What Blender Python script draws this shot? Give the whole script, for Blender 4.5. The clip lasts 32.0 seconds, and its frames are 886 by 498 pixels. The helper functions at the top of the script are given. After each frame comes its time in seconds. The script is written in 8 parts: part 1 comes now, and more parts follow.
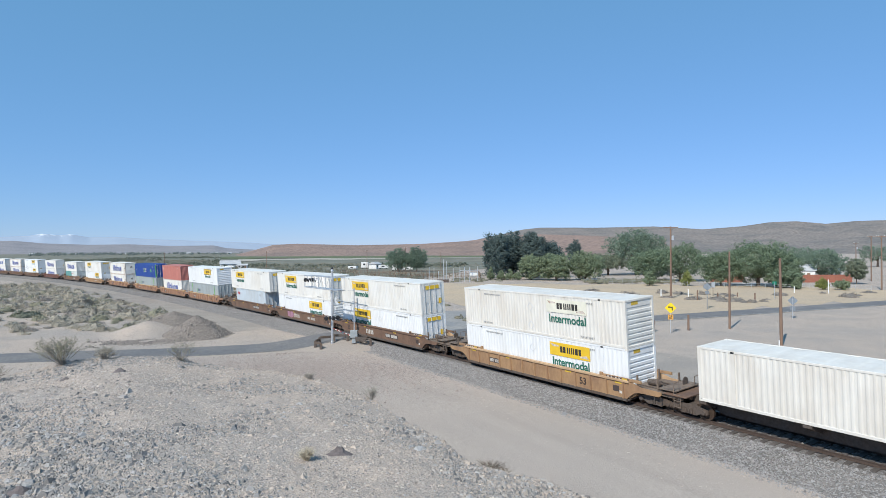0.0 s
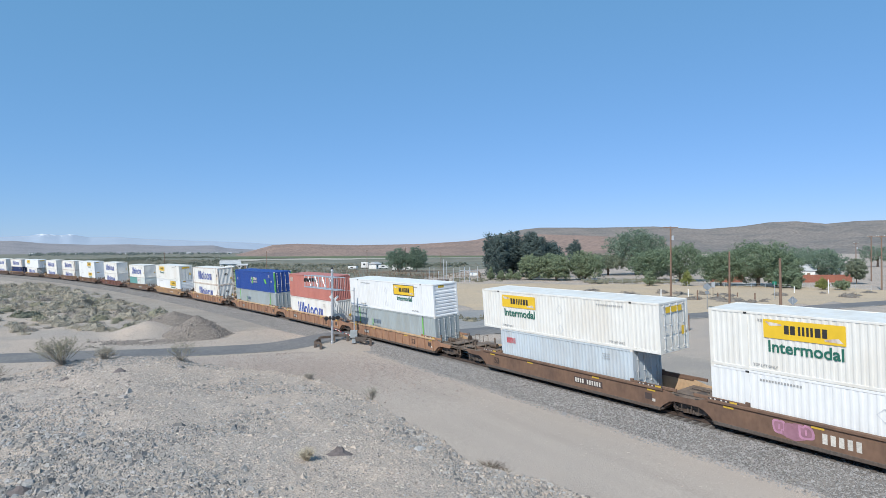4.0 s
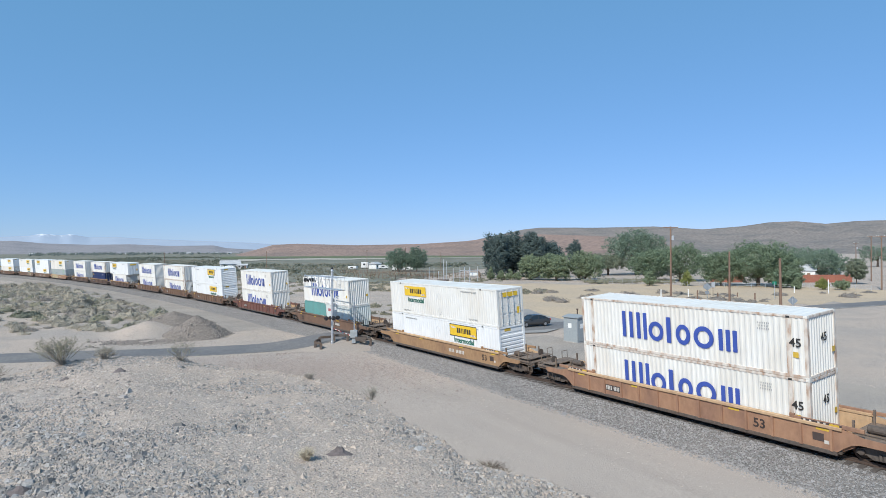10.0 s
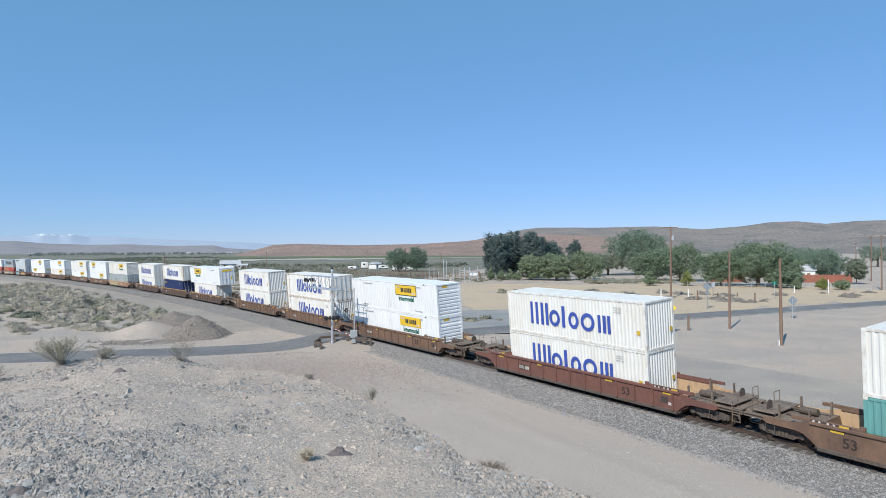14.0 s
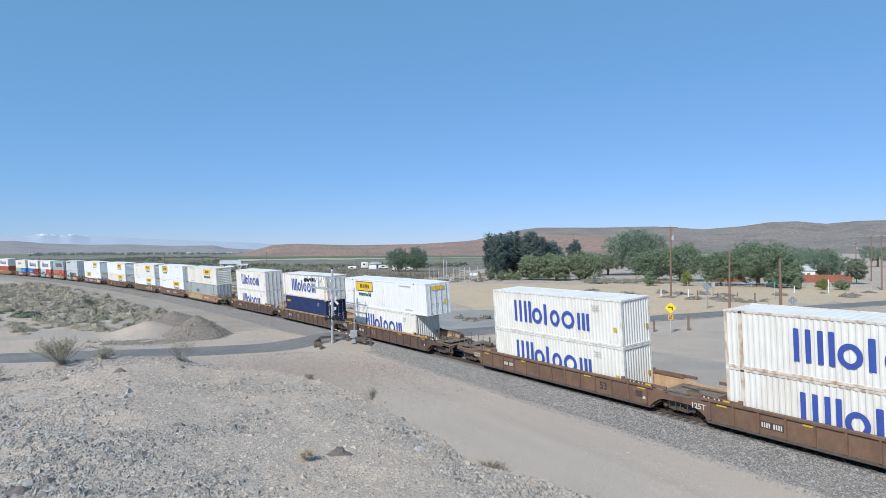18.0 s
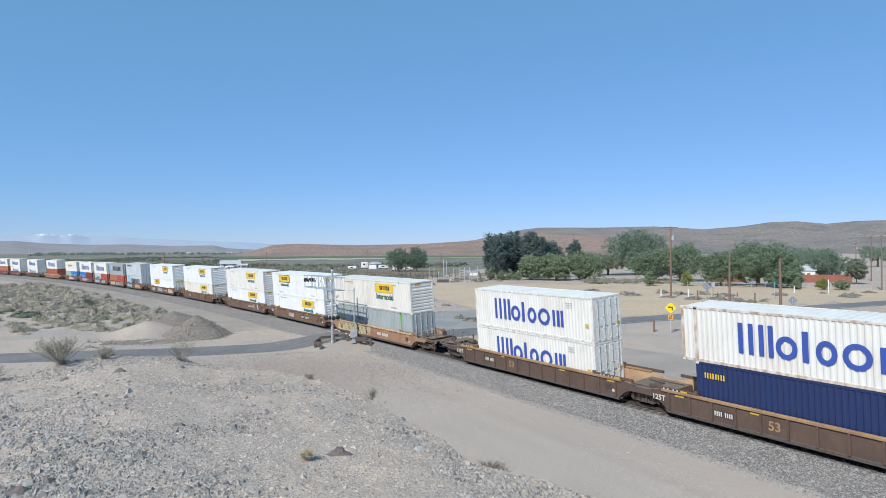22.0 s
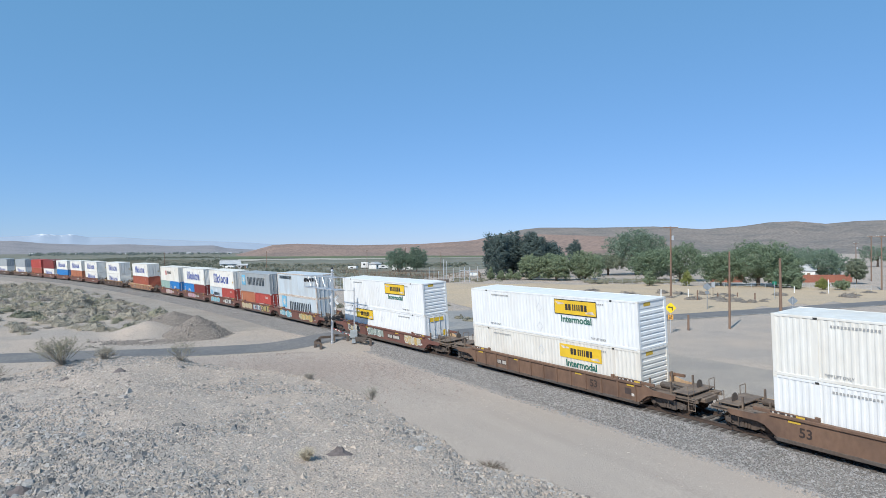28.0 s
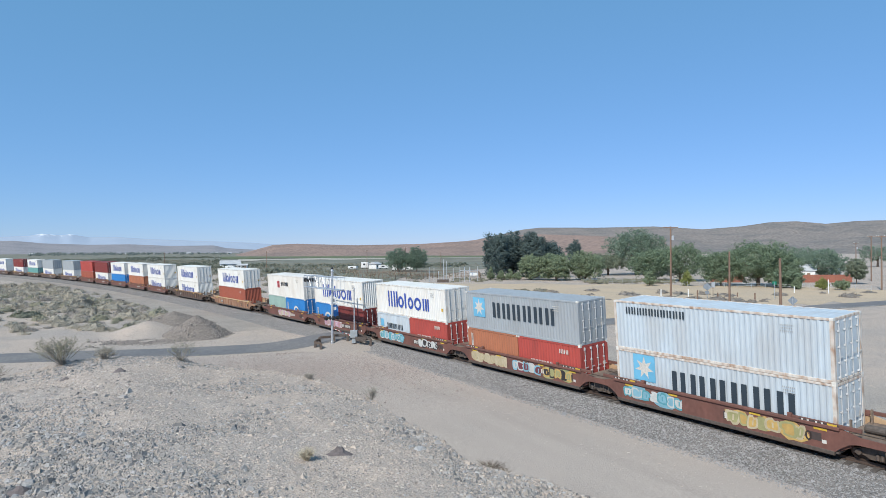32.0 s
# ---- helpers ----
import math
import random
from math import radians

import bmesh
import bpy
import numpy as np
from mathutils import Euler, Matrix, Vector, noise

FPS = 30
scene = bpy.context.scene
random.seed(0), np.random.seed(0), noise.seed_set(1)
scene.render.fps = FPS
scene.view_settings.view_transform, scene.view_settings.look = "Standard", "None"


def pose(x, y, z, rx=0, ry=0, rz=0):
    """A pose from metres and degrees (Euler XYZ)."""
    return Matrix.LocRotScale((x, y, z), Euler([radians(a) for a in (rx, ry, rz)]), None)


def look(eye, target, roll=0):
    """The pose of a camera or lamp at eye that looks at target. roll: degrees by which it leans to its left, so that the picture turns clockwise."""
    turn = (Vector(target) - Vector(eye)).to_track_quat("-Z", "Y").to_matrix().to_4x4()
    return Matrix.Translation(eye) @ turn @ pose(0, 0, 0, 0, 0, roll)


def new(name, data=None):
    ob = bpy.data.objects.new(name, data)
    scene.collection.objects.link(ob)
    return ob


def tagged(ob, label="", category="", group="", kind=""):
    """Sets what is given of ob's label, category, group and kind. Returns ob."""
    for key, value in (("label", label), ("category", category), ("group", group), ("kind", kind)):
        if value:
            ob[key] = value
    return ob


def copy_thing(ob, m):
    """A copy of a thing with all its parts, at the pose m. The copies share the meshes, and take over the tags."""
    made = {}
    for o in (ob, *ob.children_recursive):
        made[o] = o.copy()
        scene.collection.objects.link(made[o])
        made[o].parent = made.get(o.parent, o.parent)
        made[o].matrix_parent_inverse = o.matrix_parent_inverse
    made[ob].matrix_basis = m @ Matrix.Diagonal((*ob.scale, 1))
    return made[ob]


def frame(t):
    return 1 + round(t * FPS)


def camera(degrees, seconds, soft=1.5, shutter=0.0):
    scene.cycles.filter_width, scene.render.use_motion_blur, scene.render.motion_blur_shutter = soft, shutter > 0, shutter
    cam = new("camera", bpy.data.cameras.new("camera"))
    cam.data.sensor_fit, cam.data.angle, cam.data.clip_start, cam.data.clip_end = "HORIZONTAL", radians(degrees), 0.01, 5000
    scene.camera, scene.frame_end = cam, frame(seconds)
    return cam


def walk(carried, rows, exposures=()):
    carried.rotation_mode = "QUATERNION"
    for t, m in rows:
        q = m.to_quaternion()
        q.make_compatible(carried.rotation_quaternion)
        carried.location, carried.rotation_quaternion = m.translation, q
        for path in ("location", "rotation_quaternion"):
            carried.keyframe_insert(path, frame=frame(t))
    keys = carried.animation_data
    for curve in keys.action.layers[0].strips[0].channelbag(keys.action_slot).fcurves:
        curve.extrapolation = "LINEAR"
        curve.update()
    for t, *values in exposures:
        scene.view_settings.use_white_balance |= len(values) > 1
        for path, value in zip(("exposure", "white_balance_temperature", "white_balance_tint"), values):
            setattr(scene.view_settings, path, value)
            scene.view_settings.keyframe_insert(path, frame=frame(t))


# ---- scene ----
# ---- camera ----
H_EYE = 9.10
cam = camera(71.73, 32.0, soft=0.75)
VIEW = look((0, 0, H_EYE), (0, 100, H_EYE + 0.146), -0.198)
walk(cam, [(0, VIEW), (32, VIEW)])

# ---- light ----
SUN_AZ, SUN_EL = 212.0, 41.0  # compass degrees from +Y, clockwise, and height
world = bpy.data.worlds.new("world")
scene.world = world
world.use_nodes = True
wn = world.node_tree
sky = wn.nodes.new("ShaderNodeTexSky")
sky.sky_type = "NISHITA"
sky.sun_disc = False
sky.sun_elevation = radians(SUN_EL)
sky.sun_rotation = radians(SUN_AZ)
sky.air_density, sky.dust_density, sky.ozone_density = 1.0, 0.0, 5.0
sky.altitude = 700
bg = wn.nodes["Background"]
bg.inputs["Strength"].default_value = 0.107
tint = wn.nodes.new("ShaderNodeMix")
tint.data_type, tint.blend_type = "RGBA", "MULTIPLY"
tint.inputs["Factor"].default_value = 1.0
tint.inputs["B"].default_value = (0.456, 0.422, 0.65, 1)
clear = wn.nodes.new("ShaderNodeMix")
clear.data_type, clear.blend_type = "RGBA", "ADD"
clear.inputs["Factor"].default_value = 1.0
clear.inputs["B"].default_value = (0.80, 2.30, 3.28, 1)
wn.links.new(sky.outputs[0], tint.inputs["A"])
wn.links.new(tint.outputs["Result"], clear.inputs["A"])
wn.links.new(clear.outputs["Result"], bg.inputs["Color"])
sun = new("sun", bpy.data.lights.new("sun", "SUN"))
sun.data.energy, sun.data.angle, sun.data.color = 4.6, radians(0.55), (0.955, 0.932, 0.868)
sun_way = Vector((math.sin(radians(SUN_AZ)) * math.cos(radians(SUN_EL)), math.cos(radians(SUN_AZ)) * math.cos(radians(SUN_EL)), math.sin(radians(SUN_EL))))
sun.matrix_basis = look(sun_way * 60 + Vector((0, 40, 0)), (0, 40, 0))
scene.view_settings.exposure = 0.03


# ---- materials ----
def surface(name, colour, rough=0.7, metal=0.0, grain=6.0, vary=0.12, second=None, blotch=0.6, amount=0.35, bump=0.15, bump_scale=40.0, each=0.0, island=False, world_space=False, streak=1.0, spec=0.5):
    """A weathered surface: a base colour, fine grain, larger blotches of a second colour, and relief."""
    m = bpy.data.materials.new(name)
    m.use_nodes = True
    t = m.node_tree
    b = t.nodes["Principled BSDF"]
    b.inputs["Roughness"].default_value, b.inputs["Metallic"].default_value = rough, metal
    b.inputs["Specular IOR Level"].default_value = spec
    if world_space:
        geo = t.nodes.new("ShaderNodeNewGeometry")
        place = geo.outputs["Position"]
    else:
        co = t.nodes.new("ShaderNodeTexCoord")
        info = t.nodes.new("ShaderNodeObjectInfo")
        add = t.nodes.new("ShaderNodeVectorMath")
        mul = t.nodes.new("ShaderNodeMath")
        mul.operation, mul.inputs[1].default_value = "MULTIPLY", 37.0
        t.links.new(info.outputs["Random"], mul.inputs[0])
        t.links.new(co.outputs["Object"], add.inputs[0])
        t.links.new(mul.outputs[0], add.inputs[1])
        place = add.outputs[0]
    if streak != 1.0:
        mp = t.nodes.new("ShaderNodeMapping")
        mp.inputs["Scale"].default_value = (1, 1, streak)
        t.links.new(place, mp.inputs["Vector"])
        place = mp.outputs[0]
    def noise_at(scale, detail=4.0):
        n = t.nodes.new("ShaderNodeTexNoise")
        n.inputs["Scale"].default_value, n.inputs["Detail"].default_value = scale, detail
        t.links.new(place, n.inputs["Vector"])
        return n.outputs["Fac"]
    second = second or tuple(c * 0.6 for c in colour)
    ramp = t.nodes.new("ShaderNodeMapRange")
    ramp.inputs["From Min"].default_value, ramp.inputs["From Max"].default_value = 0.42, 0.68
    ramp.inputs["To Max"].default_value = amount
    t.links.new(noise_at(blotch, 6.0), ramp.inputs["Value"])
    mix = t.nodes.new("ShaderNodeMix")
    mix.data_type = "RGBA"
    mix.inputs["A"].default_value, mix.inputs["B"].default_value = (*colour, 1), (*second, 1)
    t.links.new(ramp.outputs[0], mix.inputs["Factor"])
    hsv = t.nodes.new("ShaderNodeHueSaturation")
    t.links.new(mix.outputs["Result"], hsv.inputs["Color"])
    val = t.nodes.new("ShaderNodeMapRange")
    val.inputs["To Min"].default_value, val.inputs["To Max"].default_value = 1 - vary * 2, 1 + vary * 2
    t.links.new(noise_at(grain), val.inputs["Value"])
    last = val.outputs[0]
    if each:
        inf = t.nodes.new("ShaderNodeObjectInfo")
        isl = t.nodes.new("ShaderNodeNewGeometry")
        rnd = t.nodes.new("ShaderNodeMapRange")
        rnd.inputs["To Min"].default_value, rnd.inputs["To Max"].default_value = 1 - each, 1 + each
        t.links.new(isl.outputs["Random Per Island"] if island else inf.outputs["Random"], rnd.inputs["Value"])
        prod = t.nodes.new("ShaderNodeMath")
        prod.operation = "MULTIPLY"
        t.links.new(last, prod.inputs[0])
        t.links.new(rnd.outputs[0], prod.inputs[1])
        last = prod.outputs[0]
    t.links.new(last, hsv.inputs["Value"])
    t.links.new(hsv.outputs[0], b.inputs["Base Color"])
    if bump:
        bp = t.nodes.new("ShaderNodeBump")
        bp.inputs["Strength"].default_value, bp.inputs["Distance"].default_value = bump, 0.6 / bump_scale
        t.links.new(noise_at(bump_scale), bp.inputs["Height"])
        t.links.new(bp.outputs[0], b.inputs["Normal"])
    return m


def gravel(name, earth, second, tones, cells, share, blotch=0.13, band=None, bump=1.0, sand_spots=0.25):
    """Ground of earth and small stones: cells of stone in several tones, more of them in some patches than in others.
    cells: stones a metre; share: how much of the ground they cover; band: degrees of a direction along which the earth is streaked."""
    m = bpy.data.materials.new(name)
    m.use_nodes = True
    t = m.node_tree
    b = t.nodes["Principled BSDF"]
    b.inputs["Roughness"].default_value, b.inputs["Specular IOR Level"].default_value = 0.95, 0.12
    place = t.nodes.new("ShaderNodeNewGeometry").outputs["Position"]
    def noise_at(scale, detail=4.0, where=None):
        n = t.nodes.new("ShaderNodeTexNoise")
        n.inputs["Scale"].default_value, n.inputs["Detail"].default_value = scale, detail
        t.links.new(where or place, n.inputs["Vector"])
        return n.outputs["Fac"]
    def ranged(value, a, c, lo, hi):
        r = t.nodes.new("ShaderNodeMapRange")
        for key, q in (("From Min", a), ("From Max", c), ("To Min", lo), ("To Max", hi)):
            r.inputs[key].default_value = q
        t.links.new(value, r.inputs["Value"])
        return r.outputs[0]
    def mixed(factor, a, c):
        x = t.nodes.new("ShaderNodeMix")
        x.data_type = "RGBA"
        t.links.new(factor, x.inputs["Factor"])
        for key, q in (("A", a), ("B", c)):
            if isinstance(q, tuple):
                x.inputs[key].default_value = (*q, 1)
            else:
                t.links.new(q, x.inputs[key])
        return x.outputs["Result"]
    def product(a, c):
        x = t.nodes.new("ShaderNodeMath")
        x.operation = "MULTIPLY"
        t.links.new(a, x.inputs[0])
        t.links.new(c, x.inputs[1])
        return x.outputs[0]
    where = None
    if band is not None:
        mp = t.nodes.new("ShaderNodeMapping")
        mp.vector_type = "TEXTURE"
        mp.inputs["Rotation"].default_value = (0, 0, radians(band))
        mp.inputs["Scale"].default_value = (16, 1, 1)
        t.links.new(place, mp.inputs["Vector"])
        where = mp.outputs[0]
    base = mixed(ranged(noise_at(blotch, 6.0), 0.40, 0.62, 0, 1), earth, second)
    if where:
        base = mixed(ranged(noise_at(0.8, 4.0, where), 0.38, 0.66, 0, 0.85), base, tuple(c * 1.16 for c in earth))
    v = t.nodes.new("ShaderNodeTexVoronoi")
    v.inputs["Scale"].default_value = cells
    warp = t.nodes.new("ShaderNodeVectorMath")
    noisy = t.nodes.new("ShaderNodeTexNoise")
    noisy.inputs["Scale"].default_value = cells * 0.7
    t.links.new(place, noisy.inputs["Vector"])
    warp.operation, warp.inputs[1].default_value = "MULTIPLY_ADD", (0.9 / cells,) * 3
    t.links.new(noisy.outputs["Color"], warp.inputs[0])
    t.links.new(place, warp.inputs[2])
    t.links.new(warp.outputs[0], v.inputs["Vector"])
    sep = t.nodes.new("ShaderNodeSeparateColor")
    t.links.new(v.outputs["Color"], sep.inputs[0])
    ramp = t.nodes.new("ShaderNodeValToRGB")
    for k, c in enumerate(tones):
        e = ramp.color_ramp.elements[k] if k < 2 else ramp.color_ramp.elements.new(k / (len(tones) - 1))
        e.position, e.color = k / (len(tones) - 1), (*c, 1)
    t.links.new(sep.outputs[0], ramp.inputs[0])
    patch = ranged(noise_at(blotch * 4, 5.0), 0.35, 0.62, 1 - sand_spots * 2, 1.0)
    stone = product(ranged(sep.outputs[1], 1 - share - 0.02, 1 - share + 0.02, 0, 1), ranged(v.outputs["Distance"], 0.40, 0.62, 1, 0))
    stone = product(stone, patch)
    hsv = t.nodes.new("ShaderNodeHueSaturation")
    t.links.new(mixed(stone, base, ramp.outputs[0]), hsv.inputs["Color"])
    t.links.new(ranged(noise_at(cells * 1.8, 3.0), 0.25, 0.75, 0.62, 1.36), hsv.inputs["Value"])
    t.links.new(hsv.outputs[0], b.inputs["Base Color"])
    up = t.nodes.new("ShaderNodeMath")
    up.operation = "ADD"
    t.links.new(product(stone, ranged(v.outputs["Distance"], 0, 0.6, 1.0, 0.2)), up.inputs[0])
    t.links.new(noise_at(cells * 0.6, 5.0), up.inputs[1])
    bp = t.nodes.new("ShaderNodeBump")
    bp.inputs["Strength"].default_value, bp.inputs["Distance"].default_value = bump, 0.35 / cells
    t.links.new(up.outputs[0], bp.inputs["Height"])
    t.links.new(bp.outputs[0], b.inputs["Normal"])
    return m


def plain(name, colour, rough=0.5, metal=0.0):
    return surface(name, colour, rough, metal, grain=12.0, vary=0.04, amount=0.15, bump=0.05)


def glass_material(name, colour=(0.02, 0.025, 0.03)):
    m = bpy.data.materials.new(name)
    m.use_nodes = True
    b = m.node_tree.nodes["Principled BSDF"]
    b.inputs["Base Color"].default_value, b.inputs["Roughness"].default_value = (*colour, 1), 0.06
    b.inputs["Metallic"].default_value = 0.0
    b.inputs["Specular IOR Level"].default_value = 0.8
    return m


# ---- geometry helpers ----
class Geo:
    """Collects the faces of one mesh."""

    def __init__(self):
        self.v, self.f = [], []

    def add(self, verts, faces):
        n = len(self.v)
        self.v += [tuple(p) for p in verts]
        self.f += [tuple(i + n for i in q) for q in faces]
        return self

    def box(self, x0, x1, y0, y1, z0, z1, bevel=0.0):
        if bevel:
            b = bevel
            prof = [(y0 + b, z0), (y1 - b, z0), (y1, z0 + b), (y1, z1 - b), (y1 - b, z1), (y0 + b, z1), (y0, z1 - b), (y0, z0 + b)]
            return self.extrude([(0, *p) for p in prof], (x0, 0, 0), (x1, 0, 0))
        return self.add([(x, y, z) for x in (x0, x1) for y in (y0, y1) for z in (z0, z1)], [(0, 1, 3, 2), (4, 6, 7, 5), (0, 4, 5, 1), (2, 3, 7, 6), (0, 2, 6, 4), (1, 5, 7, 3)])

    def extrude(self, loop, a, b):
        """A closed loop of points, swept from the offset a to the offset b, with caps."""
        n = len(loop)
        v = [tuple(p[i] + o[i] for i in range(3)) for o in (a, b) for p in loop]
        f = [(i, (i + 1) % n, n + (i + 1) % n, n + i) for i in range(n)]
        return self.add(v, f + [tuple(range(n - 1, -1, -1)), tuple(range(n, 2 * n))])

    def rod(self, a, b, r, r2=None, sides=8):
        a, b = Vector(a), Vector(b)
        d = (b - a).normalized()
        u = d.orthogonal().normalized()
        w = d.cross(u)
        r2 = r if r2 is None else r2
        v = [p + (u * math.cos(k * math.tau / sides) + w * math.sin(k * math.tau / sides)) * q for p, q in ((a, r), (b, r2)) for k in range(sides)]
        f = [(i, (i + 1) % sides, sides + (i + 1) % sides, sides + i) for i in range(sides)]
        return self.add(v, f + [tuple(range(sides - 1, -1, -1)), tuple(range(sides, 2 * sides))])

    def lathe(self, prof, sides=16, centre=(0, 0, 0), axis="z"):
        """A profile of (radius, height) turned round an axis."""
        v = []
        for r, h in prof:
            for k in range(sides):
                c, s = math.cos(k * math.tau / sides) * r, math.sin(k * math.tau / sides) * r
                p = {"z": (c, s, h), "y": (c, h, s), "x": (h, c, s)}[axis]
                v.append(tuple(p[i] + centre[i] for i in range(3)))
        f = [(j * sides + k, j * sides + (k + 1) % sides, (j + 1) * sides + (k + 1) % sides, (j + 1) * sides + k) for j in range(len(prof) - 1) for k in range(sides)]
        return self.add(v, f + [tuple(range(sides)), tuple(range((len(prof) - 1) * sides, len(prof) * sides))])

    def grid(self, rows):
        n, m = len(rows), len(rows[0])
        return self.add([p for r in rows for p in r], [(i * m + j, i * m + j + 1, (i + 1) * m + j + 1, (i + 1) * m + j) for i in range(n - 1) for j in range(m - 1)])

    def mesh(self, name):
        me = bpy.data.meshes.new(name)
        me.from_pydata(self.v, [], self.f)
        bm = bmesh.new()
        bm.from_mesh(me)
        bmesh.ops.recalc_face_normals(bm, faces=bm.faces)
        bm.to_mesh(me)
        bm.free()
        return me


def part(name, shape, material, parent=None, label="", m=None):
    """One mesh object out of a Geo or a ready mesh, under a thing or a part."""
    me = shape.mesh(name) if isinstance(shape, Geo) else shape
    if material and not me.materials:
        me.materials.append(material)
    ob = new(name, me)
    if parent:
        ob.parent = parent
    if m:
        ob.matrix_basis = m
    if label:
        ob["label"] = label
    return ob


def thing(name, label, category, m=None, group="", kind=""):
    ob = new(name)
    ob.empty_display_size = 0.3
    tagged(ob, label, category, group, kind)
    if m:
        ob.matrix_basis = m
    return ob


def fast_mesh(name, verts, faces, material, smooth=False):
    """A large mesh from numpy arrays of equal-sided faces."""
    me = bpy.data.meshes.new(name)
    n, k = faces.shape
    me.vertices.add(len(verts))
    me.vertices.foreach_set("co", np.ascontiguousarray(verts, dtype=np.float32).ravel())
    me.loops.add(n * k)
    me.loops.foreach_set("vertex_index", np.ascontiguousarray(faces, dtype=np.int32).ravel())
    me.polygons.add(n)
    me.polygons.foreach_set("loop_start", np.arange(0, n * k, k, dtype=np.int32))
    me.polygons.foreach_set("use_smooth", np.full(n, smooth))
    me.update(calc_edges=True)
    me.materials.append(material)
    return me


WORDS = {}


def word(text, size, material):
    """Upright lettering as a flat mesh in the x-z plane, readable from -y, its middle at the origin."""
    key = (text, size, material.name)
    if key not in WORDS:
        cu = bpy.data.curves.new("lettering", "FONT")
        cu.body, cu.size, cu.align_x, cu.align_y, cu.extrude = text, size, "CENTER", "CENTER", 0.002
        cu.offset, cu.resolution_u = 0.022 * size, 3
        ob = bpy.data.objects.new("lettering", cu)
        scene.collection.objects.link(ob)
        bpy.context.view_layer.update()
        me = bpy.data.meshes.new_from_object(ob.evaluated_get(bpy.context.evaluated_depsgraph_get()))
        bpy.data.objects.remove(ob)
        me.transform(Matrix.Rotation(radians(90), 4, "X"))
        me.materials.clear()
        me.materials.append(material)
        WORDS[key] = me
    return WORDS[key]


# ---- value noise on arrays ----
_table = np.random.RandomState(7).rand(256, 256)


def vnoise(x, y):
    xi, yi = np.floor(x).astype(int), np.floor(y).astype(int)
    fx, fy = x - xi, y - yi
    fx, fy = fx * fx * (3 - 2 * fx), fy * fy * (3 - 2 * fy)
    a, b = _table[xi % 256, yi % 256], _table[(xi + 1) % 256, yi % 256]
    c, d = _table[xi % 256, (yi + 1) % 256], _table[(xi + 1) % 256, (yi + 1) % 256]
    return (a * (1 - fx) + b * fx) * (1 - fy) + (c * (1 - fx) + d * fx) * fy - 0.5


def fnoise(x, y, scale, octaves=4):
    out, amp = 0.0, 1.0
    for k in range(octaves):
        out = out + amp * vnoise(x / scale + 17.3 * k, y / scale + 5.1 * k)
        scale, amp = scale * 0.5, amp * 0.5
    return out


# ---- the railway line ----
PHI, FOOT, KAPPA, BEND, EASE = -1.024445, 30.3679, 1.03896e-3, 45.267, 75.513
_ds = 0.5
_S = np.arange(BEND, -1300, -_ds)
_a = BEND - _S
_TH = np.where(_a < EASE, KAPPA * _a * _a / 2 / EASE, KAPPA * (_a - EASE / 2))
_AL = BEND - np.concatenate([[0], np.cumsum((np.cos(_TH[1:]) + np.cos(_TH[:-1])) / 2 * _ds)])
_LA = -np.concatenate([[0], np.cumsum((np.sin(_TH[1:]) + np.sin(_TH[:-1])) / 2 * _ds)])
DX, DY = math.cos(PHI), math.sin(PHI)


def rail_at(s, lat=0.0):
    """x, y and heading at s metres along the line, lat metres to the left of the way that the train goes."""
    s = np.asarray(s, dtype=float)
    th = np.where(s > BEND, 0.0, np.interp(-s, -_S, _TH))
    al = np.where(s > BEND, s, np.interp(-s, -_S, _AL)) - lat * np.sin(th)
    la = np.where(s > BEND, 0.0, np.interp(-s, -_S, _LA)) + lat * np.cos(th) + FOOT
    return al * DX - la * DY, al * DY + la * DX, PHI + th


def rail_cant(s):
    """Degrees by which the track leans into its bend, and how far its middle is raised by that."""
    c = 4.3 * np.clip((BEND + 8 - np.asarray(s, dtype=float)) / 70, 0, 1)
    return c, 0.76 * np.sin(np.radians(c))


def rail_lat(x, y):
    """Along and across the line for points of the ground, roughly."""
    al, la = x * DX + y * DY, -x * DY + y * DX - FOOT
    th = np.interp(-al, -_AL, _TH)
    return al, (la - np.where(al > BEND, 0.0, np.interp(-al, -_AL, _LA))) * np.cos(th)


# ---- ground ----
Z_GROUND = -0.85


def smooth_table(az, xs, ys):
    return sum(np.interp(az + d, xs, ys) for d in (-2.4, -1.2, 0.0, 1.2, 2.4)) / 5


def edge(az):
    """How far the rocky terrace below the camera reaches, by compass degrees from +Y."""
    return smooth_table(az, [-180, -120, -60, -42, -36, -33, -29.5, -26, -21.8, -18.5, -14.7, -10.8, -7.6, -5, -1.3, 3.5, 11.3, 20, 40, 70, 110, 180], [50, 44, 46, 48, 49, 50, 50, 48, 46.3, 44.6, 43.1, 40, 34.1, 31.5, 27.1, 22.9, 20.9, 19.5, 17.5, 16, 18, 50])


def crest(az):
    """Height of the terrace at its edge."""
    return smooth_table(az, [-180, -60, -42, -36, -33, -29.5, -26, -21.8, -18.5, -14, -10, 40, 180], [3, 0.9, 0.8, 0.85, 1.3, 1.65, 1.8, 1.2, 1.0, 0.9, 0.9, 0.9, 3])


def toe(az):
    return edge(az) + 2.2


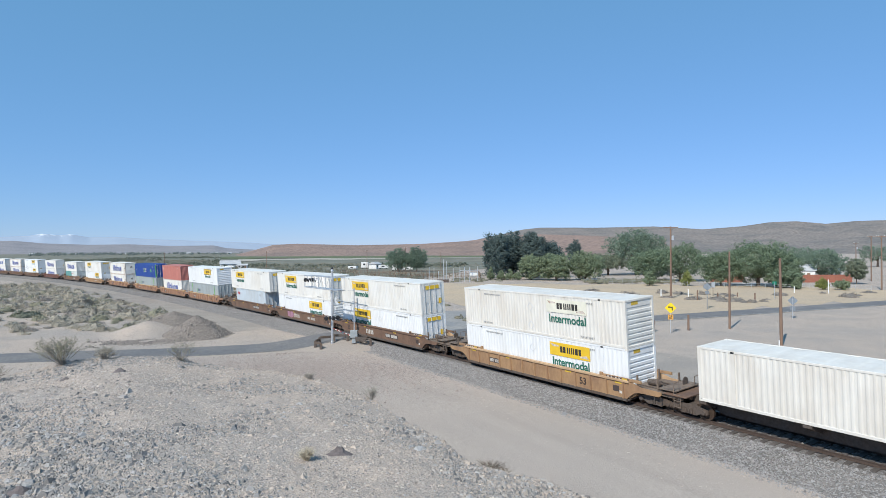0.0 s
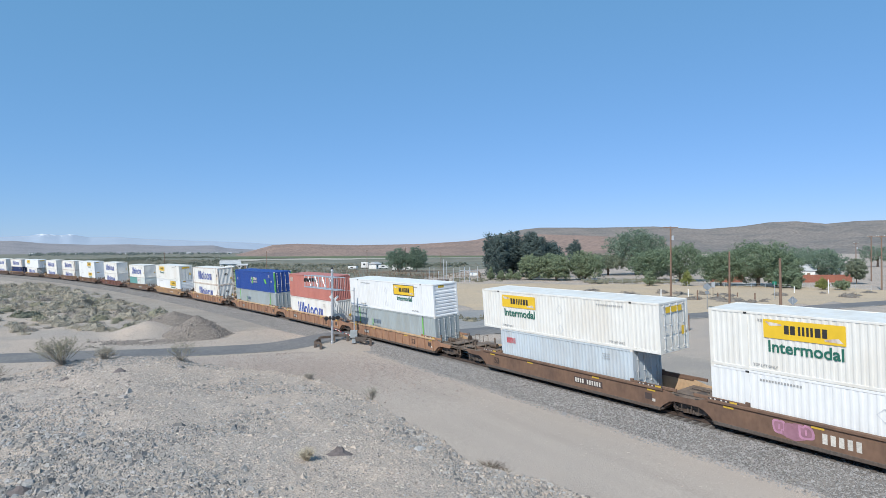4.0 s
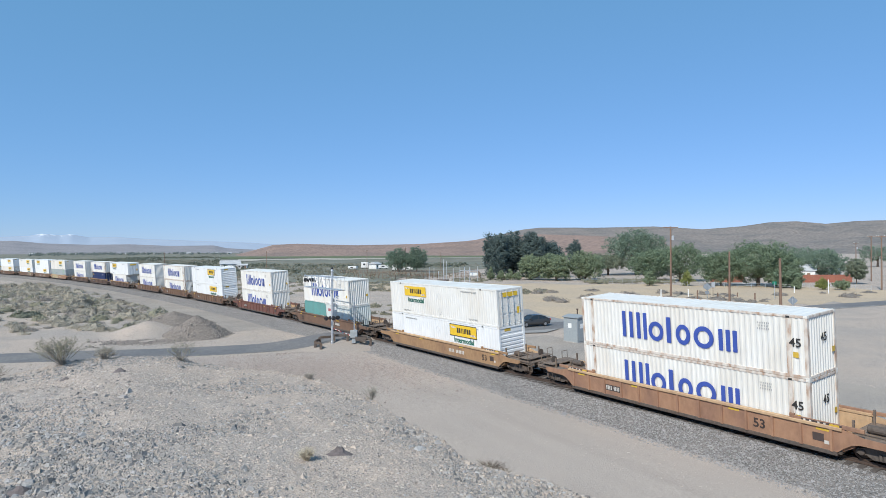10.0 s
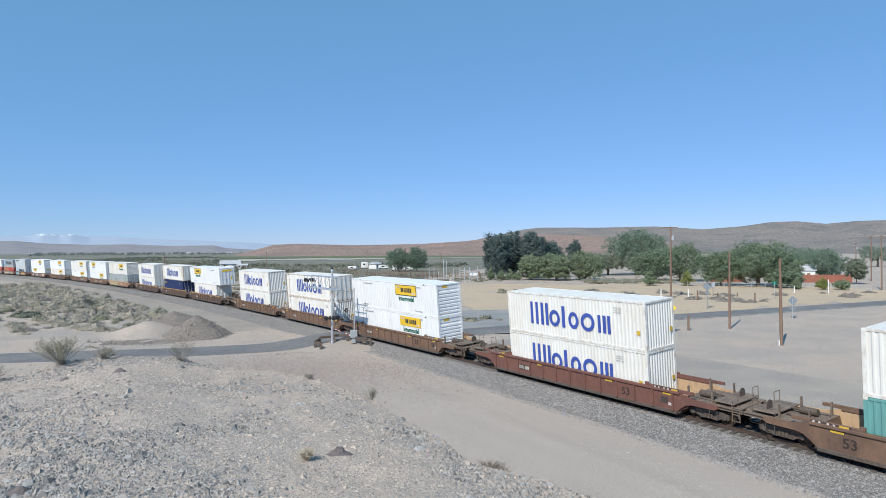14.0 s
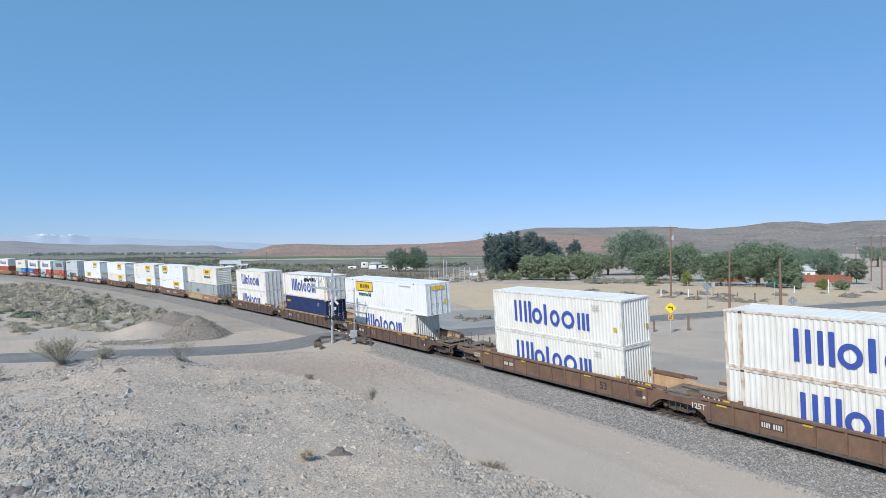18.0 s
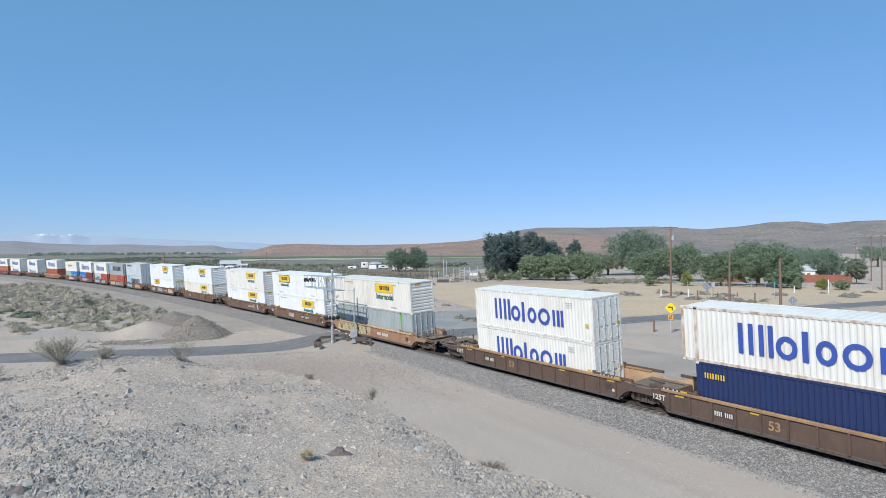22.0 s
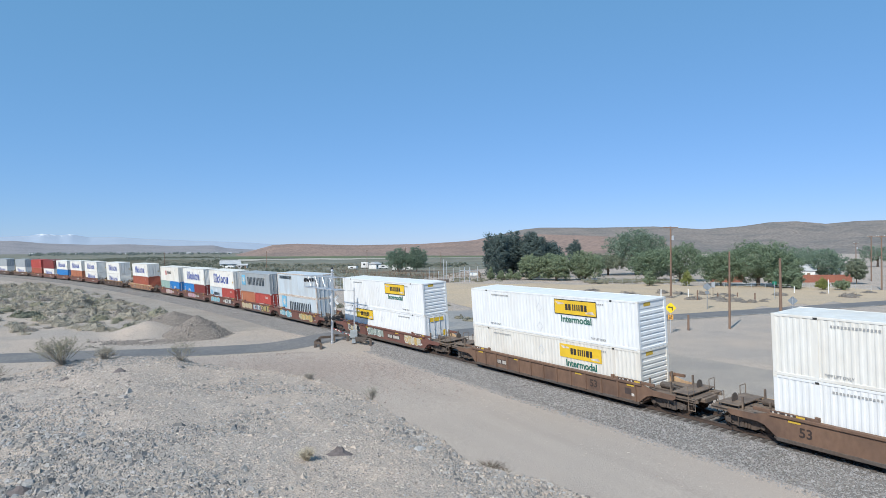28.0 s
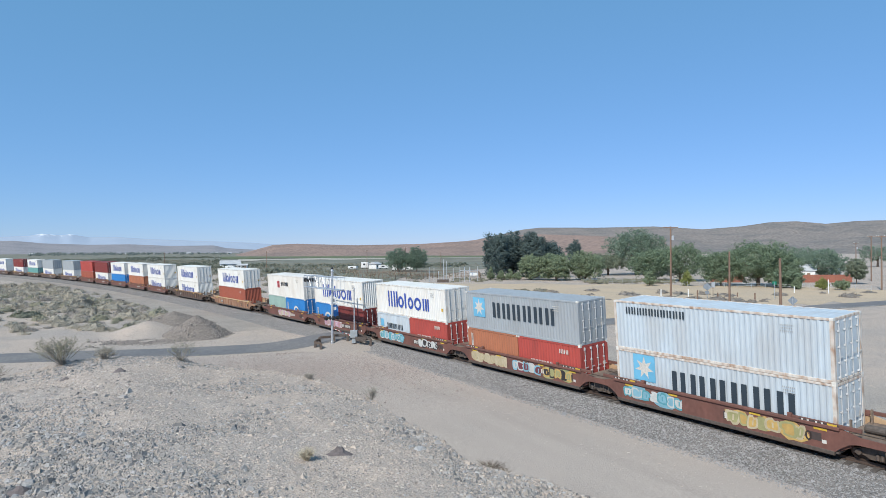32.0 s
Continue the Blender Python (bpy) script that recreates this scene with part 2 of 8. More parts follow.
def ground_z(x, y):
    r = np.hypot(x, y)
    az = np.degrees(np.arctan2(x, y))
    e = edge(az) + 1.3 * fnoise(x + 40, y, 6.0, 4)
    c = crest(az)
    shelf = 2.2 + 0.02 * (e - 20)
    top = np.where(r > 11, c + (shelf - c) * np.clip((e - r) / (e - 11), 0, 1), shelf + (7.45 - shelf) * np.clip(1 - r / 11, 0, 1) ** 1.3)
    drop = np.clip((r - e + 0.1) / 2.3, 0, 1)
    drop = drop * drop * (3 - 2 * drop)
    base = Z_GROUND + 0.10 * fnoise(x, y, 30.0, 3)
    knoll = top + (0.42 * fnoise(x, y, 6.0, 5) + 0.13 * fnoise(x + 9, y + 4, 1.3, 3)) * np.clip(r / 14, 0.1, 1)
    z = knoll * (1 - drop) + base * drop
    al, la = rail_lat(x, y)
    # scrub plain rises softly on the near side of the line
    rise = np.clip((-la - 14) / 30, 0, 1) * np.clip((-al - 60) / 40, 0, 1)
    z = z + drop * rise * (0.5 + 1.2 * fnoise(x, y, 24.0, 3)) * np.exp(-((r / 320) ** 2))
    # a sandy mound by the crossing
    for hx, hy, hr, hh in HEAPS:
        q = np.hypot(x - hx, y - hy) / hr
        z = z + hh * np.clip(1 - q, 0, 1) ** 0.9 * (1 + 0.4 * fnoise(x, y, 2.0, 2))
    # level bed below the line
    bed = np.clip((np.abs(la) - 4.5) / 4.0, 0, 1)
    bed = bed * bed * (3 - 2 * bed)
    return z * bed + (Z_GROUND - 0.02) * (1 - bed)


HEAPS = [(-35.6, 73.2, 4.6, 1.7)]

sand = gravel("desert_sand", (0.487, 0.396, 0.326), (0.409, 0.352, 0.304), [(0.435, 0.365, 0.309), (0.261, 0.239, 0.222), (0.522, 0.452, 0.392), (0.365, 0.313, 0.27), (0.183, 0.174, 0.17), (0.479, 0.396, 0.331)], 12.0, 0.55)
rings = np.concatenate([np.linspace(0.004, 60, 260), 60 * np.exp(np.arange(1, 190) * 0.0235)])
azs = np.radians(np.concatenate([np.arange(-46, 46, 0.28), np.arange(46, 314, 3.0)]))
rr, aa = np.meshgrid(rings, azs, indexing="ij")
gx, gy = rr * np.sin(aa), rr * np.cos(aa)
gz = ground_z(gx, gy) * np.where(rr < 700, 1, 0) + np.where(rr < 700, 0, Z_GROUND)
n_r, n_a = rr.shape
idx = np.arange(n_r * n_a).reshape(n_r, n_a)
nxt = np.roll(idx, -1, axis=1)
quads = np.stack([idx[:-1], nxt[:-1], nxt[1:], idx[1:]], -1).reshape(-1, 4)
ground = new("ground", fast_mesh("ground", np.stack([gx, gy, gz], -1).reshape(-1, 3), quads[:, ::-1], sand, True))
tagged(ground, "pale sandy desert ground with gravel and tracks", "ground", kind="structure")
# ---- track ----
ballast_mat = gravel("ballast_stone", (0.174, 0.161, 0.15), (0.217, 0.196, 0.178), [(0.296, 0.283, 0.27), (0.174, 0.165, 0.161), (0.374, 0.361, 0.348), (0.235, 0.213, 0.2), (0.113, 0.109, 0.104), (0.313, 0.304, 0.3)], 13.0, 0.85, 0.3, sand_spots=0.05)
rust_steel = surface("rusty_rail_steel", (0.10, 0.07, 0.055), 0.7, 0.3, grain=9, vary=0.2)
tie_mat = surface("weathered_tie_wood", (0.10, 0.085, 0.076), 0.9, grain=14, vary=0.25, each=0.25, bump=0.4)
bs = np.concatenate([np.arange(110, -160, -2.0), np.arange(-160, -1250, -8.0)])


def bed_width(s):
    """How wide the ballast shoulder lies on the near side: dirt covers its foot before the crossing."""
    return np.interp(s, [-75, -66, -58, -46, -34, -20, 10], [1.0, 0.62, 0.55, 0.74, 0.86, 0.95, 1.0]) + 0.10 * fnoise(np.asarray(s, dtype=float), np.asarray(s, dtype=float) * 0 + 7, 7.0, 3)


rows = []
for s in bs:
    line = []
    for lat, z in ((-4.3, -0.90), (-3.7, -0.80), (-2.9, -0.60), (-1.95, -0.32), (-1.2, -0.235), (0, -0.23), (1.2, -0.235), (1.95, -0.32), (3.4, -0.62), (5.2, -0.84)):
        lat = lat if lat > -1.5 else -1.4 + (lat + 1.4) * float(bed_width(s))
        x, y, _h = rail_at(s, lat)
        line.append((float(x), float(y), z + float(np.interp(lat, [-0.755, 1.95, 5.2], [0, 2.7, 0])) * math.tan(radians(float(rail_cant(s)[0]))) + 0.05 * float(vnoise(np.array(s * 0.5), np.array(lat * 2.0)))))
    rows.append(line)
ballast = part("ballast", Geo().grid(rows), ballast_mat)
tagged(ballast, "grey crushed stone ballast bed under the rails", "ballast", kind="structure")
for side in (-0.755, 0.755):
    g = Geo()
    prof = [(-0.075, -0.17), (0.075, -0.17), (0.075, -0.15), (0.012, -0.13), (0.012, -0.04), (0.037, -0.035), (0.037, 0.0), (-0.037, 0.0), (-0.037, -0.035), (-0.012, -0.04), (-0.012, -0.13), (-0.075, -0.15)]
    loops = []
    for s in bs:
        loop = []
        for q, z in prof + prof[:1]:
            x, y, _h = rail_at(s, side + q)
            loop.append((float(x), float(y), z + (side + 0.755) * math.sin(radians(float(rail_cant(s)[0])))))
        loops.append(loop)
    g.grid(loops)
    tagged(part("rail", g, rust_steel), "rusty steel rail with a worn top on wooden ties", "rail", "rails", "structure")


# ---- the train: cars ----
def brown(name, colour, second, amount=0.55):
    return surface(name, colour, 0.75, grain=5.0, vary=0.14, second=second, blotch=0.8, amount=amount, bump=0.12, bump_scale=30, streak=0.6, spec=0.3)


CAR_PAINT = {
    "orange": brown("faded_orange_brown_paint", (0.35, 0.198, 0.122), (0.24, 0.135, 0.095), 0.8),
    "rust": brown("rust_brown_paint", (0.19, 0.115, 0.078), (0.115, 0.074, 0.057), 0.75),
    "dark": brown("dark_brown_paint", (0.125, 0.082, 0.064), (0.08, 0.056, 0.048)),
    "red": brown("red_brown_paint", (0.18, 0.083, 0.065), (0.11, 0.06, 0.05)),
    # paler tan with the sunlight on inner sides and chord tops put into it
    "tan": brown("sun_toned_tan_paint", (0.53, 0.36, 0.215), (0.35, 0.215, 0.135), 0.7),
    "yellow": brown("yellow_brown_paint", (0.36, 0.22, 0.118), (0.24, 0.14, 0.088), 0.75),
}
grime = surface("dark_greasy_steel", (0.115, 0.095, 0.082), 0.8, 0.2, grain=8, vary=0.3, second=(0.12, 0.075, 0.05), amount=0.6)
worn_deck = surface("worn_brown_deck_steel", (0.215, 0.16, 0.12), 0.8, 0.1, grain=6, vary=0.25, second=(0.12, 0.092, 0.076), blotch=1.6, amount=0.8)
rubber_hose = surface("black_hose_rubber", (0.025, 0.025, 0.026), 0.75, vary=0.1)
wheel_steel = surface("brown_wheel_steel", (0.11, 0.075, 0.055), 0.6, 0.5, grain=9, vary=0.2)
safety_yellow = surface("dirty_yellow_paint", (0.62, 0.40, 0.05), 0.6, grain=8, vary=0.15)
mark_white = surface("worn_white_paint", (0.62, 0.58, 0.52), 0.7, grain=14, vary=0.2)
MESHES = {}


def shared(key, build):
    if key not in MESHES:
        MESHES[key] = build()
    return MESHES[key]


def side_profile(half, joint_f, joint_r):
    """Outline of a car's side plate, in x and z, low in the well and stepped up over the trucks."""
    e = half + 2.3
    return [(-e, 0.95), (-e + 0.2, 0.84), (-half - 0.75, 0.82), (-half - 0.45, 0.74), (-half - 0.1, 0.50), (-half + 0.12, 0.30), (half - 0.12, 0.30), (half + 0.1, 0.50), (half + 0.45, 0.74), (half + 0.75, 0.82), (e - 0.2, 0.84), (e, 0.95), (e, 1.12), (half + 0.9, 1.16), (half + 0.2, 1.34), (-half - 0.2, 1.34), (-half - 0.9, 1.16), (-e, 1.12)]


def truck(parent, x, paint):
    """A two-axle truck with side frames, wheels and axles."""
    t = part("truck", shared("bolster", lambda: Geo().box(-0.25, 0.25, -1.0, 1.0, 0.42, 0.68, 0.04).box(-0.9, 0.9, -0.12, 0.12, 0.50, 0.60).lathe([(0.0, 0.66), (0.38, 0.66), (0.38, 0.78), (0.0, 0.78)], 14).mesh("truck")), grime, parent, m=pose(x, 0, 0))

    def frame_mesh():
        g = Geo()
        outline = [(-1.12, 0.36), (-0.95, 0.30), (-0.72, 0.34), (-0.45, 0.20), (0.45, 0.20), (0.72, 0.34), (0.95, 0.30), (1.12, 0.36), (1.12, 0.56), (0.85, 0.62), (0.4, 0.72), (-0.4, 0.72), (-0.85, 0.62), (-1.12, 0.56)]
        g.extrude([(a, 0, b) for a, b in outline], (0, -0.07, 0), (0, 0.07, 0))
        for k in (-0.17, 0.0, 0.17):
            g.rod((k, -0.10, 0.26), (k, -0.10, 0.50), 0.07, sides=8)
        for k in (-0.89, 0.89):
            g.lathe([(0.0, -0.16), (0.12, -0.16), (0.15, -0.06), (0.15, 0.05), (0.0, 0.05)], 12, (k, 0, 0.44), "y")
        return g.mesh("side_frame")
    for y in (-1.0, 1.0):
        part("side_frame", shared("side_frame", frame_mesh), grime, t, m=pose(0, y, 0, 0, 0, 0 if y < 0 else 180))

    def axle_mesh():
        g = Geo()
        for y, q in ((-0.755, -1), (0.755, 1)):
            g.lathe([(0.0, y + 0.07), (0.10, y + 0.07), (0.12, y + 0.03), (0.34, y + 0.02), (0.36, y + 0.065), (0.418, y + 0.065), (0.425, y - 0.05 * q), (0.45, y - 0.05 * q), (0.45, y - 0.075), (0.36, y - 0.075), (0.33, y - 0.03), (0.12, y - 0.05), (0.0, y - 0.05)], 20, axis="y")
        g.rod((0, -0.95, 0), (0, 0.95, 0), 0.075, sides=10)
        return g.mesh("wheelset")
    axles = [part("wheelset", shared("axle", axle_mesh), wheel_steel, t, m=pose(q, 0, 0.425)) for q in (-0.89, 0.89)]
    return axles


def end_gear(car, sign, half, paint, joint):
    """What sits over a truck: deck plate, grab rails, stakes, and the coupler or the joint."""
    def deck():
        g = Geo()
        x0, x1 = half + 0.15, half + (2.05 if joint else 3.55)
        g.box(x0, x1, -0.62, 0.62, 0.80, 1.02, 0.03)
        g.extrude([(x0, 0, 1.02), (x1 - 0.2, 0, 1.02), (x1 - 0.2, 0, 1.07), (x0, 0, 1.07)], (0, -1.25, 0), (0, 1.25, 0))
        for y in (-1.1, 1.1):
            g.box(x0, x1 - 0.1, y - 0.06, y + 0.06, 0.86, 1.02)
        return g.mesh("end_deck")
    flip = 0 if sign > 0 else 180
    part("end_deck", shared(("deck", half, joint), deck), worn_deck, car, "worn brown deck plate", pose(0, 0, 0, 0, 0, flip))
    if joint:
        part("joint", shared(("joint", half), lambda: Geo().box(half + 1.0, half + 1.75, -0.28, 0.28, 0.62, 0.95, 0.05).lathe([(0.0, 0.60), (0.34, 0.60), (0.34, 1.0), (0.22, 1.12), (0.0, 1.12)], 12, (half + 1.55, 0, 0)).mesh("joint")), grime, car, m=pose(0, 0, 0, 0, 0, flip))
    else:
        part("coupler", shared(("coupler", half), lambda: Geo().box(half + 2.3, half + 3.2, -0.13, 0.13, 0.68, 0.92, 0.03).box(half + 3.1, half + 3.5, -0.24, 0.16, 0.64, 0.96, 0.05).mesh("coupler")), grime, car, m=pose(0, 0, 0, 0, 0, flip))

        def ladder():
            g = Geo()
            x = half + 2.95
            g.rod((x, 0, 0.42), (x, 0, 1.75), 0.022, sides=6)
            g.rod((x + 0.4, 0, 0.42), (x + 0.4, 0, 1.15), 0.022, sides=6)
            for z in (0.45, 0.78, 1.12):
                g.rod((x, 0, z), (x + 0.4, 0, z), 0.022, sides=6)
            g.rod((x, 0, 1.75), (x, 0.5, 1.75), 0.022, sides=6)
            g.rod((x, 0.5, 1.75), (x, 0.5, 1.05), 0.022, sides=6)
            return g.mesh("grab_rail")
        for y in (-1.22, 0.72):
            part("grab_rail", shared(("ladder", half), ladder), worn_deck, car, m=pose(0, 0, 0, 0, 0, flip) @ pose(0, y, 0))
        part("platform", shared(("platform", half), lambda: Geo().box(half + 1.9, half + 3.0, -1.15, 1.15, 1.22, 1.27, 0.01).box(half + 1.95, half + 2.03, -1.0, -0.92, 1.05, 1.22).box(half + 2.87, half + 2.95, -1.0, -0.92, 1.05, 1.22).box(half + 1.95, half + 2.03, 0.92, 1.0, 1.05, 1.22).box(half + 2.87, half + 2.95, 0.92, 1.0, 1.05, 1.22).mesh("platform")), worn_deck, car, "raised crossover platform", pose(0, 0, 0, 0, 0, flip))
        part("brake_cylinder", shared(("cylinder", half), lambda: Geo().lathe([(0.0, -0.45), (0.16, -0.45), (0.18, -0.4), (0.18, 0.35), (0.06, 0.4), (0.05, 0.8), (0.0, 0.8)], 12, (half + 1.1, -0.35, 1.27), "x").mesh("brake_cylinder")), grime, car, m=pose(0, 0, 0, 0, 0, flip))
        part("brake_wheel", shared(("brake", half), lambda: Geo().lathe([(0.20, -0.02), (0.25, -0.02), (0.25, 0.02), (0.20, 0.02)], 14, (half + 2.5, 0.5, 1.45), "x").rod((half + 2.5, 0.5, 1.0), (half + 2.5, 0.5, 1.45), 0.03, sides=6).rod((half + 2.5, 0.28, 1.45), (half + 2.5, 0.72, 1.45), 0.015, sides=5).mesh("brake_wheel")), grime, car, m=pose(0, 0, 0, 0, 0, flip))

    # hoses, steps and levers round the end
    if not joint:
        part("uncoupling_lever", shared(("lever", half), lambda: Geo().rod((half + 3.25, -1.25, 0.98), (half + 3.25, 0.2, 0.98), 0.02, sides=5).rod((half + 3.25, -1.25, 0.98), (half + 3.3, -1.25, 0.62), 0.02, sides=5).rod((half + 3.25, 0.2, 0.98), (half + 3.3, 0.1, 0.75), 0.02, sides=5).mesh("uncoupling_lever")), grime, car, m=pose(0, 0, 0, 0, 0, flip))
        part("air_hose", shared(("hose", half), lambda: Geo().rod((half + 3.0, 0.35, 0.72), (half + 3.4, 0.35, 0.45), 0.03, sides=6).rod((half + 3.4, 0.35, 0.45), (half + 3.7, 0.3, 0.40), 0.03, sides=6).rod((half + 2.2, 0.4, 0.78), (half + 3.0, 0.35, 0.72), 0.025, sides=6).mesh("air_hose")), rubber_hose, car, "black rubber air hose", pose(0, 0, 0, 0, 0, flip))
    step = shared("sill_step", lambda: Geo().rod((-0.22, 0, 0.82), (-0.2, 0, 0.38), 0.02, sides=5).rod((0.22, 0, 0.82), (0.2, 0, 0.38), 0.02, sides=5).rod((-0.2, 0, 0.38), (0.2, 0, 0.38), 0.022, sides=5).mesh("sill_step"))
    part("sill_step", step, grime, car, m=pose(0, 0, 0, 0, 0, flip) @ pose(half + 2.0, -1.38 if sign > 0 else 1.38, 0))
    part("brake_pipe", shared(("pipe", half), lambda: Geo().rod((half + 0.3, -0.8, 1.12), (half + 1.9, -0.75, 1.10), 0.025, sides=5).rod((half + 1.9, -0.75, 1.10), (half + 2.2, -0.5, 0.95), 0.025, sides=5).rod((half + 0.6, 0.5, 1.12), (half + 1.8, 0.3, 1.14), 0.04, sides=6).mesh("brake_pipe")), grime, car, m=pose(0, 0, 0, 0, 0, flip))
    if not joint:
        stake = shared("stake", lambda: Geo().box(-0.04, 0.04, -0.05, 0.05, 1.05, 1.72).mesh("guide_post"))
        for x in (half + 0.35, half + 1.75):
            for y in (-1.0, 1.0):
                part("guide_post", stake, worn_deck, car, m=pose(0, 0, 0, 0, 0, flip) @ pose(x, y, 0))


def well_car(half, paint_key, joint_f, joint_r, ribs=True, marks=(), label=""):
    """A container well car, x along the way that it goes, z 0 at the rail's top. Returns the car and its wheelsets."""
    paint = CAR_PAINT[paint_key]
    # yellow, orange and dark cars: chord colour brightened for sun on its top
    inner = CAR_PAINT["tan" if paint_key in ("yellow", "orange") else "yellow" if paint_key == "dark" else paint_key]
    car = thing("well_car", label or f"low container well car in {paint.name.replace('_', ' ')}", "rail car", group="cars of the train")
    prof = side_profile(half, joint_f, joint_r)
    make_side = lambda key: shared(("side", half, key), lambda: Geo().extrude([(a, 0, b) for a, b in prof], (0, -0.03, 0), (0, 0.03, 0)).mesh("side_sill"))
    for y in (-1.42, 1.42):
        # far plate shows its inner face, its sunlit look painted in tan
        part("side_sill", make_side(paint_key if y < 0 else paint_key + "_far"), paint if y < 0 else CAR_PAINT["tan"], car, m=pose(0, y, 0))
        def chord():
            g = Geo()
            g.box(-half - 0.1, half + 0.1, -0.12, 0.07, 1.27, 1.42, 0.02)
            return g.mesh("chord")
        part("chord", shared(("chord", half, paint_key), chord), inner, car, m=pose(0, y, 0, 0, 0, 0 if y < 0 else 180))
        # inset bottom chord; its dark colour also paints the shade below the sill
        part("bottom_chord", shared(("bottom", half), lambda: Geo().box(-half + 0.15, half - 0.15, -0.05, 0.07, 0.12, 0.31, 0.02).mesh("bottom_chord")), grime, car, m=pose(0, y, 0, 0, 0, 0 if y < 0 else 180))
        for sg in (-1, 1):
            part("end_guard", shared(("guard", paint_key), lambda: Geo().box(-1.5, 1.5, -0.055, 0.055, 1.36, 1.53, 0.015).box(-1.55, -1.35, -0.10, 0.02, 1.30, 1.62, 0.015).mesh("end_guard")), paint, car, m=pose(sg * (half - 0.55), y, 0, 0, 0, 0 if sg > 0 else 180))
    if ribs:
        rib = shared(("rib", paint_key), lambda: Geo().extrude([(-0.07, -0.02, 0), (-0.05, -0.11, 0), (0.05, -0.11, 0), (0.07, -0.02, 0)], (0, 0, 0.30), (0, 0, 1.30)).mesh("rib"))
        n = round(2 * half / 1.35)
        for k in range(n + 1):
            x = -half + 0.35 + k * (2 * half - 0.7) / n
            part("rib", rib, paint, car, m=pose(x, -1.42, 0))
    part("well_floor", shared(("floor", half), lambda: Geo().box(-half, half, -1.38, 1.38, 0.20, 0.30).mesh("well_floor")), grime, car)
    for sg in (-1, 1):
        part("bulkhead", shared(("bulkhead", half, paint_key), lambda: Geo().extrude([(half - 0.02, 0, 0.3), (half + 0.5, 0, 0.62), (half + 0.3, 0, 1.05), (half + 0.15, 0, 1.05)], (0, -1.3, 0), (0, 1.3, 0)).mesh("bulkhead")), paint, car, m=pose(0, 0, 0, 0, 0, 0 if sg > 0 else 180))
    end_gear(car, 1, half, paint, joint_f)
    end_gear(car, -1, half, paint, joint_r)
    axles = []
    axles += truck(car, half + 1.55, paint)
    if not joint_r:
        axles += truck(car, -half - 1.55, paint)
    return car, axles


TAGS = {}


def tag_paint(key, colour):
    if key not in TAGS:
        TAGS[key] = surface("spray_paint_" + key, colour, 0.6, grain=4, vary=0.15, amount=0.4)
    return TAGS[key]


def spray(car, x0, x1, colours, seed, z0=0.32, z1=1.26, rows=1):
    """Sprayed plain shapes along a car's side: a ground patch, and rounded blobs in other colours."""
    rnd = random.Random(seed)
    y = -1.4545
    def blob(cx, cz, rx, rz, n, depth, paint, name):
        loop = []
        for k in range(n):
            a = k * math.tau / n
            q = rnd.uniform(0.72, 1.12)
            loop.append((min(max(cx + math.cos(a) * rx * q, x0), x1), 0, min(max(cz + math.sin(a) * rz * q, z0), z1)))
        part(name, Geo().extrude(loop, (0, depth - 0.002, 0), (0, depth, 0)), paint, car, m=pose(0, y, 0))
    base = tag_paint(*colours[0])
    for k in range(max(1, round((x1 - x0) / 1.6))):
        cx = x0 + (k + 0.5) * (x1 - x0) / max(1, round((x1 - x0) / 1.6))
        blob(cx, (z0 + z1) / 2 + rnd.uniform(-0.08, 0.08), rnd.uniform(0.75, 0.95), (z1 - z0) * rnd.uniform(0.36, 0.52), 16, -0.0004 * (k % 2), base, "spray_patch")
    x = x0 + 0.05
    k = 0
    while x < x1 - 0.3:
        w = rnd.uniform(0.42, 0.78)
        lean = rnd.uniform(-0.14, 0.14)
        lo, hi = z0 + rnd.uniform(0.06, 0.2), z1 - rnd.uniform(0.05, 0.2)
        line, fill = tag_paint(*colours[1 + k % (len(colours) - 1)]), tag_paint(*colours[0 if k % 3 else -1])
        n = 16
        bite = rnd.randrange(n)
        def swell(q):
            loop = []
            for i in range(n):
                a = i * math.tau / n
                c, s_ = math.cos(a), math.sin(a)
                r = q * (0.62 if i == bite else 1.0) * (1 + 0.08 * math.sin(3 * a + k))
                px_ = math.copysign(abs(c) ** 0.6, c) * w * 0.55 * r
                pz_ = math.copysign(abs(s_) ** 0.6, s_) * (hi - lo) * 0.5 * r
                loop.append((min(max(x + w / 2 + px_ + lean * pz_, x0), x1), 0, min(max((lo + hi) / 2 + pz_, z0), z1)))
            return loop
        d = 0.0012 * (k % 3)
        part("spray_outline", Geo().extrude(swell(1.0), (0, -0.0045 - d, 0), (0, -0.003, 0)), line, car, m=pose(0, y, 0))
        part("spray_shape", Geo().extrude(swell(0.70), (0, -0.0051 - d, 0), (0, -0.003, 0)), fill, car, m=pose(0, y, 0))
        if k % 2 == 0:
            part("spray_stroke", Geo().extrude([(x + w * 0.45, 0, lo + 0.2), (x + w * 0.58, 0, lo + 0.2), (x + w * 0.6 + lean * 0.3, 0, hi - 0.22), (x + w * 0.47 + lean * 0.3, 0, hi - 0.22)], (0, -0.0056 - d, 0), (0, -0.003, 0)), line, car, m=pose(0, y, 0))
        x += w * rnd.uniform(0.85, 1.05)
        k += 1


